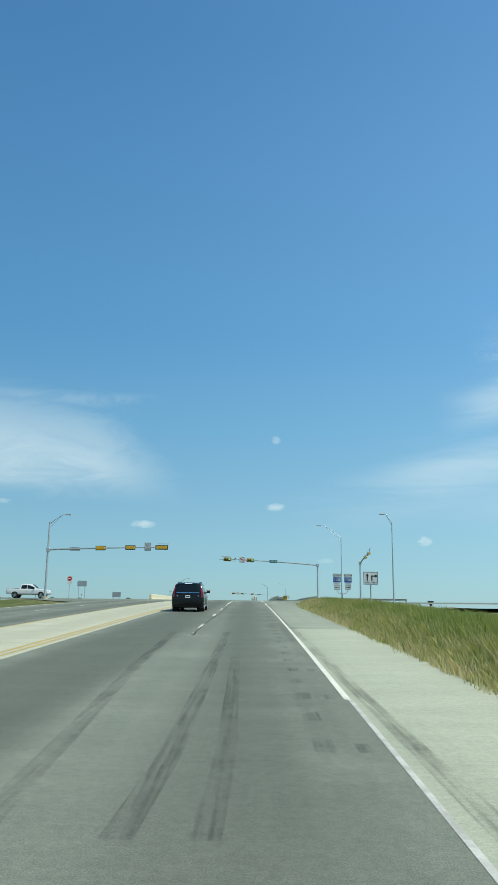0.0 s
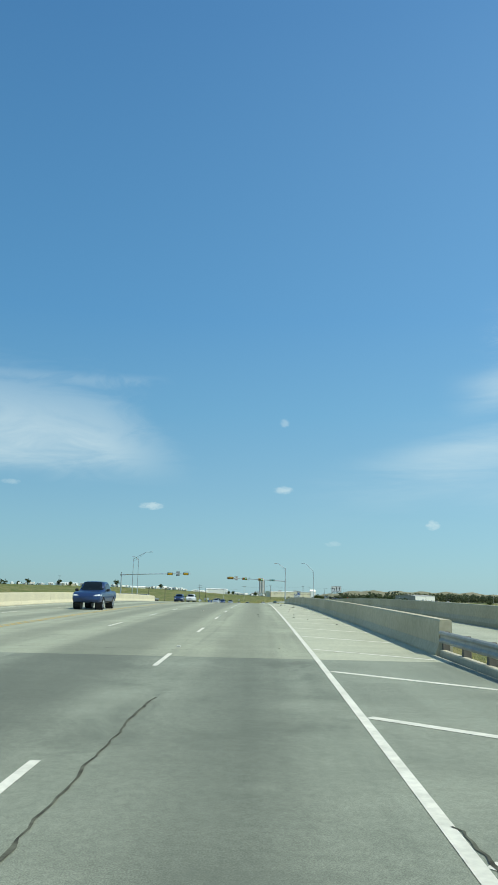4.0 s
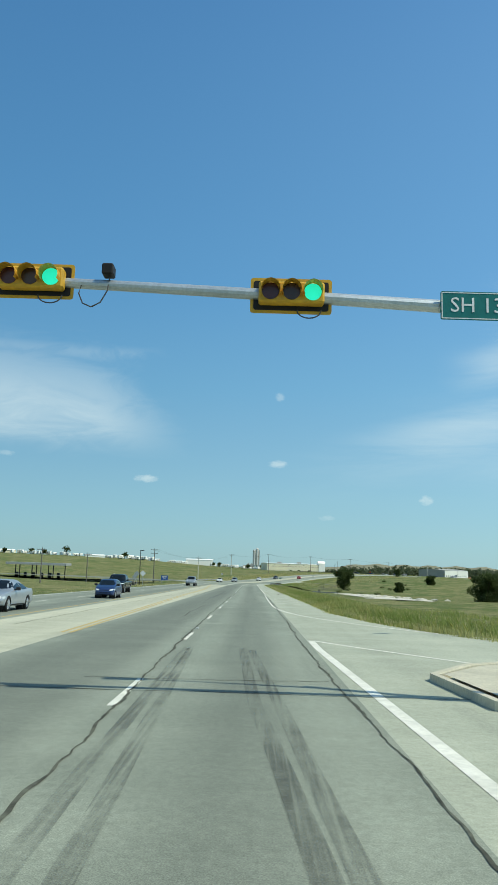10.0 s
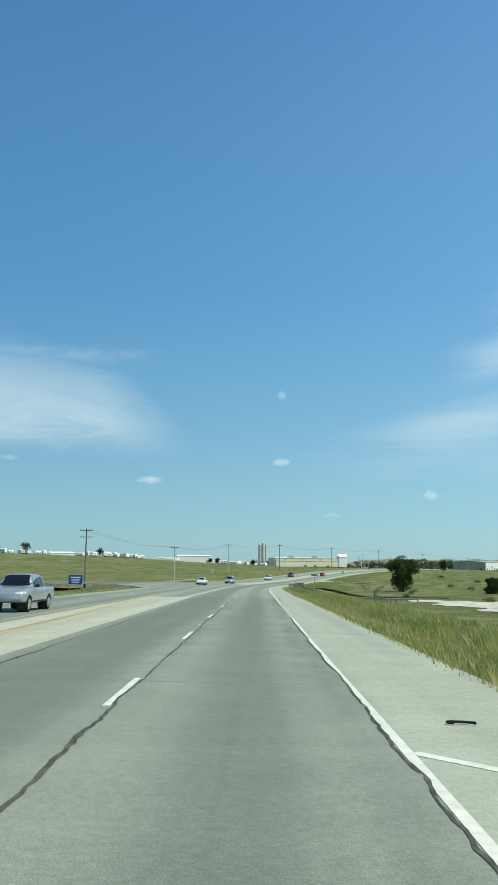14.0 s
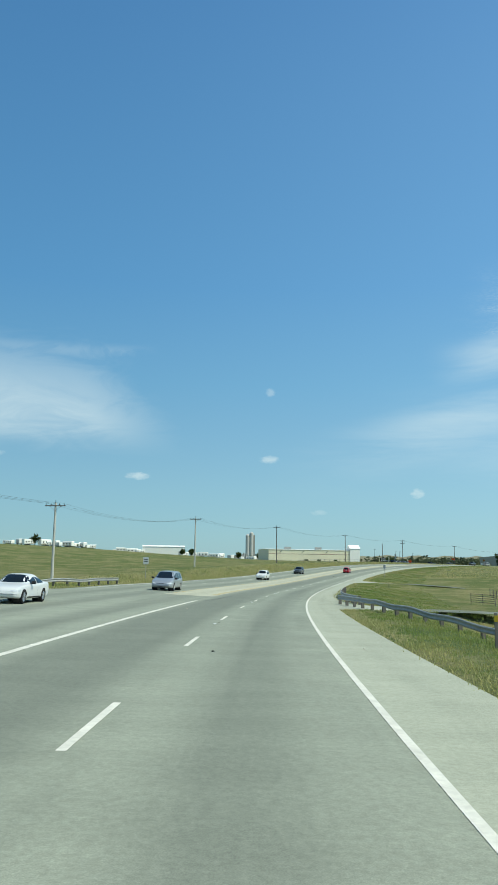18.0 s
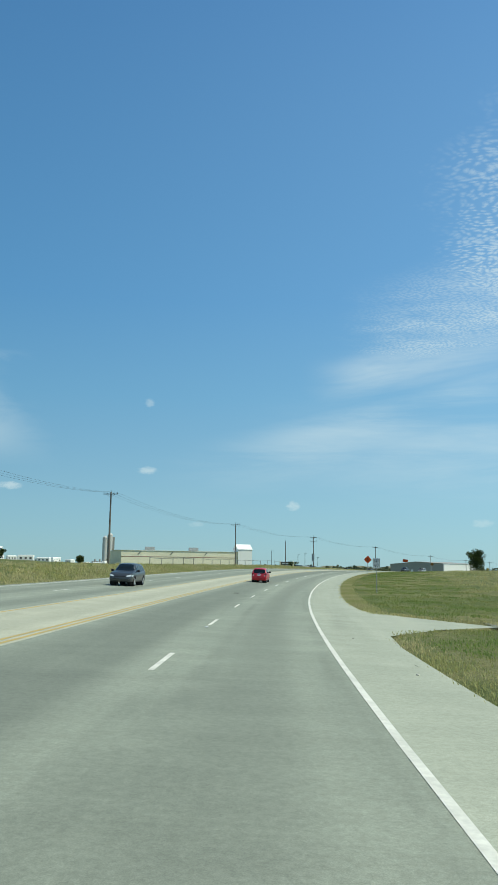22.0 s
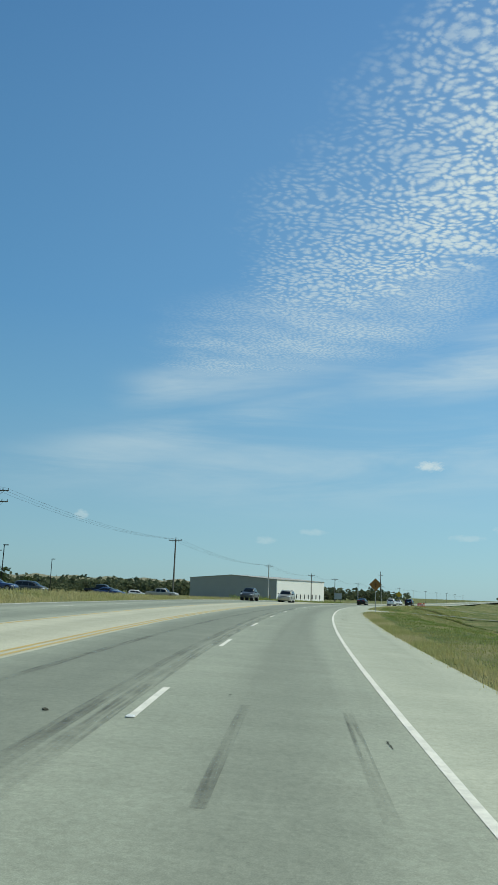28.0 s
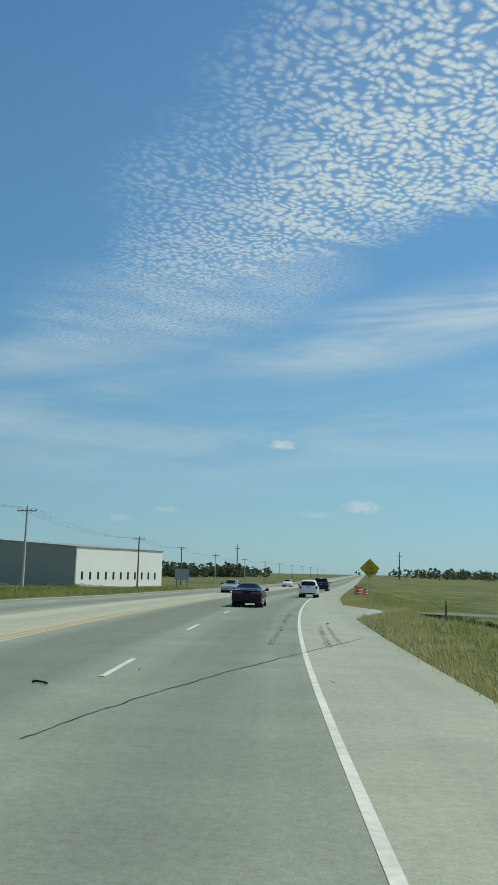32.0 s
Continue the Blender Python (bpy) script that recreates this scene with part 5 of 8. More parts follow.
def work_sign():
    top = tagged(empty("roadworks_sign", stand_land(892, 6.4) @ pose(0, 0, 0, 0, 5, 0)), "orange rectangular sign ending the work zone on one post", "road sign")
    plate("sheet", 1.3, 0.66, 0, 0, 2.9, M_SIGN_ORANGE, top)
    frame_of(top, 1.26, 0.62, 2.9)
    letters("END", 0.22, M_BLACK, top, (0, -0.012, 3.04))
    letters("WORK ZONE", 0.19, M_BLACK, top, (0, -0.012, 2.76))
    post_of(top, 0, 3.0)


def speed_sign():
    top = tagged(empty("speed_sign", stand_land(752.6, 7.0)), "white speed limit 60 sign on a thin post", "road sign")
    plate("sheet", 0.61, 0.84, 0, 0, 2.5, M_SIGN_WHITE, top)
    frame_of(top, 0.57, 0.8, 2.5)
    letters("SPEED", 0.17, M_BLACK, top, (0, -0.012, 2.79))
    letters("LIMIT", 0.17, M_BLACK, top, (0, -0.012, 2.63))
    letters("60", 0.38, M_BLACK, top, (0, -0.012, 2.34))
    post_of(top, 0, 2.8)


def small_signs():
    top = tagged(empty("street_sign", stand_land(560, 8.6)), "green street name sign with a white arrow on a thin post", "road sign")
    plate("sheet", 1.0, 0.28, 0, 0, 2.86, M_SIGN_GREEN, top)
    letters("CR 107", 0.2, M_SIGN_WHITE, top, (0.14, -0.012, 2.86))
    arrow("left", 0.17, -0.34, -0.012, 2.86, top, M_SIGN_WHITE)
    post_of(top, 0, 2.85)
    top = tagged(empty("yield_sign", stand_land(135, 31)), "back of a yield sign on a post", "road sign")
    bm = bmesh.new()
    f = [bm.verts.new(q) for q in ((-0.6, 0, 3.3), (0.6, 0, 3.3), (0, 0, 2.25))]
    g = [bm.verts.new((v.co.x, 0.012, v.co.z)) for v in f]
    bm.faces.new(f)
    bm.faces.new(g[::-1])
    for i in range(3):
        bm.faces.new((f[i], f[(i + 1) % 3], g[(i + 1) % 3], g[i]))
    part("sheet", bm, M_BLACK, top)
    post_of(top, 0, 3.2)
    top = tagged(empty("information_sign", stand_land(548, -26)), "blue information sign on two posts by the far verge", "road sign")
    plate("sheet", 2.0, 1.3, 0, 0, 2.0, M_SIGN_BLUE, top)
    bars(top, [(-0.7, 0.7, 2.3, 0.18), (-0.6, 0.6, 1.95, 0.14), (-0.5, 0.5, 1.65, 0.14)], material=M_SIGN_WHITE)
    post_of(top, -0.8, 2.5)
    post_of(top, 0.8, 2.5)
    top = tagged(empty("regulatory_sign", stand_land(664, -22.5)), "small white sign on a post on the far verge", "road sign")
    plate("sheet", 0.75, 0.95, 0, 0, 2.6, M_SIGN_WHITE, top)
    bars(top, [(-0.25, 0.25, 2.75, 0.1), (-0.25, 0.25, 2.5, 0.1)])
    post_of(top, 0, 2.6)
    top = tagged(empty("do_not_enter_sign", stand(120.5, -28.0, 0.0)), "red and white do not enter sign on a post", "road sign")
    plate("sheet", 0.8, 1.2, 0, 0, 2.8, M_SIGN_WHITE, top)
    part("disc", rods(((0, -0.01, 3.0), (0, -0.016, 3.0), 0.34), sides=24), M_SIGN_RED, top)
    part("bar", boxes((-0.22, 0.22, -0.022, -0.018, 2.95, 3.05)), M_SIGN_WHITE, top)
    post_of(top, 0, 3.0)
    for s, u in ((126.7, -27.4), (90, -36), (140, -24)):
        top = tagged(empty("sign_back", stand_land(s, u)), "bare aluminium back of a sign on two posts", "road sign")
        plate("sheet", 1.5, 0.9, 0, 0, 2.5, M_ALU, top)
        post_of(top, -0.5, 2.8)
        post_of(top, 0.5, 2.8)
    # slim yellow and black object markers
    for s, u in ((1028, -19), (1030, -19.6), (1034, 9.5), (700, 10.5), (586, 7.2), (587.5, 7.6)):
        top = tagged(empty("delineator", stand_land(s, u)), "slim dark delineator post on the verge", "marker post")
        part("post", boxes((-0.05, 0.05, -0.02, 0.02, -0.2, 1.1), bevel=0.008), M_WOOD, top)
        part("band", boxes((-0.055, 0.055, -0.03, -0.021, 0.85, 1.05)), M_SIGN_YELLOW, top)


work_sign()
speed_sign()
small_signs()


# ---- traffic signals ----
def signal_head(parent, x, z, lamps, lit, arm_y=0.0, back=False):
    """A sideways signal head hung on an arm; its front looks to -y, or to +y when back."""
    w = 0.33 * lamps + 0.3
    f = 1 if back else -1
    head = part("signal_head", boxes((x - w / 2 + 0.13, x + w / 2 - 0.13, min(0, f * 0.22), max(0, f * 0.22), z - 0.17, z + 0.17), bevel=0.03), M_SIGNAL, parent, "yellow signal housing")
    plate("backplate", w, 0.58, x, 0.0, z, M_SIGNAL if not back else M_BLACK, head, r=0.05, t=0.01)
    plate("backplate_face", w - 0.1, 0.48, x, f * 0.009, z, M_BLACK, head, r=0.04, t=0.006)
    if back:
        part("rear_cover", boxes((x - w / 2 + 0.1, x + w / 2 - 0.1, -0.16, -0.008, z - 0.2, z + 0.2), bevel=0.03), M_SIGNAL, head)
    for i in range(lamps):
        lx = x + (i - (lamps - 1) / 2) * 0.33
        mat_ = (M_LENS_RED, M_LENS_AMBER, M_LENS_AMBER, M_LENS_AMBER)[i] if i < lamps - 1 or not lit else M_LENS_GREEN
        part("lens", rods(((lx, f * 0.2, z), (lx, f * 0.235, z), 0.135), sides=18), mat_, head)
        bm = bmesh.new()
        n = 11
        a0 = [bm.verts.new((lx + 0.15 * math.cos(a), f * 0.22, z + 0.15 * math.sin(a))) for a in (radians(-30 + 24 * j) for j in range(n))]
        a1 = [bm.verts.new((v.co.x, f * (0.44 - 0.008 * abs(j - 5)), v.co.z - 0.01)) for j, v in enumerate(a0)]
        for j in range(n - 1):
            bm.faces.new((a0[j], a0[j + 1], a1[j + 1], a1[j]))
        part("visor", bm, M_SIGNAL, head)
    if lit:
        loop = [(x + w * 0.22 + 0.19 * math.cos(a), -0.05, z - 0.24 + 0.13 * math.sin(a)) for a in (math.pi + 0.32 * j for j in range(11))]
        part("cable", tube(bmesh.new(), loop, 0.011, 5), M_WIRE, head)
    return head


def lamp_arm(parent, x0, z0, reach, rise, side=-1, mat=None):
    """A truss lamp arm from a pole's top with a flat lantern."""
    pts = [(x0, 0, z0), (x0 + side * reach * 0.36, 0, z0 + rise * 0.45), (x0 + side * reach * 0.74, 0, z0 + rise * 0.9), (x0 + side * reach * 0.86, 0, z0 + rise * 0.98), (x0 + side * reach, 0, z0 + rise)]
    part("lamp_arm", tube(bmesh.new(), pts, [0.05, 0.047, 0.042, 0.04, 0.035]), mat or M_POLE, parent)
    low = [(x0, 0, z0 - 0.55), (x0 + side * reach * 0.4, 0, z0 + rise * 0.28), (x0 + side * reach * 0.74, 0, z0 + rise * 0.86)]
    part("lamp_brace", tube(bmesh.new(), low, 0.028), mat or M_POLE, parent)
    lan = part("lantern", boxes((min(x0 + side * reach, x0 + side * (reach + 0.75)), max(x0 + side * reach, x0 + side * (reach + 0.75)), -0.15, 0.15, z0 + rise - 0.05, z0 + rise + 0.1), bevel=0.045), M_POLE, parent)
    part("lens", boxes((min(x0 + side * (reach + 0.12), x0 + side * (reach + 0.65)), max(x0 + side * (reach + 0.12), x0 + side * (reach + 0.65)), -0.11, 0.11, z0 + rise - 0.075, z0 + rise - 0.052)), M_CLEAR, lan)


def mast(m, pole_h, arm_h, tip, tip_h, label, side=-1, lamp=None, r=0.15):
    """A signal pole with a long tapered arm; tip: the arm's length to the side."""
    top = tagged(empty("signal_mast", m), label, "traffic signal")
    part("pole", rods(((0, 0, 0.3), (0, 0, pole_h), r, r * 0.72), sides=14), M_POLE, top)
    part("cap", rods(((0, 0, pole_h), (0, 0, pole_h + 0.06), r * 0.8, r * 0.3), sides=14), M_POLE, top)
    part("footing", rods(((0, 0, -0.4), (0, 0, 0.32), 0.42), sides=20), M_KERB, top, "concrete footing")
    part("base_plate", boxes((-0.26, 0.26, -0.26, 0.26, 0.32, 0.36), bevel=0.01), M_GALV, top)
    part("clamp", boxes((-0.22, 0.22, -0.2, 0.2, arm_h - 0.25, arm_h + 0.25), bevel=0.03), M_POLE, top)
    n = 7
    pts = [(side * tip * i / n, 0, arm_h + (tip_h - arm_h) * (1 - (1 - i / n) ** 1.6)) for i in range(n + 1)]
    part("mast_arm", tube(bmesh.new(), pts, [0.12 - 0.06 * i / n for i in range(n + 1)], 12), M_POLE, top)
    if lamp:
        lamp_arm(top, 0, lamp[0], lamp[1], lamp[2], side)
    return top


def arm_z(x, arm_h, tip, tip_h):
    return arm_h + (tip_h - arm_h) * (1 - (1 - min(1, abs(x) / tip)) ** 1.6)


def blade(parent, x, z):
    plate("street_blade", 1.3, 0.46, x, -0.14, z, M_SIGN_GREEN, parent, r=0.03)
    frame_of(parent, 1.27, 0.43, z, y=-0.148, x=x, t=0.015, material=M_SIGN_WHITE)
    letters("SH 130", 0.34, M_SIGN_WHITE, parent, (x, -0.15, z))


def detector(parent, x, z):
    part("detector", boxes((x - 0.09, x + 0.09, -0.2, 0.05, z + 0.12, z + 0.3), bevel=0.02), M_BLACK, parent)
    part("cable", tube(bmesh.new(), [(x + 0.02, -0.05, z + 0.15), (x, -0.09, z - 0.12), (x - 0.1, -0.1, z - 0.32), (x - 0.24, -0.1, z - 0.4), (x - 0.38, -0.1, z - 0.34), (x - 0.45, -0.09, z - 0.18), (x - 0.42, -0.08, z - 0.04)], 0.012, 5), M_WIRE, parent)


def antenna(parent, x, z):
    part("antenna", boxes((x - 0.9, x + 0.55, -0.05, -0.01, z + 0.42, z + 0.48), (x - 0.02, x + 0.02, -0.05, 0, z + 0.1, z + 0.44), (x + 0.25, x + 0.29, -0.05, 0, z + 0.1, z + 0.44)), M_GALV, parent)


def no_left_turn(parent, x, z):
    plate("no_left_turn_sign", 0.9, 0.9, x, -0.14, z, M_SIGN_WHITE, parent, r=0.05)
    frame_of(parent, 0.87, 0.87, z, y=-0.148, x=x)
    arrow("up_left", 0.5, x, -0.15, z, parent)
    bm = bmesh.new()
    n = 28
    for a, b in ((0.40, 0.34),):
        o = [bm.verts.new((x + a * math.cos(t), -0.153, z + a * math.sin(t))) for t in (2 * math.pi * j / n for j in range(n))]
        i_ = [bm.verts.new((x + b * math.cos(t), -0.153, z + b * math.sin(t))) for t in (2 * math.pi * j / n for j in range(n))]
        for j in range(n):
            bm.faces.new((o[j], o[(j + 1) % n], i_[(j + 1) % n], i_[j]))
    bm.faces.new([bm.verts.new((x + q, -0.155, z + w)) for q, w in ((-0.28, 0.23), (-0.23, 0.28), (0.28, -0.23), (0.23, -0.28))])
    part("prohibition_ring", bm, M_SIGN_RED, parent)


def signals():
    first = mast(stand(128.2, 11.0, -0.1), 6.15, 5.95, 16.3, 6.75, "grey steel signal mast with lit green heads over the road")
    for x in (-14.9, -11.1):
        signal_head(first, x, arm_z(x, 5.95, 16.3, 6.75), 3, True)
    no_left_turn(first, -12.45, arm_z(12.45, 5.95, 16.3, 6.75))
    blade(first, -7.3, arm_z(7.3, 5.95, 16.3, 6.75))
    detector(first, -13.6, arm_z(13.6, 5.95, 16.3, 6.75))
    antenna(first, -15.0, 6.75)
    second = mast(stand(328.8, 6.7, 0.0), 9.3, 5.97, 15.0, 6.48, "tall grey signal mast with lit green heads and a lamp arm", lamp=(9.1, 2.2, 1.35))
    for x, n, lit in ((-14.1, 4, False), (-10.5, 3, True), (-6.4, 3, True)):
        signal_head(second, x, arm_z(x, 5.97, 15.0, 6.48), n, lit)
    z = arm_z(12.6, 5.97, 15.0, 6.48)
    plate("yield_on_flashing_sign", 0.85, 1.05, -12.6, -0.14, z + 0.05, M_SIGN_WHITE, second, r=0.04)
    frame_of(second, 0.82, 1.02, z + 0.05, y=-0.148, x=-12.6)
    for i, (word, size) in enumerate((("LEFT TURN", 0.13), ("YIELD", 0.19), ("ON FLASHING", 0.11), ("YELLOW", 0.13), ("ARROW", 0.13))):
        letters(word, size, M_BLACK, second, (-12.6, -0.152, z + 0.43 - i * 0.19))
    blade(second, -3.42, arm_z(3.42, 5.97, 15.0, 6.48))
    detector(second, -9.3, arm_z(9.3, 5.97, 15.0, 6.48))
    antenna(second, -14.2, 6.52)
    third = mast(stand(98.6, -25.9, 0.0), 9.7, 6.2, 15.2, 6.65, "grey signal mast over the far lanes, seen from behind", side=1, lamp=(9.5, 2.0, 1.2))
    for x in (6.7, 10.5, 14.5):
        signal_head(third, x, arm_z(x, 6.2, 15.2, 6.65), 3 if x < 14 else 4, False, back=True)
    plate("sign_back", 0.85, 1.05, 12.7, 0.14, arm_z(12.7, 6.2, 15.2, 6.65) + 0.1, M_ALU, third)
    plate("sign_back", 1.3, 0.46, 3.4, 0.14, 6.35, M_ALU, third)
    antenna(third, 14.9, 6.65)
    fourth = mast(stand(310.5, -32.3, 0.0), 6.6, 6.1, 16.2, 6.6, "grey signal mast over the far lanes, seen from behind", side=1)
    for x in (11.4, 15.1):
        signal_head(fourth, x, arm_z(x, 6.1, 16.2, 6.6), 3, False, back=True)
    plate("sign_back", 0.85, 1.05, 13.2, 0.14, 6.6, M_ALU, fourth)
    antenna(fourth, 15.6, 6.6)
    fifth = mast(stand(123, 17.3, -0.1, -88), 6.3, 6.1, 13.5, 6.9, "grey signal mast for the side street with yellow heads")
    for x in (-6.0, -10.5):
        signal_head(fifth, x, arm_z(x, 6.1, 13.5, 6.9), 3, False)
    antenna(fifth, -13.0, 6.9)


signals()


def street_lamp(m, h, reach, rise, label, side=-1):
    top = tagged(empty("street_lamp", m), label, "street lamp", "street lamps")
    part("pole", rods(((0, 0, 0.1), (0, 0, h), 0.11, 0.06), sides=12), M_POLE, top)
    part("footing", rods(((0, 0, -0.4), (0, 0, 0.14), 0.3), sides=16), M_KERB, top, "concrete footing")
    lamp_arm(top, 0, h - 0.05, reach, rise, side)
    return top


street_lamp(stand_land(124.4, 14.5), 10.2, 3.2, 1.9, "tall galvanised street lamp with a truss arm")
street_lamp(stand_land(98.4, 18.0), 10.4, 0.9, 1.0, "tall galvanised street lamp with a short arm")
street_lamp(stand_land(343.5, 14.9), 10.0, 2.6, 2.1, "tall galvanised street lamp with a truss arm")
street_lamp(stand_land(300, -27.9), 10.3, 3.4, 1.6, "tall galvanised street lamp with a truss arm", 1)
street_lamp(stand_land(318, -29.6), 10.4, 0.9, 0.7, "tall galvanised street lamp with a short arm")
for s, u in ((484, -24.0), (972, -62), (990, -56), (1004, -66), (1030, -70)):
    top = tagged(empty("car_park_lamp", stand_land(s, u)), "slim black lamp post with a flat head", "street lamp")
    part("pole", rods(((0, 0, -0.3), (0, 0, 7.6), 0.09, 0.07)), M_BLACK, top)
    part("head", boxes((-0.1, 0.75, -0.18, 0.18, 7.55, 7.7), bevel=0.03), M_BLACK, top)


# ---- utility poles and wires ----
def utility_pole(s, u, h, material, arms=1, label=""):
    v = on_road(s, u)
    zb = land_at(v.x, v.y)
    m = pose(v.x, v.y, zb, 0, 0, -heading(s))
    hh = h
    top = tagged(empty("utility_pole", m), label or "wooden utility pole with a crossarm and insulators", "utility pole", "utility poles")
    part("pole", rods(((0, 0, -0.5), (0, 0, hh), 0.19, 0.12), sides=10), material, top)
    for i in range(arms):
        z = hh - 0.35 - i * 1.3
        part("crossarm", boxes((-1.3, 1.3, -0.14, -0.04, z - 0.06, z + 0.06), bevel=0.01), M_WOOD, top)
        for x in (-1.2, -0.55, 0.55, 1.2):
            part("insulator", rods(((x, -0.09, z + 0.06), (x, -0.09, z + 0.28), 0.05, 0.035), sides=8), M_DARK, top)
        part("brace", rods(((-0.75, -0.09, z - 0.05), (0, -0.12, z - 0.6), 0.02), ((0.75, -0.09, z - 0.05), (0, -0.12, z - 0.6), 0.02), sides=6), M_GALV, top)
    part("pole_top_pin", rods(((0, 0, hh), (0, 0, hh + 0.35), 0.04), sides=8), M_DARK, top)
    return m @ Vector((0, -0.09, hh - 0.05))


POLES = [(594, -36.7, 12.2, M_WOOD, 2), (652, -30.8, 9.3, M_WOOD_PALE, 1), (730, -33.6, 11.0, M_WOOD_PALE, 1), (808, -35.8, 11.9, M_WOOD, 1), (890, -39.3, 11.6, M_WOOD, 1), (956, -38.3, 11.8, M_WOOD, 2),
         (1016, -35.4, 11.6, M_WOOD, 1), (1082, -35.0, 10.2, M_WOOD_PALE, 1), (1146, -39.5, 10.2, M_WOOD, 1), (1202, -43.9, 10.4, M_WOOD, 1), (1262, -46, 10.2, M_WOOD_PALE, 1), (1330, -46, 10.2, M_WOOD_PALE, 1),
         (1400, -46, 10.2, M_WOOD, 1), (1470, -46, 10.2, M_WOOD_PALE, 1), (1550, -46, 10.2, M_WOOD, 1), (1640, -46, 10.2, M_WOOD_PALE, 1), (1740, -46, 10.2, M_WOOD, 1), (1850, -46, 10.2, M_WOOD, 1), (1980, -46, 10.2, M_WOOD, 1)]
tops = [utility_pole(s, u, h, m, n) for s, u, h, m, n in POLES]
for a, b in zip(tops, tops[1:]):
    for du in (-1.0, 0.0, 1.0):
        d = Vector((b.y - a.y, -(b.x - a.x), 0)).normalized() * du
        sag = (b - a).length * 0.018
        pts = [a.lerp(b, i / 10) + d - Vector((0, 0, sag * 4 * (i / 10) * (1 - i / 10))) for i in range(11)]
        tagged(obj("overhead_wire", tube(bmesh.new(), pts, 0.01, 4), M_WIRE), "thin dark overhead wire between utility poles", "wire", "overhead wires")
for s, u, h in ((947, -45.3, 9.6), (560, -52, 9), (520, -55, 9), (700, 120, 9), (640, -190, 9), (780, -230, 9)):
    utility_pole(s, u, h, M_WOOD, 0 if u > -50 and u < 0 else 1, "plain dark wooden pole standing in the field")


# ---- vehicles ----
def paint(name, colour, metal=0.15):
    return surface(name, colour, tuple(c * 0.9 for c in colour), 1.5, 0.6, 0.35, metal, spec=0.4, coat=0.4)


P_BLACK, P_RED, P_WHITE = surface("paint_black", (0.004, 0.005, 0.006), (0.003, 0.004, 0.005), 1.5, 0.6, 0.22, spec=0.25, coat=0.2), paint("paint_red", (0.5, 0.008, 0.022), 0.0), paint("paint_white", (0.7, 0.71, 0.7), 0.0)
P_SILVER, P_BLUE, P_GREY, P_GOLD = paint("paint_silver", (0.36, 0.39, 0.42), 0.4), paint("paint_blue", (0.02, 0.045, 0.13)), paint("paint_dark_grey", (0.06, 0.068, 0.075), 0.3), paint("paint_champagne", (0.36, 0.34, 0.28), 0.4)

# body tables: distance from the tail, half width, sill, waist, roof, half width of the roof
HATCH = dict(rows=((0.0, 0.64, 0.36, 0.62, 0.64, 0.6), (0.03, 0.72, 0.3, 0.74, 0.78, 0.65), (0.08, 0.77, 0.26, 0.92, 0.96, 0.67), (0.15, 0.79, 0.24, 0.96, 1.1, 0.64), (0.27, 0.8, 0.22, 0.98, 1.32, 0.61), (0.38, 0.8, 0.2, 0.98, 1.43, 0.59), (0.9, 0.8, 0.19, 0.97, 1.49, 0.58),
                   (1.7, 0.8, 0.19, 0.95, 1.49, 0.58), (2.15, 0.8, 0.19, 0.94, 1.42, 0.57), (2.55, 0.8, 0.19, 0.94, 1.18, 0.58), (2.85, 0.79, 0.2, 0.93, 0.99, 0.6), (3.3, 0.76, 0.22, 0.82, 0.87, 0.58), (3.55, 0.68, 0.27, 0.66, 0.72, 0.5), (3.64, 0.55, 0.34, 0.55, 0.58, 0.4)),
             rear=(0.09, 0.37), front=(2.17, 2.83), side=(0.46, 2.6), pillars=(0.8, 1.62), wheels=(0.6, 2.98), r=0.29)
SUV = dict(rows=((0, 0.903, 0.396, 0.8, 0.82, 0.84), (0.06, 1.018, 0.302, 1.1, 1.12, 0.924), (0.14, 1.05, 0.274, 1.2, 1.35, 0.913), (0.32, 1.066, 0.259, 1.22, 1.78, 0.84), (0.6, 1.071, 0.245, 1.22, 1.87, 0.819), (1.6, 1.071, 0.238, 1.2, 1.9, 0.809),
                 (3, 1.071, 0.238, 1.18, 1.88, 0.798), (3.35, 1.071, 0.238, 1.17, 1.78, 0.798), (3.8, 1.071, 0.238, 1.16, 1.4, 0.819), (4.05, 1.06, 0.245, 1.15, 1.2, 0.861), (4.8, 1.04, 0.259, 1.08, 1.13, 0.861), (5.1, 0.966, 0.288, 0.95, 1, 0.788), (5.2, 0.84, 0.324, 0.8, 0.84, 0.683)),
           rear=(0.14, 0.34), front=(3.37, 4.03), side=(0.42, 3.85), pillars=(1.35, 2.45), wheels=(1.05, 4.2), r=0.41)
SEDAN = dict(rows=((0.0, 0.8, 0.42, 0.78, 0.8, 0.72), (0.08, 0.9, 0.32, 0.98, 1.0, 0.8), (0.5, 0.94, 0.25, 1.02, 1.05, 0.76), (0.85, 0.95, 0.24, 1.0, 1.13, 0.68), (1.35, 0.95, 0.23, 0.97, 1.4, 0.58), (1.9, 0.95, 0.22, 0.95, 1.47, 0.57),
                   (2.6, 0.95, 0.22, 0.94, 1.45, 0.57), (3.0, 0.95, 0.22, 0.93, 1.28, 0.6), (3.45, 0.95, 0.23, 0.92, 1.0, 0.68), (4.3, 0.93, 0.25, 0.84, 0.9, 0.7), (4.85, 0.86, 0.3, 0.7, 0.78, 0.62), (5.0, 0.72, 0.36, 0.58, 0.62, 0.5)),
             rear=(0.82, 1.36), front=(2.62, 3.42), side=(1.0, 3.05), pillars=(2.05,), wheels=(1.05, 4.08), r=0.34)
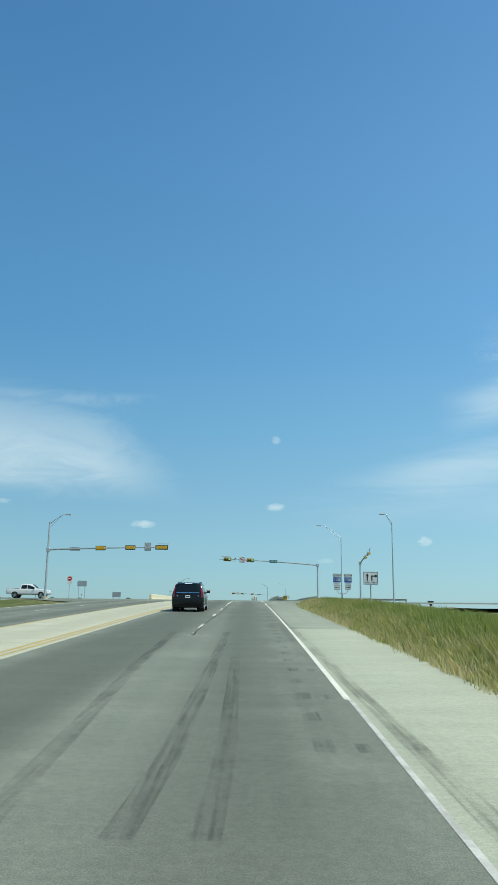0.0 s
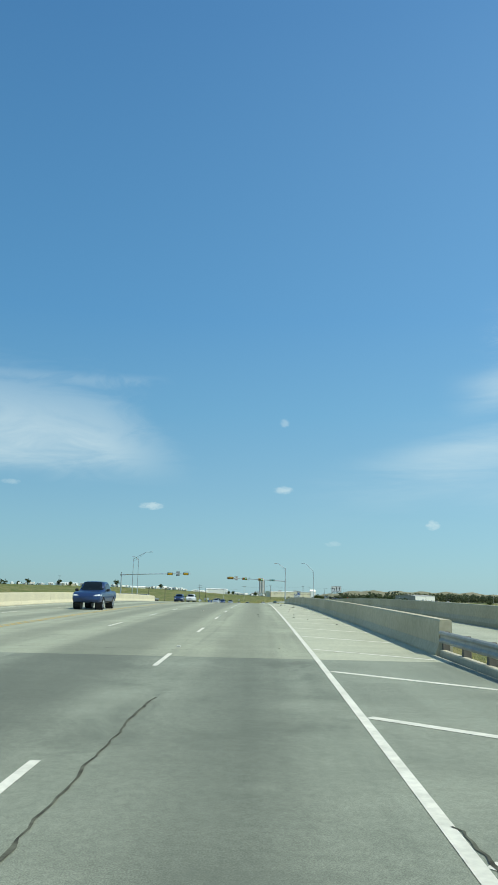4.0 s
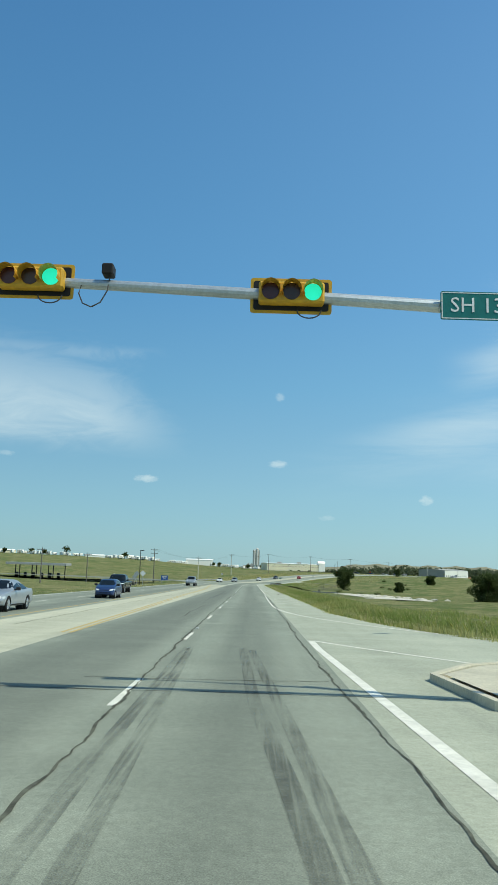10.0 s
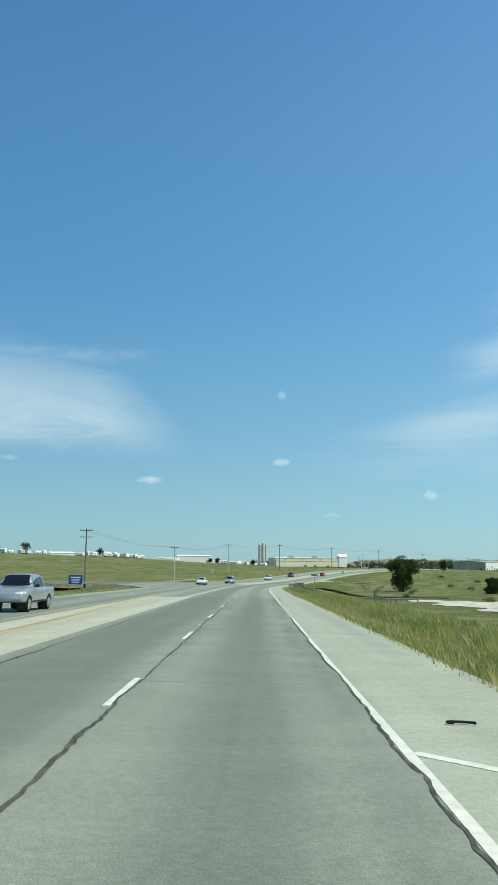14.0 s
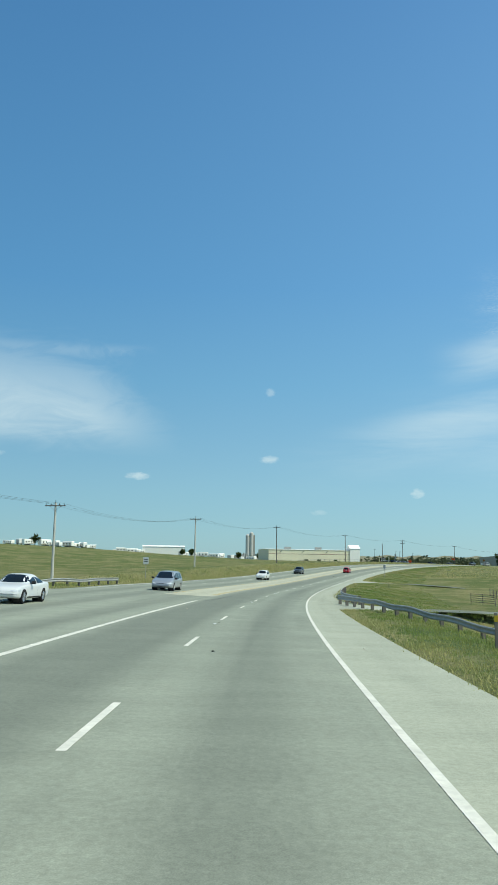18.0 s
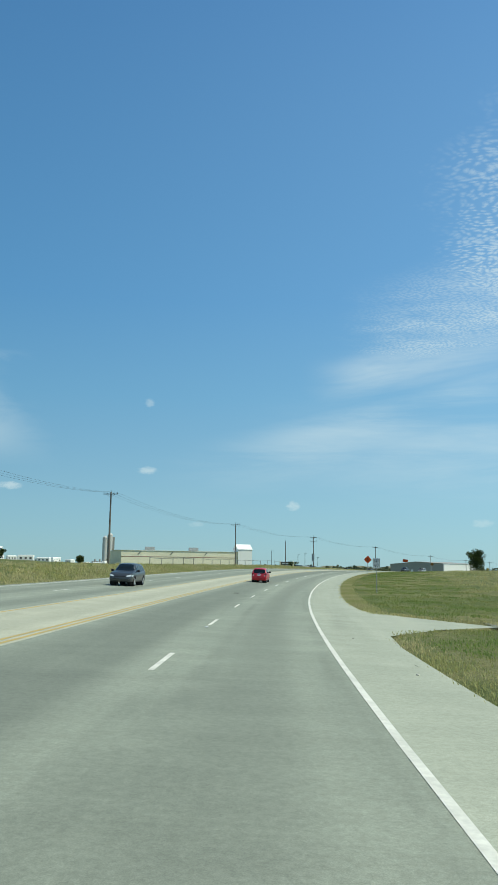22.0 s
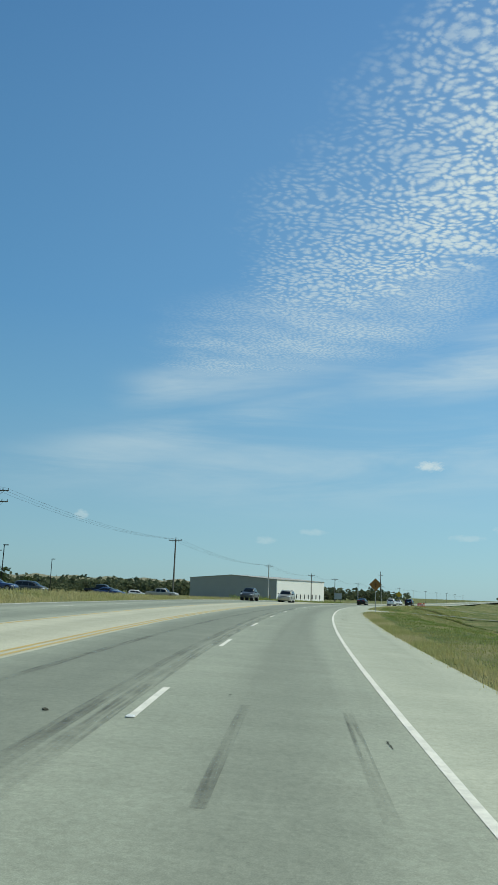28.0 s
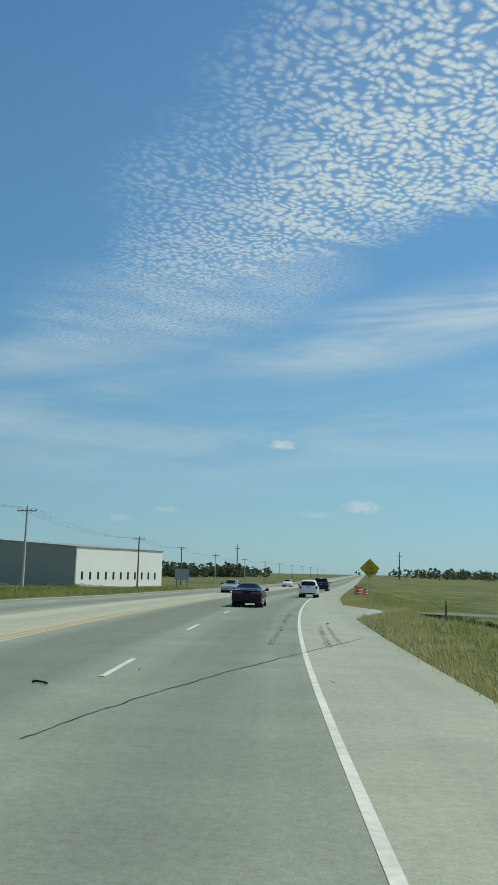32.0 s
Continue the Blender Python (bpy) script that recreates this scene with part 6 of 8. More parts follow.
VAN = dict(rows=((0.0, 0.8, 0.45, 0.75, 0.78, 0.72), (0.06, 0.92, 0.33, 1.05, 1.08, 0.82), (0.15, 0.97, 0.28, 1.1, 1.3, 0.8), (0.35, 0.99, 0.25, 1.1, 1.66, 0.72), (0.7, 1.0, 0.24, 1.08, 1.74, 0.7), (1.8, 1.0, 0.22, 1.03, 1.76, 0.69),
                 (3.0, 1.0, 0.22, 1.0, 1.7, 0.68), (3.5, 1.0, 0.22, 0.99, 1.48, 0.7), (4.2, 0.99, 0.23, 0.97, 1.06, 0.76), (4.75, 0.95, 0.26, 0.85, 0.92, 0.72), (5.05, 0.85, 0.32, 0.66, 0.72, 0.6), (5.15, 0.7, 0.38, 0.55, 0.58, 0.5)),
           rear=(0.15, 0.37), front=(3.05, 4.15), side=(0.45, 3.7), pillars=(1.55, 2.6), wheels=(1.0, 4.05), r=0.34)
CROSS = dict(rows=((0.0, 0.76, 0.48, 0.78, 0.8, 0.7), (0.06, 0.88, 0.36, 1.0, 1.03, 0.78), (0.15, 0.91, 0.32, 1.08, 1.25, 0.74), (0.4, 0.925, 0.3, 1.08, 1.58, 0.66), (0.7, 0.93, 0.29, 1.07, 1.66, 0.65), (1.7, 0.93, 0.28, 1.04, 1.69, 0.64),
                   (2.5, 0.93, 0.28, 1.03, 1.65, 0.64), (2.85, 0.93, 0.28, 1.02, 1.5, 0.65), (3.4, 0.93, 0.29, 1.02, 1.12, 0.7), (4.15, 0.9, 0.31, 0.96, 1.02, 0.7), (4.5, 0.8, 0.36, 0.78, 0.84, 0.6), (4.6, 0.66, 0.42, 0.62, 0.66, 0.5)),
             rear=(0.15, 0.42), front=(2.55, 3.38), side=(0.48, 3.0), pillars=(1.05, 1.95), wheels=(0.85, 3.65), r=0.36)
PICKUP = dict(rows=((0.0, 0.88, 0.6, 1.05, 1.07, 0.85), (0.06, 0.96, 0.52, 1.15, 1.17, 0.93), (0.5, 1.0, 0.48, 1.2, 1.22, 0.95), (1.75, 1.0, 0.45, 1.2, 1.22, 0.95), (1.8, 1.0, 0.44, 1.2, 1.3, 0.85), (1.95, 1.0, 0.44, 1.2, 1.8, 0.74), (2.5, 1.0, 0.43, 1.19, 1.9, 0.73),
                    (3.4, 1.0, 0.43, 1.18, 1.88, 0.72), (3.75, 1.0, 0.43, 1.18, 1.7, 0.73), (4.25, 1.0, 0.44, 1.18, 1.26, 0.78), (5.3, 0.98, 0.46, 1.14, 1.18, 0.8), (5.65, 0.94, 0.5, 1.0, 1.06, 0.76), (5.8, 0.86, 0.54, 0.86, 0.9, 0.7)),
              rear=(1.8, 1.96), front=(3.42, 4.22), side=(1.95, 3.9), pillars=(2.85,), wheels=(1.2, 4.8), r=0.4)


def glide(x, xs, ys):
    """Smooth monotone interpolation through (xs, ys)."""
    xs, ys = np.asarray(xs, float), np.asarray(ys, float)
    d = np.diff(ys) / np.diff(xs)
    m = np.concatenate([[d[0]], np.where(d[1:] * d[:-1] > 0, 2 * d[1:] * d[:-1] / (d[1:] + d[:-1] + 1e-12), 0.0), [d[-1]]])
    i = np.clip(np.searchsorted(xs, x) - 1, 0, len(xs) - 2)
    h = xs[i + 1] - xs[i]
    t = (x - xs[i]) / h
    return (2 * t**3 - 3 * t**2 + 1) * ys[i] + (t**3 - 2 * t**2 + t) * h * m[i] + (3 * t**2 - 2 * t**3) * ys[i + 1] + (t**3 - t**2) * h * m[i + 1]


CARS = {}


def make_car(name, spec, colour, label, kind="car"):
    """A car of the given body table and paint; a second one of a kind shares the first one's meshes."""
    key = (id(spec), colour.name)
    if key in CARS:
        made = copy_thing(CARS[key], Matrix())
        made.name = name
        return tagged(made, label, kind)
    rows = np.array(spec["rows"])
    length = float(rows[-1, 0])
    top = tagged(empty(name), label, kind)
    CARS[key] = top

    def ring(y):
        return [float(glide(np.clip(y, 0, length), rows[:, 0], rows[:, i])) for i in range(1, 6)]

    def section(y):
        """Half a cross-section, from the sill over the waist to the roof's middle."""
        w, z0, z1, z2, wr = ring(y)
        tall = max(0.0, z2 - z1)
        f = float(smooth(tall, 0.04, 0.3))
        low = [(w * 0.93, z1 + tall * 0.3), (w * 0.88, z1 + tall * 0.6), (wr * 0.8, z2), (wr * 0.4, z2 + 0.01), (0.0, z2 + 0.012)]
        high = [(w * 0.5 + wr * 0.46, z1 + tall * 0.5), (wr + 0.02, z2 - 0.1), (wr * 0.84, z2 - 0.025), (wr * 0.42, z2), (0.0, z2 + 0.008)]
        pts = [(w * 0.8, z0), (w * 0.94, z0 + 0.03), (w * 0.985, z0 + 0.14), (w, z0 + (z1 - z0) * 0.5), (w * 0.985, z1 - 0.1), (w * 0.95, z1)]
        pts += [(a * (1 - f) + c * f, b * (1 - f) + d * f) for (a, b), (c, d) in zip(low, high)]
        p = np.array([pts[0], *pts, pts[-1]])
        out = []
        for i in range(1, len(p) - 2):
            for t in (0.0, 0.34, 0.67):
                a, b, c, d = p[i - 1], p[i], p[i + 1], p[i + 2]
                out.append(0.5 * (2 * b + (c - a) * t + (2 * a - 5 * b + 4 * c - d) * t * t + (3 * b - a - 3 * c + d) * t**3))
        return out + [p[-2]]

    ys = np.unique(np.concatenate([np.linspace(0, length, 64), rows[:, 0], [0.02, 0.03, length - 0.03]]))
    co, n = [], 0
    for y in ys:
        h = section(y)
        loop = [(x, y, z) for x, z in h] + [(-x, y, z) for x, z in h[-2::-1]]
        n = len(loop)
        co += loop
    co = np.array(co)
    faces = [(i * n + j, i * n + (j + 1) % n, (i + 1) * n + (j + 1) % n, (i + 1) * n + j) for i in range(len(ys) - 1) for j in range(n)]
    solid = bvhtree.BVHTree.FromPolygons([Vector(v) for v in co], faces)
    # wheel openings
    r, w = spec["r"], float(rows[:, 1].max())
    arch = r * 1.14
    kept, cut = [], set()
    for f in faces:
        c = co[list(f)].mean(0)
        if abs(c[0]) > w * 0.62 and any(math.hypot(c[1] - y, c[2] - r) < arch for y in spec["wheels"]):
            cut.update(f)
        else:
            kept.append(f)
    rim_verts = cut & {v for f in kept for v in f}
    for v in rim_verts:
        y = min(spec["wheels"], key=lambda q: abs(q - co[v, 1]))
        d = math.hypot(co[v, 1] - y, co[v, 2] - r)
        if co[v, 2] > rows[:, 2].min() + 0.08:
            co[v, 1], co[v, 2] = y + (co[v, 1] - y) * arch / d, r + (co[v, 2] - r) * arch / d
    kept += [tuple(range(n))[::-1], tuple(range(len(co) - n, len(co)))]
    me = bpy.data.meshes.new("body")
    me.from_pydata(co.tolist(), [], kept)
    bm = bmesh.new()
    bm.from_mesh(me)
    bmesh.ops.delete(bm, geom=[v for v in bm.verts if not v.link_faces], context="VERTS")
    bmesh.ops.recalc_face_normals(bm, faces=bm.faces)
    part("body", bm, colour, top, smooth=True)
    bpy.data.meshes.remove(me)

    def skin(nm, side, corners, material, parent=None, off=0.007, rounding=0.12, nx=9, ny=7, label=""):
        """A panel that follows the body: four corners in the view from one side, lower two first."""
        bm = bmesh.new()
        grid = []
        for j in range(ny):
            row = []
            for i in range(nx):
                a, b = 2 * i / (nx - 1) - 1, 2 * j / (ny - 1) - 1
                a, b = a * (1 - rounding * abs(b) ** 5), b * (1 - rounding * abs(a) ** 5)
                a, b = (a + 1) / 2, (b + 1) / 2
                (p0, q0), (p1, q1), (p2, q2), (p3, q3) = corners
                p = (p0 * (1 - a) + p1 * a) * (1 - b) + (p3 * (1 - a) + p2 * a) * b
                q = (q0 * (1 - a) + q1 * a) * (1 - b) + (q3 * (1 - a) + q2 * a) * b
                eye, way = {"rear": ((p, -3, q), (0, 1, 0)), "front": ((p, length + 3, q), (0, -1, 0)), "right": ((3, p, q), (-1, 0, 0)), "left": ((-3, p, q), (1, 0, 0))}[side]
                hit, normal, _, _ = solid.ray_cast(Vector(eye), Vector(way))
                if hit is not None and normal.dot(Vector(way)) > 0:
                    normal = -normal
                row.append(bm.verts.new(hit + normal * off) if hit is not None else None)
            grid.append(row)
        for u_, v_ in zip(grid, grid[1:]):
            for i in range(nx - 1):
                q = (u_[i], u_[i + 1], v_[i + 1], v_[i])
                if all(q):
                    bm.faces.new(q)
        bmesh.ops.recalc_face_normals(bm, faces=bm.faces)
        return part(nm, bm, material, parent or top, label, smooth=True)

    # glass
    a, b = spec["rear"]
    (wa, _, z1a, z2a, _), (_, _, _, z2b, wrb) = ring(a), ring(b)
    skin("rear_window", "rear", [(-wa * 0.8, max(z1a, z2a - 0.12)), (wa * 0.8, max(z1a, z2a - 0.12)), (wrb * 0.95, z2b - 0.06), (-wrb * 0.95, z2b - 0.06)], M_GLASS_CAR, nx=13)
    a, b = spec["front"]
    (_, _, _, z2a, wra), (wb, _, _, z2b, _) = ring(a), ring(b)
    skin("windscreen", "front", [(-wb * 0.86, z2b + 0.015), (wb * 0.86, z2b + 0.015), (wra * 0.95, z2a - 0.035), (-wra * 0.95, z2a - 0.035)], M_GLASS_CAR, nx=13)
    cuts = [spec["side"][0], *spec["pillars"], spec["side"][1]]
    for side in ("right", "left"):
        for i, (a, b) in enumerate(zip(cuts, cuts[1:])):
            a, b = a + 0.035, b - 0.035
            ra, rb = ring(a + (0.14 if i == 0 else 0)), ring(b)
            skin("side_window", side, [(a, ring(a)[2] + 0.03), (b, rb[2] + 0.03), (b, max(rb[2] + 0.06, rb[3] - 0.14)), (a + (0.14 if i == 0 else 0), max(ra[2] + 0.06, ra[3] - 0.14))], M_GLASS_CAR, rounding=0.06)
        for y in spec["pillars"]:
            z0, z1 = ring(y)[1:3]
            skin("door_seam", side, [(y - 0.006, z0 + 0.1), (y + 0.006, z0 + 0.1), (y + 0.006, z1), (y - 0.006, z1)], M_TRIM, off=0.003, nx=2, ny=9)
            skin("door_handle", side, [(y + 0.06, z1 - 0.16), (y + 0.22, z1 - 0.16), (y + 0.22, z1 - 0.12), (y + 0.06, z1 - 0.12)], M_CHROME if spec is SUV else colour, off=0.03, nx=5, ny=3)
        y0, y1 = spec["wheels"]
        skin("sill", side, [(y0 + arch + 0.05, ring(y0)[1] + 0.03), (y1 - arch - 0.05, ring(y1)[1] + 0.03), (y1 - arch - 0.05, ring(y1)[1] + 0.1), (y0 + arch + 0.05, ring(y0)[1] + 0.1)], M_TRIM, off=0.006, ny=3)
    # wheels
    for y in spec["wheels"]:
        for sgn in (1, -1):
            part("wheel_arch", rods(((sgn * (w - 0.5), y, r * 1.02), (sgn * (w - 0.14), y, r * 1.02), arch * 0.99), sides=22), M_TRIM, top)
            wheel = new("wheel")
            wheel.parent = top
            wheel.matrix_basis = pose(sgn * (w - 0.12), y, r)
            bm = bmesh.new()
            prof = [(-0.11, 0.62), (-0.11, 0.95), (-0.07, 1.0), (0.07, 1.0), (0.105, 0.95), (0.105, 0.66)]
            segs = 28
            rr = [[bm.verts.new((sgn * x, r * q * math.cos(t), r * q * math.sin(t))) for x, q in prof] for t in (2 * math.pi * j / segs for j in range(segs))]
            for j in range(segs):
                for i in range(len(prof) - 1):
                    bm.faces.new((rr[j][i], rr[j][i + 1], rr[(j + 1) % segs][i + 1], rr[(j + 1) % segs][i]))
            bmesh.ops.recalc_face_normals(bm, faces=bm.faces)
            part("tyre", bm, M_TYRE, wheel, smooth=True)
            part("brake", rods(((sgn * 0.02, 0, 0), (sgn * 0.05, 0, 0), r * 0.64), sides=24), M_TRIM, wheel)
            bm = bmesh.new()
            rod(bm, (sgn * 0.05, 0, 0), (sgn * 0.11, 0, 0), r * 0.16, r * 0.13, 12)
            for j in range(10):
                t = 2 * math.pi * j / 10
                rod(bm, (sgn * 0.095, r * 0.1 * math.cos(t), r * 0.1 * math.sin(t)), (sgn * 0.1, r * 0.62 * math.cos(t), r * 0.62 * math.sin(t)), r * 0.07, r * 0.06, 6)
            for j in range(24):
                t0, t1 = 2 * math.pi * j / 24, 2 * math.pi * (j + 1) / 24
                bm.faces.new([bm.verts.new((sgn * x, r * q * math.cos(t), r * q * math.sin(t))) for x, q, t in ((0.107, 0.67, t0), (0.107, 0.67, t1), (0.09, 0.57, t1), (0.09, 0.57, t0))])
            part("rim", bm, M_RIM, wheel)
    # lamps, bumpers, plate, mirrors
    wt, z0r, z1r, z2r, _ = ring(0.1)
    wf, z0f, z1f, z2f, _ = ring(length - 0.2)
    for sgn, side in ((1, "right"), (-1, "left")):
        if spec is SUV:
            skin("tail_lamp", "rear", [(sgn * 0.9, 0.92), (sgn * 0.985, 0.92), (sgn * 0.86, 1.72), (sgn * 0.8, 1.72)], M_TAIL, off=0.012, nx=4, ny=9)
            skin("tail_lamp", side, [(0.04, 0.95), (0.26, 0.95), (0.3, 1.4), (0.22, 1.5)], M_TAIL, off=0.01)
            part("roof_rail", tube(bmesh.new(), [(sgn * 0.7, 0.6, 1.83), (sgn * 0.71, 0.85, 1.9), (sgn * 0.7, 2.9, 1.91), (sgn * 0.68, 3.15, 1.83)], 0.024), M_TRIM, top)
            part("running_board", boxes((min(sgn * 0.9, sgn * 1.08), max(sgn * 0.9, sgn * 1.08), 1.6, 3.6, 0.34, 0.4), bevel=0.02), M_CHROME, top)
            skin("moulding", side, [(1.6, 0.62), (3.6, 0.64), (3.6, 0.67), (1.6, 0.65)], M_CHROME, off=0.012, ny=2)
            skin("window_strip", side, [(1.3, 1.28), (1.36, 1.28), (1.3, 1.72), (1.25, 1.72)], M_CHROME, off=0.012, nx=3)
        elif spec is SEDAN:
            skin("tail_lamp", "rear", [(sgn * 0.2, 0.82), (sgn * 0.84, 0.82), (sgn * 0.84, 0.93), (sgn * 0.2, 0.93)], M_TAIL, off=0.01)
        elif spec is PICKUP:
            skin("tail_lamp", "rear", [(sgn * 0.78, 0.8), (sgn * 0.9, 0.8), (sgn * 0.9, 1.14), (sgn * 0.78, 1.14)], M_TAIL, off=0.01)
        else:
            z = z1r
            lamp = skin("tail_lamp", "rear", [(sgn * wt * 0.68, z - 0.3), (sgn * wt * 0.9, z - 0.24), (sgn * wt * 0.96, z + 0.05), (sgn * wt * 0.76, z + 0.04)], M_TAIL, off=0.012, rounding=0.2)
            skin("reversing_lamp", "rear", [(sgn * wt * 0.71, z - 0.27), (sgn * wt * 0.81, z - 0.25), (sgn * wt * 0.85, z - 0.12), (sgn * wt * 0.77, z - 0.12)], M_CLEAR, lamp, off=0.017, rounding=0.1)
            skin("tail_lamp", side, [(0.05, z - 0.2), (0.2, z - 0.1), (0.42, z + 0.05), (0.1, z + 0.04)], M_TAIL, off=0.01)
        skin("headlamp", "front", [(sgn * wf * 0.5, z1f - 0.16), (sgn * wf * 0.94, z1f - 0.13), (sgn * wf * 0.97, z1f + 0.0), (sgn * wf * 0.6, z1f - 0.05)], M_CLEAR, off=0.012, rounding=0.2)
        skin("headlamp", side, [(length - 0.5, z1f - 0.09), (length - 0.2, z1f - 0.14), (length - 0.2, z1f - 0.03), (length - 0.5, z1f + 0.0)], M_CLEAR, off=0.01)
        ym = spec["front"][1] - 0.38
        wm, _, zm, _, _ = ring(ym)
        part("mirror", boxes((min(sgn * (wm - 0.02), sgn * (wm + 0.2)), max(sgn * (wm - 0.02), sgn * (wm + 0.2)), ym - 0.07, ym + 0.09, zm + 0.03, zm + 0.2), (min(sgn * wm * 0.86, sgn * wm), max(sgn * wm * 0.86, sgn * wm), ym - 0.03, ym + 0.05, zm + 0.04, zm + 0.1), bevel=0.03), M_TRIM, top)
    skin("grille", "front", [(-wf * 0.55, z1f - 0.3), (wf * 0.55, z1f - 0.3), (wf * 0.5, z1f - 0.1), (-wf * 0.5, z1f - 0.1)], M_TRIM, off=0.012, rounding=0.15)
    skin("lower_intake", "front", [(-wf * 0.7, z0f + 0.06), (wf * 0.7, z0f + 0.06), (wf * 0.6, z0f + 0.2), (-wf * 0.6, z0f + 0.2)], M_TRIM, off=0.01, rounding=0.2)
    if spec is not HATCH:
        skin("rear_valance", "rear", [(-wt * 0.74, z0r + 0.02), (wt * 0.74, z0r + 0.02), (wt * 0.7, z0r + 0.12), (-wt * 0.7, z0r + 0.12)], M_TRIM, off=0.008)
    zp = {id(HATCH): 0.79, id(SEDAN): 0.75}.get(id(spec), 0.98)
    if spec is SUV:
        skin("trim_strip", "rear", [(-0.8, 1.2), (0.8, 1.2), (0.8, 1.245), (-0.8, 1.245)], M_CHROME, off=0.014, ny=3)
        skin("high_brake_lamp", "rear", [(-0.26, 1.79), (0.26, 1.79), (0.25, 1.83), (-0.25, 1.83)], M_CLEAR, off=0.012, ny=3)
        skin("bumper_step", "rear", [(-0.86, 0.62), (0.86, 0.62), (0.84, 0.7), (-0.84, 0.7)], M_TRIM, off=0.04, ny=3)
        for sgn in (1, -1):
            skin("tailgate_badge", "rear", [(sgn * 0.66, 1.0), (sgn * 0.72, 1.0), (sgn * 0.74, 1.05), (sgn * 0.64, 1.05)], M_CHROME, off=0.012, nx=3, ny=3)
    if spec is HATCH:
        part("aerial", rods(((0, 0.62, 1.47), (0, 0.5, 1.74), 0.013, 0.006), sides=6), M_TRIM, top)
        skin("plate_recess", "rear", [(-0.36, 0.68), (0.36, 0.68), (0.4, 0.88), (-0.4, 0.88)], colour, off=0.004, rounding=0.1)
        skin("badge", "rear", [(-0.08, 0.91), (0.08, 0.91), (0.08, 0.945), (-0.08, 0.945)], M_CHROME, off=0.018, nx=5, ny=3)
        skin("wiper", "rear", [(-0.02, 1.0), (0.34, 1.03), (0.34, 1.05), (-0.02, 1.02)], M_TRIM, off=0.02, ny=2)
        skin("bumper_groove", "rear", [(-0.62, 0.545), (0.62, 0.545), (0.66, 0.56), (-0.66, 0.56)], M_TRIM, off=0.004, ny=2, nx=13)
    pl = skin("number_plate", "rear", [(-0.16, zp - 0.08), (0.16, zp - 0.08), (0.16, zp + 0.08), (-0.16, zp + 0.08)], M_PLATE, off=0.02, rounding=0.03, nx=3, ny=3)
    skin("bar", "rear", [(-0.12, zp - 0.035), (0.12, zp - 0.035), (0.12, zp + 0.035), (-0.12, zp + 0.035)], M_BARS, pl, off=0.026, rounding=0.0, nx=3, ny=2)
    if spec is PICKUP:
        part("bed_floor", boxes((-0.8, 0.8, 0.12, 1.72, 1.2, 1.235)), M_TRIM, top)
    return top


def put_car(name, spec, colour, label, s, u, oncoming=False, kind="car", turn=0.0, m=None):
    """Stands a vehicle with its nearest bumper at station s."""
    car = make_car(name, spec, colour, label, kind)
    car.matrix_world = m or (stand(s, u, 0.0, 180 + turn) @ pose(0, -spec["rows"][-1][0], 0) if oncoming else stand(s, u, 0.0, turn))
    # lean with the road's grade and bank
    if m is None:
        q = 1 if not oncoming else -1
        a, b = on_road(s, u), on_road(s + 5, u)
        grade = math.degrees(math.atan2(b.z - a.z, 5.0))
        bank = math.degrees(math.atan(float(np.interp(s, *BANK))))
        car.matrix_world = car.matrix_world @ pose(0, 0, 0, q * grade, q * bank, 0)
        if oncoming:
            car.matrix_world.translation = car.matrix_world.translation
            tail = on_road(s + spec["rows"][-1][0], u)
            mw = car.matrix_world.copy()
            mw.translation = tail
            car.matrix_world = mw
    return car


put_car("suv", SUV, P_BLACK, "large glossy black SUV with chrome trim and tall tail lamps", 51.3, -4.12)
put_car("hatchback", HATCH, P_RED, "small bright red hatchback with a short roof aerial", 766.3, -4.45)
put_car("sedan", SEDAN, P_BLACK, "low black sedan with a wide tail lamp bar", 1037, -1.7)
put_car("crossover", CROSS, P_WHITE, "white compact crossover with dark glass", 1065, 1.2)
put_car("suv", SUV, P_BLACK, "black SUV far along the road", 1103, 0.6)
put_car("sedan", SEDAN, P_SILVER, "silver-grey sedan with its headlamps towards the camera", 1078, -8.6, True)
put_car("sedan", SEDAN, P_WHITE, "white sedan far along the road", 1143, -8.4, True)
put_car("minivan", VAN, P_SILVER, "silver-blue minivan in the far lanes", 628.8, -11.6, True)
put_car("crossover", CROSS, P_WHITE, "white crossover with black trim in the far lanes", 698, -12.0, True)
put_car("suv", CROSS, P_GREY, "dark grey SUV in the far lanes", 743, -12.6, True)
put_car("pickup", PICKUP, P_GREY, "dark grey pickup truck in the far lanes", 985, -13.8, True, "pickup truck")
put_car("suv", SUV, P_GOLD, "champagne-coloured SUV in the far lanes", 994, -9.6, True)
put_car("crossover", CROSS, P_WHITE, "white crossover in the far lanes", 286, -13.8, True)
put_car("crossover", CROSS, P_BLUE, "dark blue SUV in the far lanes", 290, -16.6, True)
put_car("hatchback", SEDAN, P_SILVER, "silver compact car in the far lanes", 352.5, -12.4, True)
put_car("hatchback", HATCH, P_BLUE, "dark blue hatchback in the far lanes", 377.5, -11.6, True)
put_car("pickup", PICKUP, P_BLACK, "black pickup truck in the far lanes", 396.5, -14.2, True, "pickup truck")
put_car("sedan", SEDAN, P_WHITE, "white sedan in the far lanes", 598, -13.6, True)
put_car("pickup", PICKUP, P_SILVER, "silver pickup truck in the far lanes", 476, -12.4, True, "pickup truck")
put_car("pickup", PICKUP, P_BLUE, "dark blue pickup truck in the far lanes", 180.5, -11.4, True, "pickup truck")
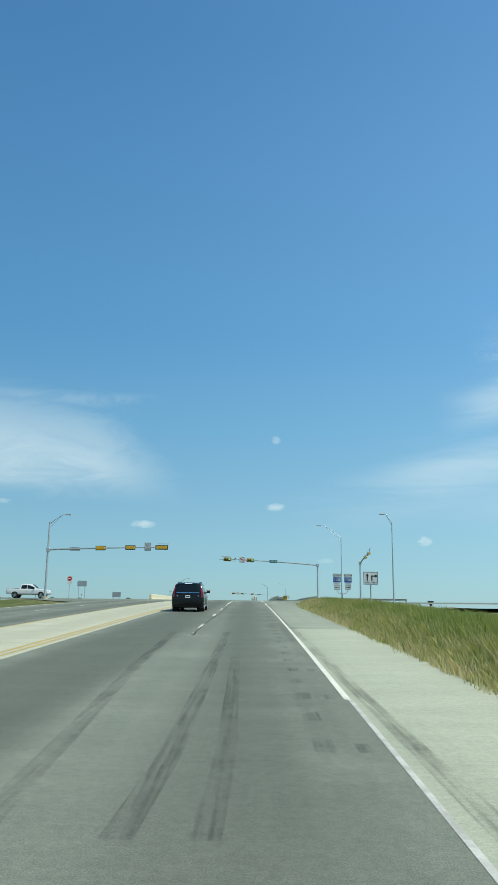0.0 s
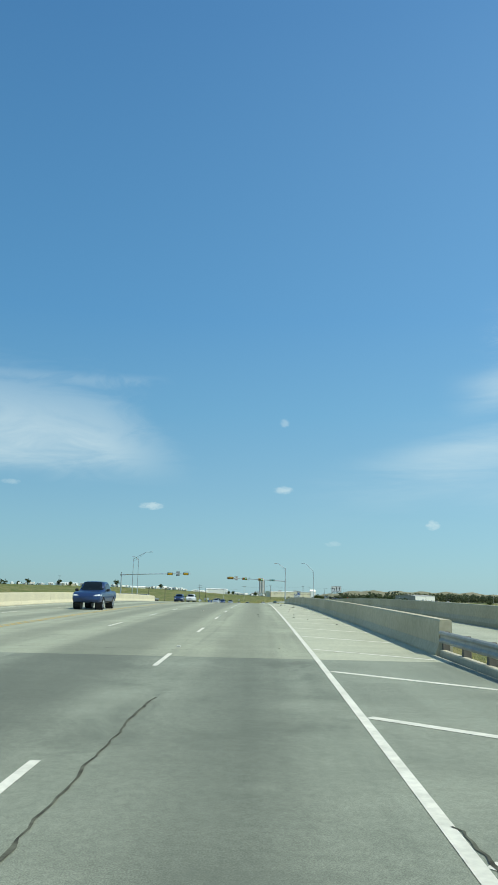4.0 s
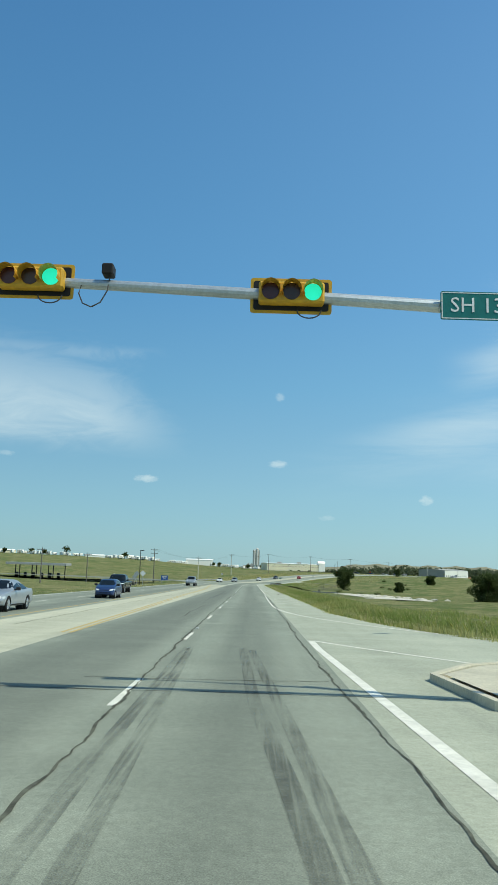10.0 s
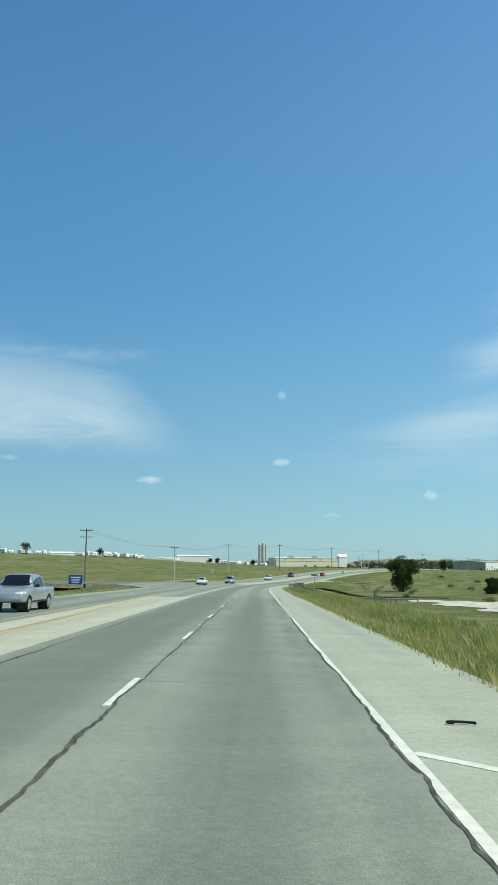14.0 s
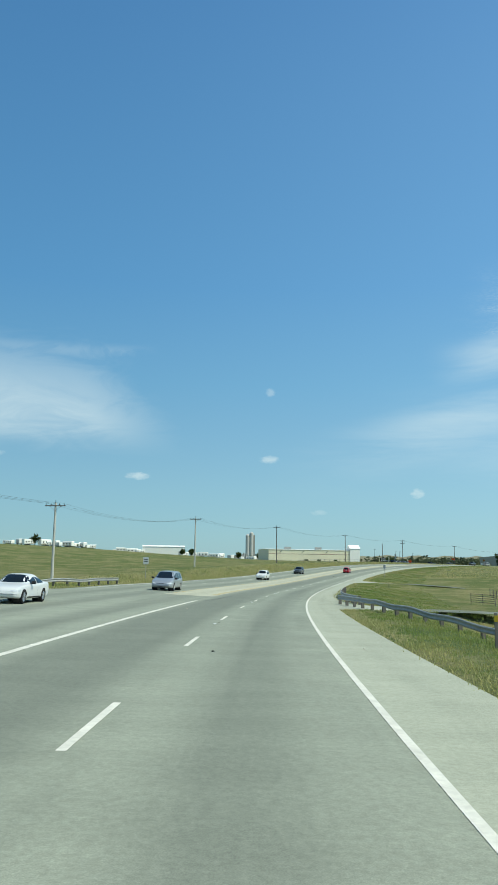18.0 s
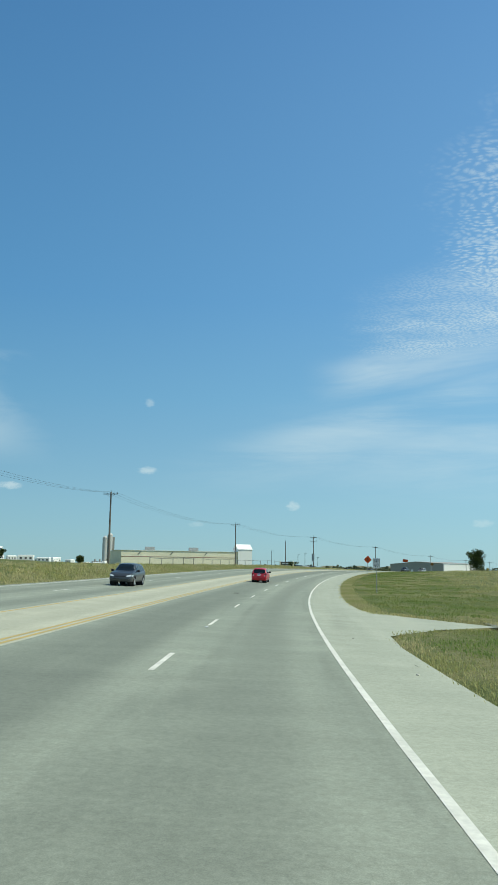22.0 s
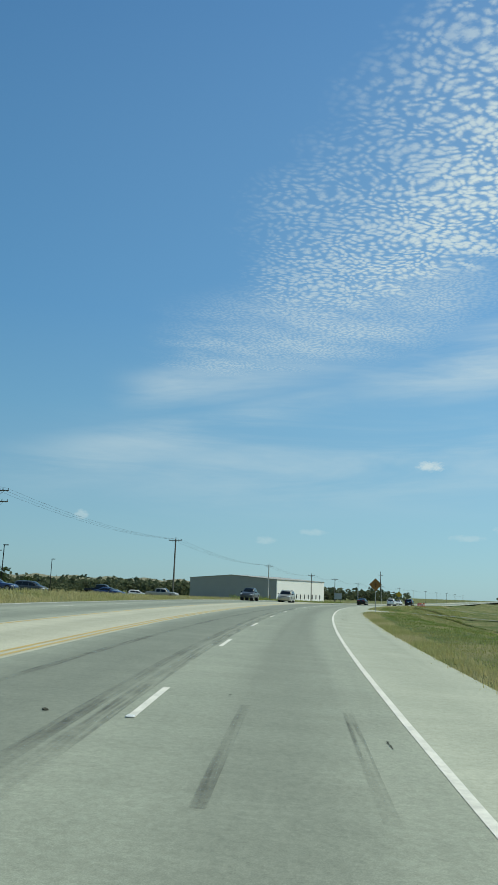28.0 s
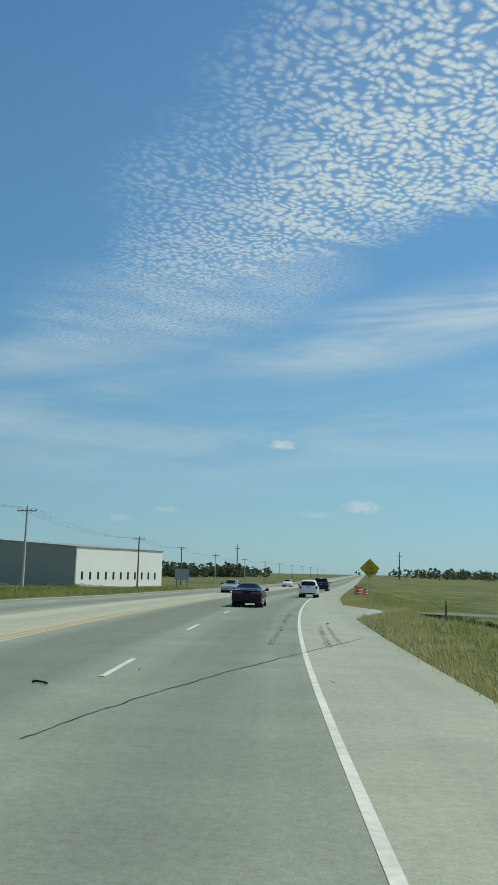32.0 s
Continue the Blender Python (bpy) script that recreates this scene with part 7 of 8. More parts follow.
put_car("pickup", PICKUP, P_WHITE, "white pickup truck crossing on the side street", 0, 0, False, "pickup truck", m=stand(108, -33.5, 0.05, 90))
for s, u, sp, col, lab, turn in ((970, -48, CROSS, P_WHITE, "white crossover parked in the lot", 95), (957.5, -41, SEDAN, P_BLUE, "bright blue sedan parked on the verge", 80), (963, -49, SUV, P_BLACK, "black SUV parked in the lot", 100),
                                 (984, -50, VAN, P_GREY, "dark minivan parked in the lot", 88), (989, -39, SEDAN, P_BLUE, "bright blue sedan parked beside a pickup", 95), (994, -43, PICKUP, P_BLACK, "black pickup truck parked in the lot", 80),
                                 (1004, -36, PICKUP, P_GOLD, "pale tan pickup truck parked on the verge", 90), (1048, -60, CROSS, P_WHITE, "white crossover parked in the lot", 70)):
    put_car("parked_car", sp, col, lab, s, u, m=stand_land(s, u, turn))


# ---- buildings ----
def block(name, origin, ex, ey, length, depth, z0, z1, materials, label, ridge=0.0, category="building"):
    """A simple shed: origin is the corner nearest the road, ex along its long face, ey away from the road."""
    top = tagged(empty(name), label, category)
    ex, ey, o = Vector(ex).normalized(), Vector(ey).normalized(), Vector(origin)

    def at(a, b, z):
        q = o + ex * a + ey * b
        return Vector((q.x, q.y, z))
    t = 0.25
    for nm, a0, a1, b0, b1, m in (("front_wall", 0, length, 0, t, materials[0]), ("end_wall", 0, t, t, depth, materials[1]), ("end_wall", length - t, length, t, depth, materials[1]), ("back_wall", t, length - t, depth - t, depth, materials[0])):
        bm = bmesh.new()
        gable = nm == "end_wall" and ridge > 0
        lo = [bm.verts.new(at(a, b, z0)) for a, b in ((a0, b0), (a1, b0), (a1, b1), (a0, b1))]
        hi = [bm.verts.new(at(a, b, z1)) for a, b in ((a0, b0), (a1, b0), (a1, b1), (a0, b1))]
        for j in range(4):
            k = (j + 1) % 4
            bm.faces.new((lo[j], lo[k], hi[k], hi[j]))
        if gable:
            mid = [bm.verts.new(at(a, (t + depth) / 2, z1 + ridge)) for a in (a0, a1)]
            bm.faces.new((hi[0], hi[3], mid[0]))
            bm.faces.new((hi[1], mid[1], hi[2]))
            bm.faces.new((hi[0], mid[0], mid[1], hi[1]))
            bm.faces.new((hi[3], hi[2], mid[1], mid[0]))
        else:
            bm.faces.new(hi)
        bmesh.ops.recalc_face_normals(bm, faces=bm.faces)
        part(nm, bm, m, top)
    bm = bmesh.new()
    v = [bm.verts.new(at(a, b, z)) for a, b, z in ((-0.2, -0.2, z1 + 0.03), (length + 0.2, -0.2, z1 + 0.03), (length + 0.2, depth / 2, z1 + ridge + 0.06), (-0.2, depth / 2, z1 + ridge + 0.06), (length + 0.2, depth + 0.2, z1 + 0.03), (-0.2, depth + 0.2, z1 + 0.03))]
    bm.faces.new((v[0], v[1], v[2], v[3]))
    bm.faces.new((v[3], v[2], v[4], v[5]))
    roof = part("roof", bm, materials[2], top)
    sol = roof.modifiers.new("sheet", "SOLIDIFY")
    sol.thickness = 0.18
    return top, at


wh, wh_at = block("warehouse", (190.8, 1108.5, 0), (0.896, 0.445, 0), (-0.445, 0.896, 0), 30.2, 42, -3.6, 5.0, (M_STEEL_WHITE, M_STEEL_GREY, M_STEEL_GREY), "large metal warehouse with white front and dark grey end wall", 1.3, "warehouse")
for i in range(11):
    a = 1.6 + i * 2.55
    bm = bmesh.new()
    lo = [wh_at(a, -0.03, -1.6), wh_at(a + 0.62, -0.03, -1.6), wh_at(a + 0.62, -0.03, 0.0), wh_at(a, -0.03, 0.0)]
    q = [bm.verts.new(v) for v in lo]
    w_ = [bm.verts.new(v) for v in (wh_at(a, 0.1, -1.6), wh_at(a + 0.62, 0.1, -1.6), wh_at(a + 0.62, 0.1, 0.0), wh_at(a, 0.1, 0.0))]
    bm.faces.new(q)
    for j in range(4):
        bm.faces.new((q[j], q[(j + 1) % 4], w_[(j + 1) % 4], w_[j]))
    win = part("window", bm, M_DARK, wh, "narrow dark window")
shop, shop_at = block("shop", (8.3, 969, 0), (0.986, 0.168, 0), (-0.168, 0.986, 0), 45, 30, 0.4, 6.3, (M_BEIGE, M_BEIGE, M_STEEL_WHITE), "long beige single-storey store with a white gabled entrance", 0.4, "shop")
bm = bmesh.new()
q = [bm.verts.new(v) for v in (shop_at(0, -0.04, 3.9), shop_at(45, -0.04, 3.9), shop_at(45, -0.04, 4.05), shop_at(0, -0.04, 4.05))]
bm.faces.new(q)
part("stripe", bm, M_RED_WALL, shop, "thin red stripe along the wall")
for a in (6, 18, 31):
    bm = bmesh.new()
    rod(bm, shop_at(a, -0.1, 4.7), shop_at(a + 1.2, -0.1, 5.8), 0.12)
    part("wall_bracket", bm, M_DARK, shop)
for a in (12, 29):
    bm = bmesh.new()
    c0 = shop_at(a, 8, 7.2)
    bmesh.ops.create_cube(bm, size=1.0, matrix=Matrix.Translation(c0) @ Matrix.Diagonal((3.6, 2.4, 1.2, 1)))
    part("roof_unit", bm, M_GALV, shop)
for a in (20, 27, 36):
    bm = bmesh.new()
    bmesh.ops.create_cube(bm, size=1.0, matrix=Matrix.Translation(shop_at(a, -1.2, 0.9)) @ Matrix.Diagonal((1.8, 0.9, 0.8, 1)))
    part("shrub", bm, M_LEAF, shop)
ent, ent_at = block("shop_entrance", (52.0, 976, 0), (0.986, 0.168, 0), (-0.168, 0.986, 0), 5.6, 6, 0.4, 7.2, (M_STEEL_WHITE, M_STEEL_WHITE, M_STEEL_WHITE), "white gabled entrance tower of the store", 2.0, "shop")
canopy = tagged(empty("fuel_canopy", pose(-79.4, 596.4, land_at(-79, 596))), "flat grey fuel station canopy on black posts over pumps", "fuel station")
part("roof", boxes((-10.8, 10.8, -4, 4, 4.7, 5.5), bevel=0.05), M_GALV, canopy)
part("forecourt", boxes((-26, 26, -9, 9, -0.3, 0.08)), M_MEDIAN, canopy, "pale concrete forecourt")
for i in range(7):
    part("column", boxes((-9.2 + i * 3.0, -8.9 + i * 3.0, -2.6 if i % 2 else 2.3, -2.3 if i % 2 else 2.6, 0, 4.75), bevel=0.02), M_BLACK, canopy)
    if i < 6:
        part("fuel_pump", boxes((-8.2 + i * 3.0, -7.2 + i * 3.0, -0.3, 0.3, 0.05, 2.0), bevel=0.06), M_DARK, canopy)
block("service_shop", (-124.5, 612, 0), (1, 0.02, 0), (0, 1, 0), 12.6, 9, -3.0, 1.6, (M_RED_WALL, M_RED_WALL, M_STEEL_WHITE), "low dark red shop with a pale roof edge", 0.0)
block("hill_shed", (-134.4, 922, 0), (0.95, 0.3, 0), (-0.3, 0.95, 0), 15, 9, 4.6, 8.0, (M_STEEL_WHITE, M_STEEL_WHITE, M_STEEL_WHITE), "long pale metal shed on the hill", 0.8)
block("hill_shed", (-63, 1004, 0), (0.98, 0.1, 0), (-0.1, 0.98, 0), 24, 10, 2.4, 7.4, (M_STEEL_WHITE, M_STEEL_WHITE, M_STEEL_WHITE), "long pale metal shed on the hill", 0.8)
block("hill_shed", (-196, 899, 0), (0.98, 0.1, 0), (-0.1, 0.98, 0), 12, 8, 5.0, 9.8, (M_BEIGE, M_BEIGE, M_STEEL_WHITE), "low beige shed with a pale roof on the hill", 0.8)


M_SILO = surface("silo_concrete", (0.56, 0.56, 0.52), (0.48, 0.48, 0.45), 0.4, 0.5, 0.7, fine=3)


def silos():
    top = tagged(empty("silo", pose(-1.5, 1196, 0.0)), "pair of tall pale grey concrete plant silos with a ladder", "silo")
    for x, r, h in ((-1.6, 1.7, 20.6), (1.5, 1.7, 22.4)):
        part("cylinder", rods(((x, 0, 4.5), (x, 0, h), r), sides=24), M_SILO, top)
        part("cone_roof", rods(((x, 0, h), (x, 0, h + 1.3), r, 0.35), sides=24), M_SILO, top)
        part("hopper", rods(((x, 0, 2.0), (x, 0, 4.5), 0.5, r), sides=24), M_SILO, top)
        for a in range(4):
            t = math.pi / 4 + a * math.pi / 2
            part("leg", rods(((x + r * 0.9 * math.cos(t), r * 0.9 * math.sin(t), -1), (x + r * 0.9 * math.cos(t), r * 0.9 * math.sin(t), 5), 0.14), sides=6), M_SILO, top)
    part("elevator", boxes((3.2, 4.4, -0.6, 0.6, 0, 21.0)), M_STEEL_GREY, top)
    for i in range(5):
        part("bin", rods(((-9 + i * 1.5, -2, 0), (-9 + i * 1.5, -2, 5.5 + (i % 2)), 0.8, 0.6), sides=10), M_STEEL_GREY, top)
    part("shed", boxes((-14, -4, -4, 4, -1, 4.2)), M_STEEL_GREY, top)


silos()


def shop_signs():
    top = tagged(empty("monument_sign", pose(68.3, 964.3, land_at(68.3, 964.3), 0, 0, -20)), "low dark shop sign with plain pale bars between stone posts", "sign")
    part("panel", boxes((-2.2, 2.2, -0.2, 0.2, 0.9, 3.0), bevel=0.04), M_BLACK, top)
    part("post", boxes((-2.6, -2.2, -0.3, 0.3, -0.3, 3.2), bevel=0.03), M_BEIGE, top)
    part("post", boxes((2.2, 2.6, -0.3, 0.3, -0.3, 3.2), bevel=0.03), M_BEIGE, top)
    part("base", boxes((-2.2, 2.2, -0.28, 0.28, -0.3, 0.9), bevel=0.03), M_BEIGE, top)
    for z in (2.35, 1.55):
        part("bar", boxes((-1.7, 1.7, -0.22, -0.205, z - 0.25, z + 0.25)), M_SIGN_WHITE, top)
    top = tagged(empty("blank_sign", stand(896.2, -19.0, 0.0, 8)), "blank grey back of a tall sign on two thin posts", "sign")
    part("panel", boxes((-0.33, 0.33, -0.02, 0.02, 2.0, 4.0), bevel=0.008), M_ALU, top)
    for x in (-0.36, 0.36):
        part("post", rods(((x, 0.05, -1.6), (x, 0.05, 4.0), 0.03), sides=8), M_GALV, top)
    top = tagged(empty("site_sign", stand_land(1112, -22, 10)), "blank pale construction notice board on posts", "sign")
    part("panel", boxes((-1.2, 1.2, -0.05, 0.05, 1.4, 3.2), bevel=0.01), M_ALU, top)
    for x in (-0.9, 0.9):
        part("post", boxes((x - 0.06, x + 0.06, 0.05, 0.15, -0.3, 3.2)), M_WOOD, top)
    top = tagged(empty("site_sign", stand_land(1016, -19.5, 0)), "small white notice on two short posts", "sign")
    part("panel", boxes((-0.45, 0.45, -0.03, 0.03, 0.7, 1.6), bevel=0.01), M_SIGN_WHITE, top)
    for x in (-0.35, 0.35):
        part("post", boxes((x - 0.04, x + 0.04, 0.03, 0.1, -0.3, 1.5)), M_WOOD, top)


shop_signs()


# ---- camper trailers and sheds along the hill crest ----
def camper(m, length, height, label):
    top = tagged(empty("camper", m), label, "trailer", "trailers on the hill")
    part("body", boxes((-length / 2, length / 2, -1.2, 1.2, 0.55, height), bevel=0.25), M_STEEL_WHITE, top)
    part("stripe", boxes((-length / 2 + 0.3, length / 2 - 0.3, -1.225, -1.205, 0.9, 1.15)), M_STEEL_GREY, top)
    for x in np.arange(-length / 2 + 1.0, length / 2 - 1.2, 2.1):
        part("window", boxes((float(x), float(x) + 0.9, -1.23, -1.207, 1.5, 2.2)), M_DARK, top)
    for x in (-0.6, 0.5):
        for y in (-1.1, 1.1):
            part("wheel", rods(((x, y - 0.12, 0.38), (x, y + 0.12, 0.38), 0.38), sides=12), M_TYRE, top)
    return top


first_camper = None
rng2 = random.Random(11)
CREST = [(16, (-103, 939), (-82, 956)), (11, (-176, 903), (-138, 919)), (5, (-119, 930), (-108, 935)), (9, (-77, 1003), (-64, 1003)), (8, (-40, 985), (-18, 1000)), (12, (-238, 863), (-181, 900)), (6, (-20, 1005), (10, 1040))]
for count, (xa, ya), (xb, yb) in CREST:
    for i in range(count):
        w = (i + rng2.uniform(-0.3, 0.3)) / max(1, count - 1)
        x, y = xa + (xb - xa) * w, ya + (yb - ya) * w + rng2.uniform(-2, 9)
        m = pose(x, y, land_at(x, y) - 0.05, 0, 0, rng2.uniform(-70, 70))
        if first_camper is None:
            first_camper = camper(m, 7.0, 3.2, "white camper trailer with dark windows on the hill crest")
        else:
            c = copy_thing(first_camper, m)
            c.scale = (rng2.uniform(0.4, 0.95), 0.9, rng2.uniform(0.55, 0.95))


# ---- trees and shrubs ----
def leaves(bm_data, centre, radius, count, size, rnd, squash=0.8):
    """Adds leaf clumps: small bent quads scattered through a ball."""
    vs, fs = bm_data
    for _ in range(count):
        d = Vector((rnd.gauss(0, 1), rnd.gauss(0, 1), rnd.gauss(0, 1))).normalized() * radius * rnd.random() ** 0.4
        c = Vector(centre) + Vector((d.x, d.y, d.z * squash))
        a = Vector((rnd.gauss(0, 1), rnd.gauss(0, 1), rnd.gauss(0, 0.7))).normalized() * size * rnd.uniform(0.5, 1.2)
        b = a.cross(Vector((rnd.gauss(0, 1), rnd.gauss(0, 1), rnd.gauss(0, 1)))).normalized() * size * rnd.uniform(0.4, 0.9)
        n = len(vs)
        vs += [c - a, c + b * 0.9, c + a, c - b * 0.9]
        fs.append((n, n + 1, n + 2, n + 3))


def tree(m, height, spread, label, seed, leaf=0.16, lean=0.0, count=2600, low=0.25, material=None):
    rnd = random.Random(seed)
    top = tagged(empty("tree", m), label, "tree", "trees")
    bm = bmesh.new()
    fork = height * (low + 0.1)
    tube(bm, [(0, 0, -0.3), (0.03 * height * lean, 0.01, fork * 0.5), (0.05 * height * lean, 0.03, fork), (0.06 * height, 0.02, height * 0.7)], [height * 0.035, height * 0.028, height * 0.022, height * 0.008], 9)
    limbs = []
    for i in range(9):
        a = i * 2.4 + rnd.uniform(-0.4, 0.4)
        z0 = fork * rnd.uniform(0.7, 1.3)
        reach = spread * rnd.uniform(0.45, 0.85)
        z1 = height * rnd.uniform(low + 0.25, 0.86)
        tip = Vector((reach * math.cos(a), reach * math.sin(a), z1))
        tube(bm, [(0.03 * height * lean, 0.02, z0), (tip.x * 0.45, tip.y * 0.45, z0 + (z1 - z0) * 0.55), tip], [height * 0.014, height * 0.009, height * 0.003], 6)
        limbs.append(tip)
    part("trunk", bm, M_BARK, top, smooth=True)
    data = ([], [])
    per = count // (len(limbs) * 2 + 4)
    for tip in limbs:
        leaves(data, tip, spread * rnd.uniform(0.28, 0.42), per, leaf, rnd)
        leaves(data, tip * 0.62 + Vector((0, 0, height * rnd.uniform(0.2, 0.34))), spread * rnd.uniform(0.26, 0.4), per, leaf, rnd)
    for z in (low + 0.2, low + 0.32, 0.58, 0.74, 0.88):
        leaves(data, (0, 0, height * z), spread * (1.05 - z * 0.7) * (0.8 if z < 0.45 else 1.0), per * (4 if z < 0.45 else 1), leaf, rnd)
    me = bpy.data.meshes.new("crown")
    me.from_pydata([tuple(v) for v in data[0]], [], data[1])
    me.materials.append(material or M_LEAF)
    crown = new("crown", me)
    crown.parent = top
    return top


def shrub(m, width, height, label, seed, count=900, leaf=0.14, material=None):
    rnd = random.Random(seed)
    data = ([], [])
    n = max(3, int(width * 1.6))
    for i in range(n):
        leaves(data, ((i / (n - 1) - 0.5) * width * 0.8, rnd.uniform(-0.25, 0.25) * width, height * rnd.uniform(0.35, 0.6)), height * rnd.uniform(0.4, 0.62), count // n, leaf, rnd)
    top = tagged(empty("shrub", m), label, "shrub", "shrubs")
    me = bpy.data.meshes.new("foliage")
    me.from_pydata([tuple(v) for v in data[0]], [], data[1])
    me.materials.append(material or M_LEAF)
    ob = new("foliage", me)
    ob.parent = top
    part("stem", rods(((0, 0, -0.2), (0.1, 0, height * 0.4), 0.05, 0.02), ((0.05, 0, -0.2), (-0.3, 0.1, height * 0.45), 0.04, 0.02), sides=6), M_BARK, top)
    return top


tree(stand_land(655, 32), 9.4, 4.7, "dark rounded oak standing alone in the field", 3, 0.24, 0.5, 8500, 0.06)
tree(stand_land(901.5, 23.6), 6.2, 3.0, "bushy green oak on the verge", 8, 0.17, 0.3, 4200, 0.08)
for i, (s, u, h, w) in enumerate(((517, 60, 7.2, 4.2), (522, 66, 7.6, 4.6), (515, 70, 6.6, 4.0), (525, 74, 7.0, 4.2), (760, 70, 5, 3), (650, 55, 4, 2.2))):
    tree(stand_land(s, u), h, w, "dense dark green oak in a clump", 20 + i, 0.3, 0.2, 4200, -0.1)
for i, (s, u) in enumerate(((700, 48), (690, 60), (642, 34), (672, 52), (735, 58), (610, 30), (586, 42), (770, 44))):
    shrub(stand_land(s, u), 1.6, 1.3, "small round bush in the pasture", 40 + i, 260, 0.12)
for i, (x, y, h) in enumerate(((-148, 915, 7.4), (-106, 936, 5.6), (-163, 908, 4), (-172, 905, 4.5), (-200, 892, 6), (-225, 872, 6), (-31, 950, 3.6), (-190, 897, 4), (-36, 953, 3.2), (-8, 1002, 4), (4, 1030, 4.5))):
    tree(pose(x, y, land_at(x, y)), h, h * 0.5, "round tree among the trailers on the hill", 60 + i, 0.34, 0.3, 700, 0.2)
for i, (s, u) in enumerate(((978, -58), (1010, -72), (1026, -80), (1044, -86), (1060, -96))):
    tree(stand_land(s, u), 3.6 + i % 3, 2.2, "small tree along the edge of the lot", 80 + i, 0.24, 0.3, 600, 0.15)
tree(stand_land(956, -47), 3.6, 1.3, "young thin tree beside the shop sign", 95, 0.14, 0.4, 420, 0.3)
for i in range(26):
    shrub(stand_land(38 + i * 1.9, 8.0 + (i * 37 % 10) * 0.9), 1.3, 1.0, "leafy weed clump in the tall grass", 110 + i, 260, 0.07, M_WEED)
for i, (s, u) in enumerate(((1030, -21.5), (1040, -24), (1052, -22), (1064, -25), (1022, -24), (1075, -27), (1086, -28))):
    shrub(stand_land(s, u), 3.6, 1.2, "low green weed thicket along the verge", 140 + i, 700, 0.09, M_WEED)
shrub(stand_land(290.5, 8.4), 2.2, 1.1, "dry pampas-like grass clump beside the kerb", 150, 420, 0.12, M_GRASS_DRY)
shrub(stand_land(1120, 60), 7, 4.5, "large rounded green bush in the field", 151, 1500, 0.24)


def woodland(name, x0, y0, x1, y1, height, deep, count, seed, label):
    """A far belt of trees, one uncountable mass of leaf clumps in haze-paled leaf colour."""
    rnd = random.Random(seed)
    data = ([], [])
    for i in range(count):
        w = i / count
        x, y = x0 + (x1 - x0) * w + rnd.uniform(-deep, deep), y0 + (y1 - y0) * w + rnd.uniform(-deep, deep)
        z = land_cheap(x, y)
        h = height * rnd.uniform(0.6, 1.15)
        leaves(data, (x, y, z + h * 0.5), h * 0.55, 16, h * 0.22, rnd, 1.0)
    me = bpy.data.meshes.new(name)
    me.from_pydata([tuple(v) for v in data[0]], [], data[1])
    me.materials.append(M_LEAF_HAZED)
    tagged(new(name, me), label, "woodland", kind="stuff")


def land_cheap(x, y):
    """Height of the land far from the road, from a coarse table."""
    key = (round(x / 60), round(y / 60))
    if key not in CHEAP:
        CHEAP[key] = land_at(key[0] * 60.0, key[1] * 60.0)
    return CHEAP[key]


CHEAP = {}
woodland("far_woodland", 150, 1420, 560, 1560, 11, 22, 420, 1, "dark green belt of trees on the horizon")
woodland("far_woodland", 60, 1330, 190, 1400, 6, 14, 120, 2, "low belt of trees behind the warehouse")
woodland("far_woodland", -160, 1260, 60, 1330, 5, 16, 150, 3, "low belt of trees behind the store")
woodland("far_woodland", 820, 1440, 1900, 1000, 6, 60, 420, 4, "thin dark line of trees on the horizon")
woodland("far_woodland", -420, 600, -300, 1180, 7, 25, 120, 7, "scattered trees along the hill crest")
woodland("far_woodland", 1060, 1820, 2600, 2200, 16, 80, 380, 8, "line of trees on the horizon with haze painted into its leaves")
woodland("far_woodland", 250, 1900, 800, 2300, 16, 80, 240, 9, "line of trees on the horizon with haze painted into its leaves")


def far_hill():
    bm = bmesh.new()
    n, k = 40, 8
    grid = []
    for i in range(n + 1):
        w = i / n
        row = []
        for j in range(k + 1):
            d = j / k
            h = 30 * min(1, 4 * w, 3.2 * (1 - w)) ** 0.7 * math.sin(math.pi * min(1, 0.15 + d * 0.85)) * (0.92 + 0.08 * math.sin(i * 1.7))
            row.append(bm.verts.new((100 + 700 * w, 2300 + 120 * d - 120 * w, -12 + h)))
        grid.append(row)
    for i in range(n):
        for j in range(k):
            bm.faces.new((grid[i][j], grid[i + 1][j], grid[i + 1][j + 1], grid[i][j + 1]))
    # brown soil lightened, with distance haze put into its colour
    tagged(obj("distant_hill", bm, surface("hill_soil_hazed", (0.24, 0.22, 0.15), (0.19, 0.195, 0.12), 0.01, 0.6, 0.95, fine=0.08), smooth=True), "long flat-topped brown hill on the horizon", "hill", kind="structure")


far_hill()


def water_tower():
    top = tagged(empty("water_tower", pose(1493, 2986, -12)), "white water tower above far trees", "water tower")
    bm = bmesh.new()
    bmesh.ops.create_uvsphere(bm, u_segments=20, v_segments=12, radius=7.5, matrix=Matrix.Translation((0, 0, 36)) @ Matrix.Diagonal((1, 1, 0.62, 1)))
    part("tank", bm, M_STEEL_WHITE, top, smooth=True)
    part("stem", rods(((0, 0, 0), (0, 0, 33), 2.0, 1.5), sides=14), M_STEEL_WHITE, top)


water_tower()
for x, y, h in ((760, 1560, 34), (980, 1480, 36), (640, 1700, 40), (1350, 1300, 36)):
    top = tagged(empty("lattice_tower", pose(x, y, -9)), "thin lattice mast on the horizon", "tower")
    part("mast", rods(((0, 0, 0), (0, 0, h), 1.0, 0.35), sides=5), M_WOOD, top)
    part("crossarm", boxes((-3.5, 3.5, -0.2, 0.2, h - 5, h - 4.5)), M_WOOD, top)


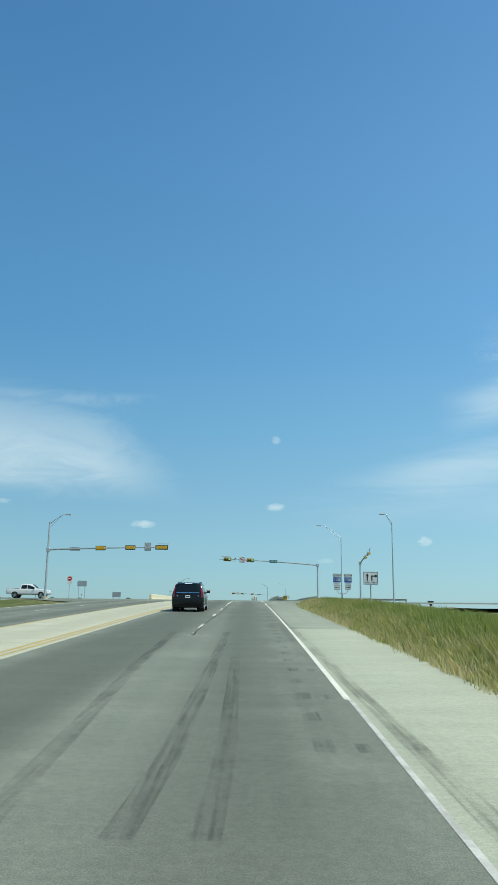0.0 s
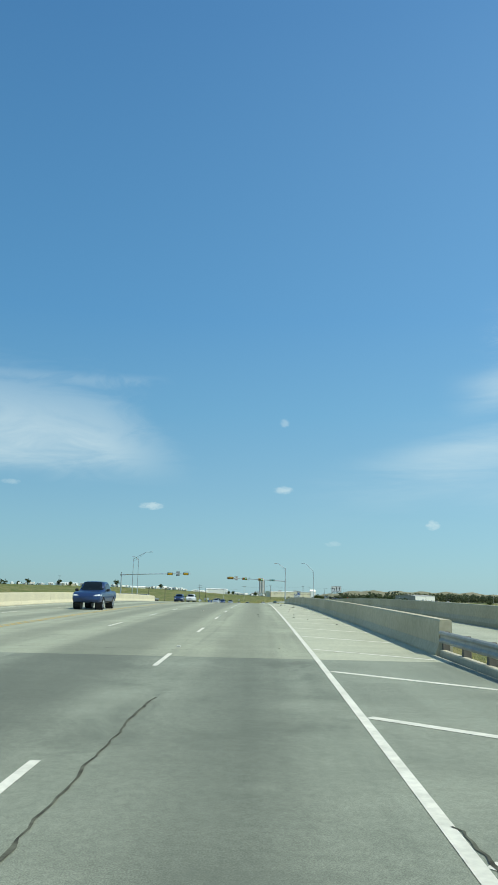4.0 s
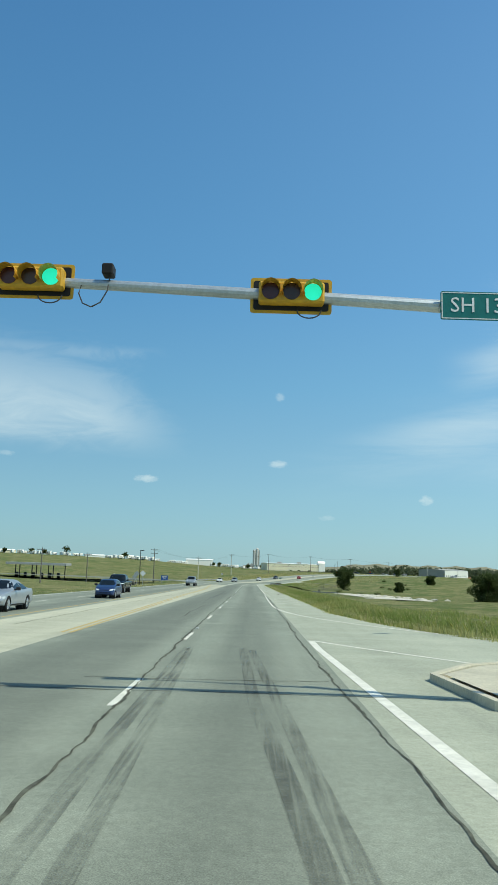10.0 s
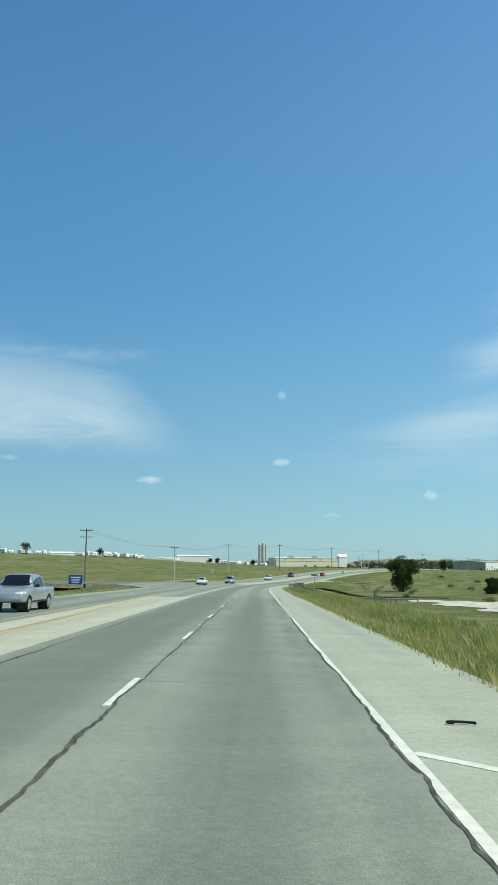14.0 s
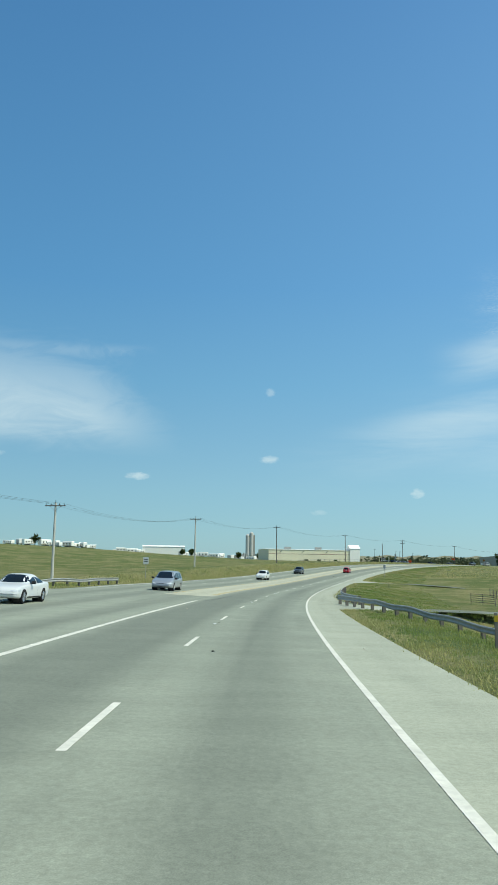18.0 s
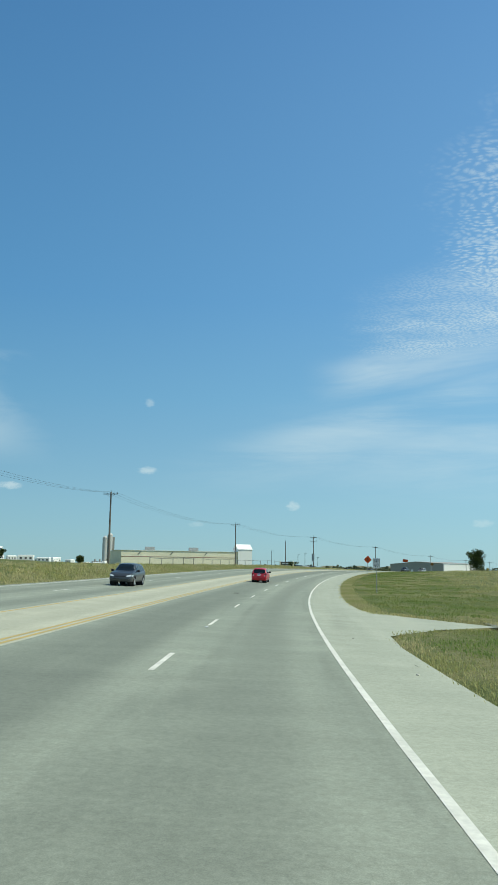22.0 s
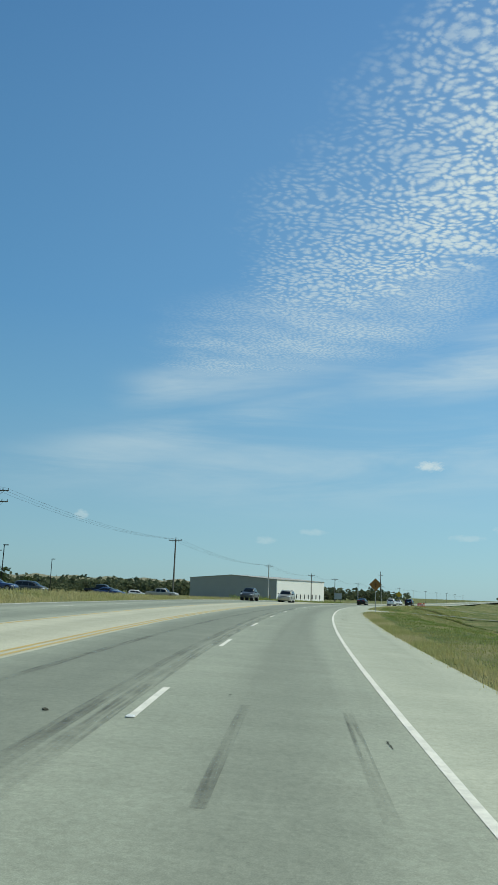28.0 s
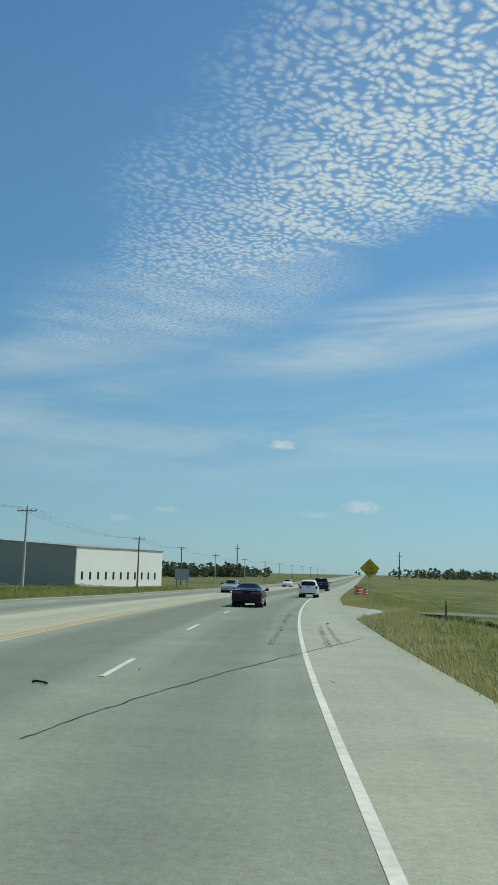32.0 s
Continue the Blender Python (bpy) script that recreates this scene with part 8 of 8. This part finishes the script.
# ---- grass: tufts of blades, thickest beside the pavement ----
def grass(name, areas, material, label, seed):
    rs = np.random.RandomState(seed)
    V, F, base = [], [], 0
    for s0, s1, u0, u1, count, h in areas:
        s = rs.uniform(s0, s1, count)
        w = rs.uniform(0, 1, count) ** 1.5
        edge = edge_at(s, RIGHT_EDGE) if u0 >= 0 else edge_at(s, LEFT_EDGE)
        u = edge + np.sign(u0 + 0.001) * (abs(u0) + (abs(u1) - abs(u0)) * w)
        q = road_xyz(s, u, 0.0)
        z = land_height(q[:, 0], q[:, 1])
        blades = 8
        s_ = np.repeat(np.stack([q[:, 0], q[:, 1], z - 0.03], -1), blades, 0)
        m = len(s_)
        s_[:, :2] += rs.normal(0, 0.16, (m, 2))
        hh = h * rs.uniform(0.3, 1.0, m) * np.repeat(np.clip(0.35 + w * 3, 0.35, 1), blades)
        ang = rs.uniform(0, 2 * np.pi, m)
        wid = rs.uniform(0.006, 0.016, m) * (1 + h)
        side = np.stack([np.cos(ang) * wid, np.sin(ang) * wid, np.zeros(m)], -1)
        lean = np.stack([rs.normal(-0.12, 0.22, m) * hh, rs.normal(0.1, 0.22, m) * hh, hh], -1)
        mid = s_ + lean * np.array([0.35, 0.35, 0.6])
        v = np.stack([s_ - side, s_ + side, mid + side * 0.7, s_ + lean, mid - side * 0.7], 1).reshape(-1, 3)
        f = np.arange(m)[:, None] * 5 + base + np.arange(5)[None]
        V.append(v)
        F.append(f)
        base += m * 5
    V, F = np.concatenate(V), np.concatenate(F)
    me = bpy.data.meshes.new(name)
    me.vertices.add(len(V))
    me.vertices.foreach_set("co", V.astype(np.float32).ravel())
    me.loops.add(F.size)
    me.loops.foreach_set("vertex_index", F.astype(np.int32).ravel())
    me.polygons.add(len(F))
    me.polygons.foreach_set("loop_start", np.arange(len(F), dtype=np.int32) * 5)
    me.update(calc_edges=True)
    me.materials.append(material)
    tagged(new(name, me), label, "grass", kind="stuff")


grass("tall_grass", [(12, 60, 0.4, 8, 7000, 1.12), (60, 92, 0.4, 10, 4600, 0.95), (350, 430, 0.1, 6, 8000, 0.65), (430, 525, 0.1, 7, 8000, 0.6), (270, 312, 1.5, 9, 700, 0.4), (340, 420, 4, 22, 2600, 0.6), (1000, 1120, 1, 14, 2600, 0.4), (600, 900, -1, -9, 2600, 0.4), (1010, 1100, -1, -9, 1600, 0.7)], M_GRASS, "tall green roadside grass", 1)
grass("mown_grass", [(525, 700, 0.2, 14, 14000, 0.2), (700, 1000, 0.5, 13, 17000, 0.19)], M_GRASS_MOWN, "short green mown verge", 3)
grass("dry_grass", [(12, 92, 0.02, 6.5, 7000, 0.85), (10, 92, 0.0, 1.2, 3000, 0.4), (340, 525, 0.0, 1.2, 3400, 0.35), (350, 520, 0.5, 7, 1900, 0.7), (525, 720, 0.0, 1.0, 3800, 0.14), (720, 1010, 0.0, 1.1, 11000, 0.2), (1010, 1150, 0.0, 2.5, 3000, 0.3), (1000, 1120, 1, 12, 1800, 0.35),
                    (640, 1000, -0.2, -9, 13000, 0.5), (760, 980, 12, 34, 5000, 0.45), (352, 560, -0.5, -6, 1200, 0.25), (128, 150, 1.0, 5, 160, 0.22)],
      M_GRASS_DRY, "straw-dry roadside grass", 2)


# ---- small things on and beside the road ----
def rocks():
    rnd = random.Random(9)
    for i in range(46):
        s, u = 530 + rnd.uniform(-28, 50), 36 + rnd.uniform(-5, 5) + (i % 3) * 3
        bm = bmesh.new()
        bmesh.ops.create_icosphere(bm, subdivisions=1, radius=rnd.uniform(0.5, 1.3))
        for v in bm.verts:
            v.co *= rnd.uniform(0.75, 1.2)
            v.co.z *= 0.45
        o = tagged(obj("boulder", bm, M_ROCK), "white broken limestone boulder in the field", "rock", "limestone boulders")
        o.matrix_world = stand_land(s, u)
    n, k = 40, 6
    bm = bmesh.new()
    grid = []
    for i in range(n + 1):
        row = []
        for j in range(k + 1):
            q = on_road(488 + 105 * i / n, 30 + 2.5 * math.sin(i * 0.6) + (8 + 3 * math.sin(i * 0.23)) * j / k)
            row.append(bm.verts.new((q.x, q.y, land_at(q.x, q.y) + 0.08 + 0.25 * math.sin(math.pi * j / k) * rnd.random())))
        grid.append(row)
    for i in range(n):
        for j in range(k):
            bm.faces.new((grid[i][j], grid[i][j + 1], grid[i + 1][j + 1], grid[i + 1][j]))
    bmesh.ops.recalc_face_normals(bm, faces=bm.faces)
    tagged(obj("gravel_bank", bm, M_ROCK), "pale spread of broken limestone in the field", "gravel", kind="stuff")


rocks()


def debris():
    rnd = random.Random(4)
    # raised pavement markers
    bm = boxes((-0.06, 0.06, -0.05, 0.05, 0.0, 0.025), bevel=0.012)
    me = bpy.data.meshes.new("pavement_marker")
    bm.to_mesh(me)
    bm.free()
    me.materials.append(M_SIGN_WHITE)
    for n in range(60):
        s = n * 24.38 + 4.6
        if 90 < s < 132 or 300 < s < 345:
            continue
        o = tagged(new("pavement_marker", me), "small white raised pavement marker on the lane line", "marker", "pavement markers")
        o.matrix_world = stand(s, LANE, 0.005)
        if s > 1080:
            break
    for i in range(120):
        s, u = rnd.choice(((rnd.uniform(150, 300), rnd.uniform(1.7, 4.8)), (rnd.uniform(175, 240), rnd.uniform(2.2, 4.8)), (rnd.uniform(150, 300), rnd.uniform(-5.5, 1.3)), (rnd.uniform(370, 1040), rnd.uniform(1.8, 3.8)), (rnd.uniform(560, 1040), rnd.uniform(-5.5, 1.2))))
        bm = bmesh.new()
        bmesh.ops.create_icosphere(bm, subdivisions=1, radius=rnd.uniform(0.02, 0.06))
        for v in bm.verts:
            v.co *= rnd.uniform(0.6, 1.3)
            v.co.z *= 0.5
        o = tagged(obj("pebble", bm, rnd.choice((M_TAR, M_WOOD, M_ROCK))), "loose pebble lying on the pavement", "debris", "loose debris")
        o.matrix_world = stand(s, u, 0.012, rnd.uniform(0, 360))
    for s, u, turn in ((203, 3.4, 15), (214, 2.6, 60), (196, 4.2, -30), (228, 3.0, 100), (262, 3.5, 20), (414.5, 3.2, 80), (448, 2.6, 10), (1003, -2.9, 40), (741, -3.6, 20)):
        pts = [stand(s, u, 0.02, turn) @ Vector((0.17 * math.cos(a) * (1 + 0.2 * math.sin(3 * a)), 0.06 * math.sin(a), 0.01)) for a in (i * 0.5 for i in range(9))]
        tagged(obj("tyre_scrap", tube(bmesh.new(), pts, 0.018, 5), M_TYRE), "curled scrap of black tyre on the pavement", "debris", "tyre scraps")
    o = tagged(empty("cardboard", stand(417.6, 3.4, 0.01, 70)), "flattened piece of dirty cardboard on the shoulder", "debris")
    part("sheet", boxes((-0.45, 0.45, -0.28, 0.28, 0, 0.02)), M_MEDIAN, o)
    part("flap", boxes((-0.45, 0.45, 0.285, 0.5, 0.0, 0.05)), M_MUD, o)
    for s, u in ((1082, 6.0), (1085, 6.2), (1088, 5.8), (1084, 6.8), (1091, 6.4)):
        o = tagged(empty("barrel", stand_land(s, u)), "orange and white traffic barrel beside the road", "traffic barrel", "traffic barrels")
        part("drum", rods(((0, 0, 0), (0, 0, 0.95), 0.3, 0.25), sides=16), M_SIGN_ORANGE, o)
        for z in (0.35, 0.65):
            part("band", rods(((0, 0, z), (0, 0, z + 0.12), 0.292, 0.285), sides=16), M_SIGN_WHITE, o)
        part("foot", rods(((0, 0, -0.05), (0, 0, 0.06), 0.42), sides=16), M_TYRE, o)
    for i, (s, u) in enumerate(((500, -31), (503, -31.4), (506, -31.8))):
        o = tagged(empty("water_barrier", stand_land(s, u, 80)), "red and white plastic road barrier", "road barrier", "plastic barriers")
        part("block", boxes((-1.0, 1.0, -0.25, 0.25, 0, 0.9), bevel=0.08), M_SIGN_RED if i != 1 else M_SIGN_WHITE, o)
        part("cap", boxes((-0.9, 0.9, -0.12, 0.12, 0.9, 1.0), bevel=0.03), M_SIGN_WHITE if i != 1 else M_SIGN_RED, o)
    o = tagged(empty("excavated_pipe_pile", stand_land(530, -33, 30)), "heap of dark scrap and pipes by the far verge", "scrap heap")
    for i in range(9):
        part("pipe", rods(((rnd.uniform(-2, 0), rnd.uniform(-0.6, 0.6), 0.2 + i * 0.13), (rnd.uniform(0.5, 2.5), rnd.uniform(-0.6, 0.6), 0.2 + i * 0.12), 0.14), sides=8), M_WOOD, o)
    # farm gate and fence of the pasture
    fence = tagged(empty("pasture_fence"), "grey wire fence with wooden posts along the pasture", "fence")
    pts = [on_road(s, 24 + 3 * math.sin(s * 0.02)) for s in range(560, 700, 5)]
    pts = [Vector((v.x, v.y, land_at(v.x, v.y))) for v in pts]
    for v in pts:
        part("post", rods((v - Vector((0, 0, 0.3)), v + Vector((0, 0, 1.25)), 0.06), sides=6), M_WOOD, fence)
    for z in (0.35, 0.75, 1.15):
        part("wire", tube(bmesh.new(), [v + Vector((0, 0, z)) for v in pts], 0.012, 4), M_WIRE, fence)
    gate = tagged(empty("farm_gate", stand_land(664, 22, 60)), "rusty tubular steel farm gate", "gate")
    for z in (0.3, 0.55, 0.8, 1.05, 1.3):
        part("rail", rods(((-2.4, 0, z), (2.4, 0, z), 0.03), sides=6), M_WOOD, gate)
    for x in (-2.4, 0, 2.4):
        part("upright", rods(((x, 0, -0.2), (x, 0, 1.4), 0.04), sides=6), M_WOOD, gate)
    fence2 = tagged(empty("pasture_fence"), "dark rail fence before the store", "fence")
    pts = [on_road(s, -26) for s in range(800, 900, 6)]
    pts = [Vector((v.x, v.y, land_at(v.x, v.y))) for v in pts]
    for v in pts:
        part("post", rods((v - Vector((0, 0, 0.3)), v + Vector((0, 0, 1.3)), 0.05), sides=6), M_WOOD, fence2)
    part("rail", tube(bmesh.new(), [v + Vector((0, 0, 1.2)) for v in pts], 0.035, 5), M_WOOD, fence2)


debris()


def scuffs():
    """Short dark scrapes and gouges along the wheel tracks."""
    rnd = random.Random(31)
    for _ in range(70):
        s, u = rnd.choice(((rnd.uniform(590, 1040), rnd.uniform(-5.2, 1.3)), (rnd.uniform(590, 1040), rnd.uniform(-2.6, -0.9)), (rnd.uniform(150, 295), rnd.uniform(-5.2, 1.2)), (rnd.uniform(515, 1040), rnd.uniform(1.8, 3.4))))
        a, d = rnd.uniform(0.12, 0.5), rnd.choice((0.0, rnd.uniform(-0.1, 0.1), rnd.uniform(-0.35, 0.35)))
        crack([(s, u), (s + a * 0.5, u + d * 0.4), (s + a, u + d)], rnd.uniform(0.02, 0.045), 0.02, 0.07, M_TAR, "scuff")


scuffs()


# ---- tyre marks: rubber smears with gaps, a few millimetres above the surface ----
def rubber_material():
    m = bpy.data.materials.new("tyre_rubber_marks")
    m.use_nodes = True
    k = Nodes(m.node_tree)
    b = k.n["Principled BSDF"]
    b.inputs["Base Color"].default_value, b.inputs["Roughness"].default_value = (0.05, 0.048, 0.043, 1), 0.8
    vec = k.n.new("ShaderNodeTexCoord").outputs["UV"]
    tread = k.noise(k.scaled(vec, (16.0, 0.35, 1)), 1.0, 2.0, 0.5)
    patch = k.noise(k.scaled(vec, (1.0, 0.3, 1)), 1.0, 3.0, 0.6)
    flecks = k.noise(k.scaled(vec, (2.5, 2.2, 1)), 1.0, 4.0, 0.7)
    dense = k.math("MULTIPLY", k.step(tread, 0.25, 0.7), k.step(patch, 0.3, 0.66, 0.1, 0.46))
    k.put(b.inputs["Alpha"], k.math("MULTIPLY", dense, k.step(flecks, 0.3, 0.62, 0.45, 1.0)))
    return m


M_RUBBER = rubber_material()


def tyre_mark(pts, width=0.24):
    s = np.linspace(pts[0][0], pts[-1][0], max(3, int(abs(pts[-1][0] - pts[0][0]) / 0.7)))
    if pts[-1][0] > pts[0][0]:
        u = np.interp(s, [a for a, _ in pts], [b for _, b in pts])
        ribbon("tyre_mark", s, u - width / 2, u + width / 2, 0.009, M_RUBBER, road)


for pts, w in (([(114.8, -2.91), (115.9, -2.1), (116.7, -1.16), (118.0, -0.38), (120.2, 0.5), (123.8, 1.35), (126.0, 1.75)], 0.34), ([(6, -2.0), (17.7, -2.56), (30, -2.9)], 0.26), ([(6, -0.95), (8.7, -0.85), (19.1, -0.88), (30, -0.9)], 0.26), ([(6, -0.3), (8.8, -0.25), (20, -0.4)], 0.24), ([(6, 1.95), (20, 1.8), (34, 1.72)], 0.26),
               ([(322, -1.66), (325, -1.72), (338.3, -1.86)], 0.2), ([(322, -1.28), (325.1, -1.38), (337.8, -1.77)], 0.2), ([(322, 0.36), (325, 0.18), (329, -0.09), (338.3, -0.39)], 0.22), ([(322, 0.6), (325, 0.46), (329.1, 0.28), (337.9, -0.15)], 0.2),
               ([(298, 0.98), (303, 1.09), (307.7, 1.14)], 0.2), ([(388, -3.9), (410, -3.7), (430, -3.8)], 0.25),
               ([(854, -2.95), (868, -2.62), (879.5, -2.51), (892, -2.47), (900, -2.4), (923, -2.32), (950, -2.5)], 0.3), ([(858, -3.2), (879.5, -2.84), (890, -2.83), (902, -2.74), (930, -2.8)], 0.26),
               ([(870, -5.1), (891, -4.65), (901, -4.45), (923, -3.95), (940, -3.8)], 0.2), ([(878.5, -0.84), (884, -0.74)], 0.15), ([(878.5, 0.74), (884, 0.8)], 0.16), 
               ([(660, 1.72), (672, 1.75), (690, 1.78)], 0.1), ([(662, 1.25), (667, 1.28)], 0.1), ([(1012, 0.7), (1022, 0.95), (1032, 1.1)], 0.18), ([(1012, 2.3), (1022, 2.4)], 0.2), ([(1012, 2.7), (1024, 2.7)], 0.14), ([(612, -5.2), (624, -4.6)], 0.24)):
    tyre_mark(pts, w)
for s in (757.0, 759.7, 762.0, 764.1, 766.0):
    for du in (-0.15, -0.05, 0.05, 0.15):
        tyre_mark([(s, 0.5 + du), (s + 0.95, 0.52 + du)], 0.035)
for n in range(12):
    s = 9 + n * 2.0
    tyre_mark([(s, 0.85 + n * 0.01), (s + 0.7, 0.86 + n * 0.01)], 0.24)
    if n % 2 == 0:
        tyre_mark([(s, 1.3), (s + 0.5, 1.3)], 0.16)
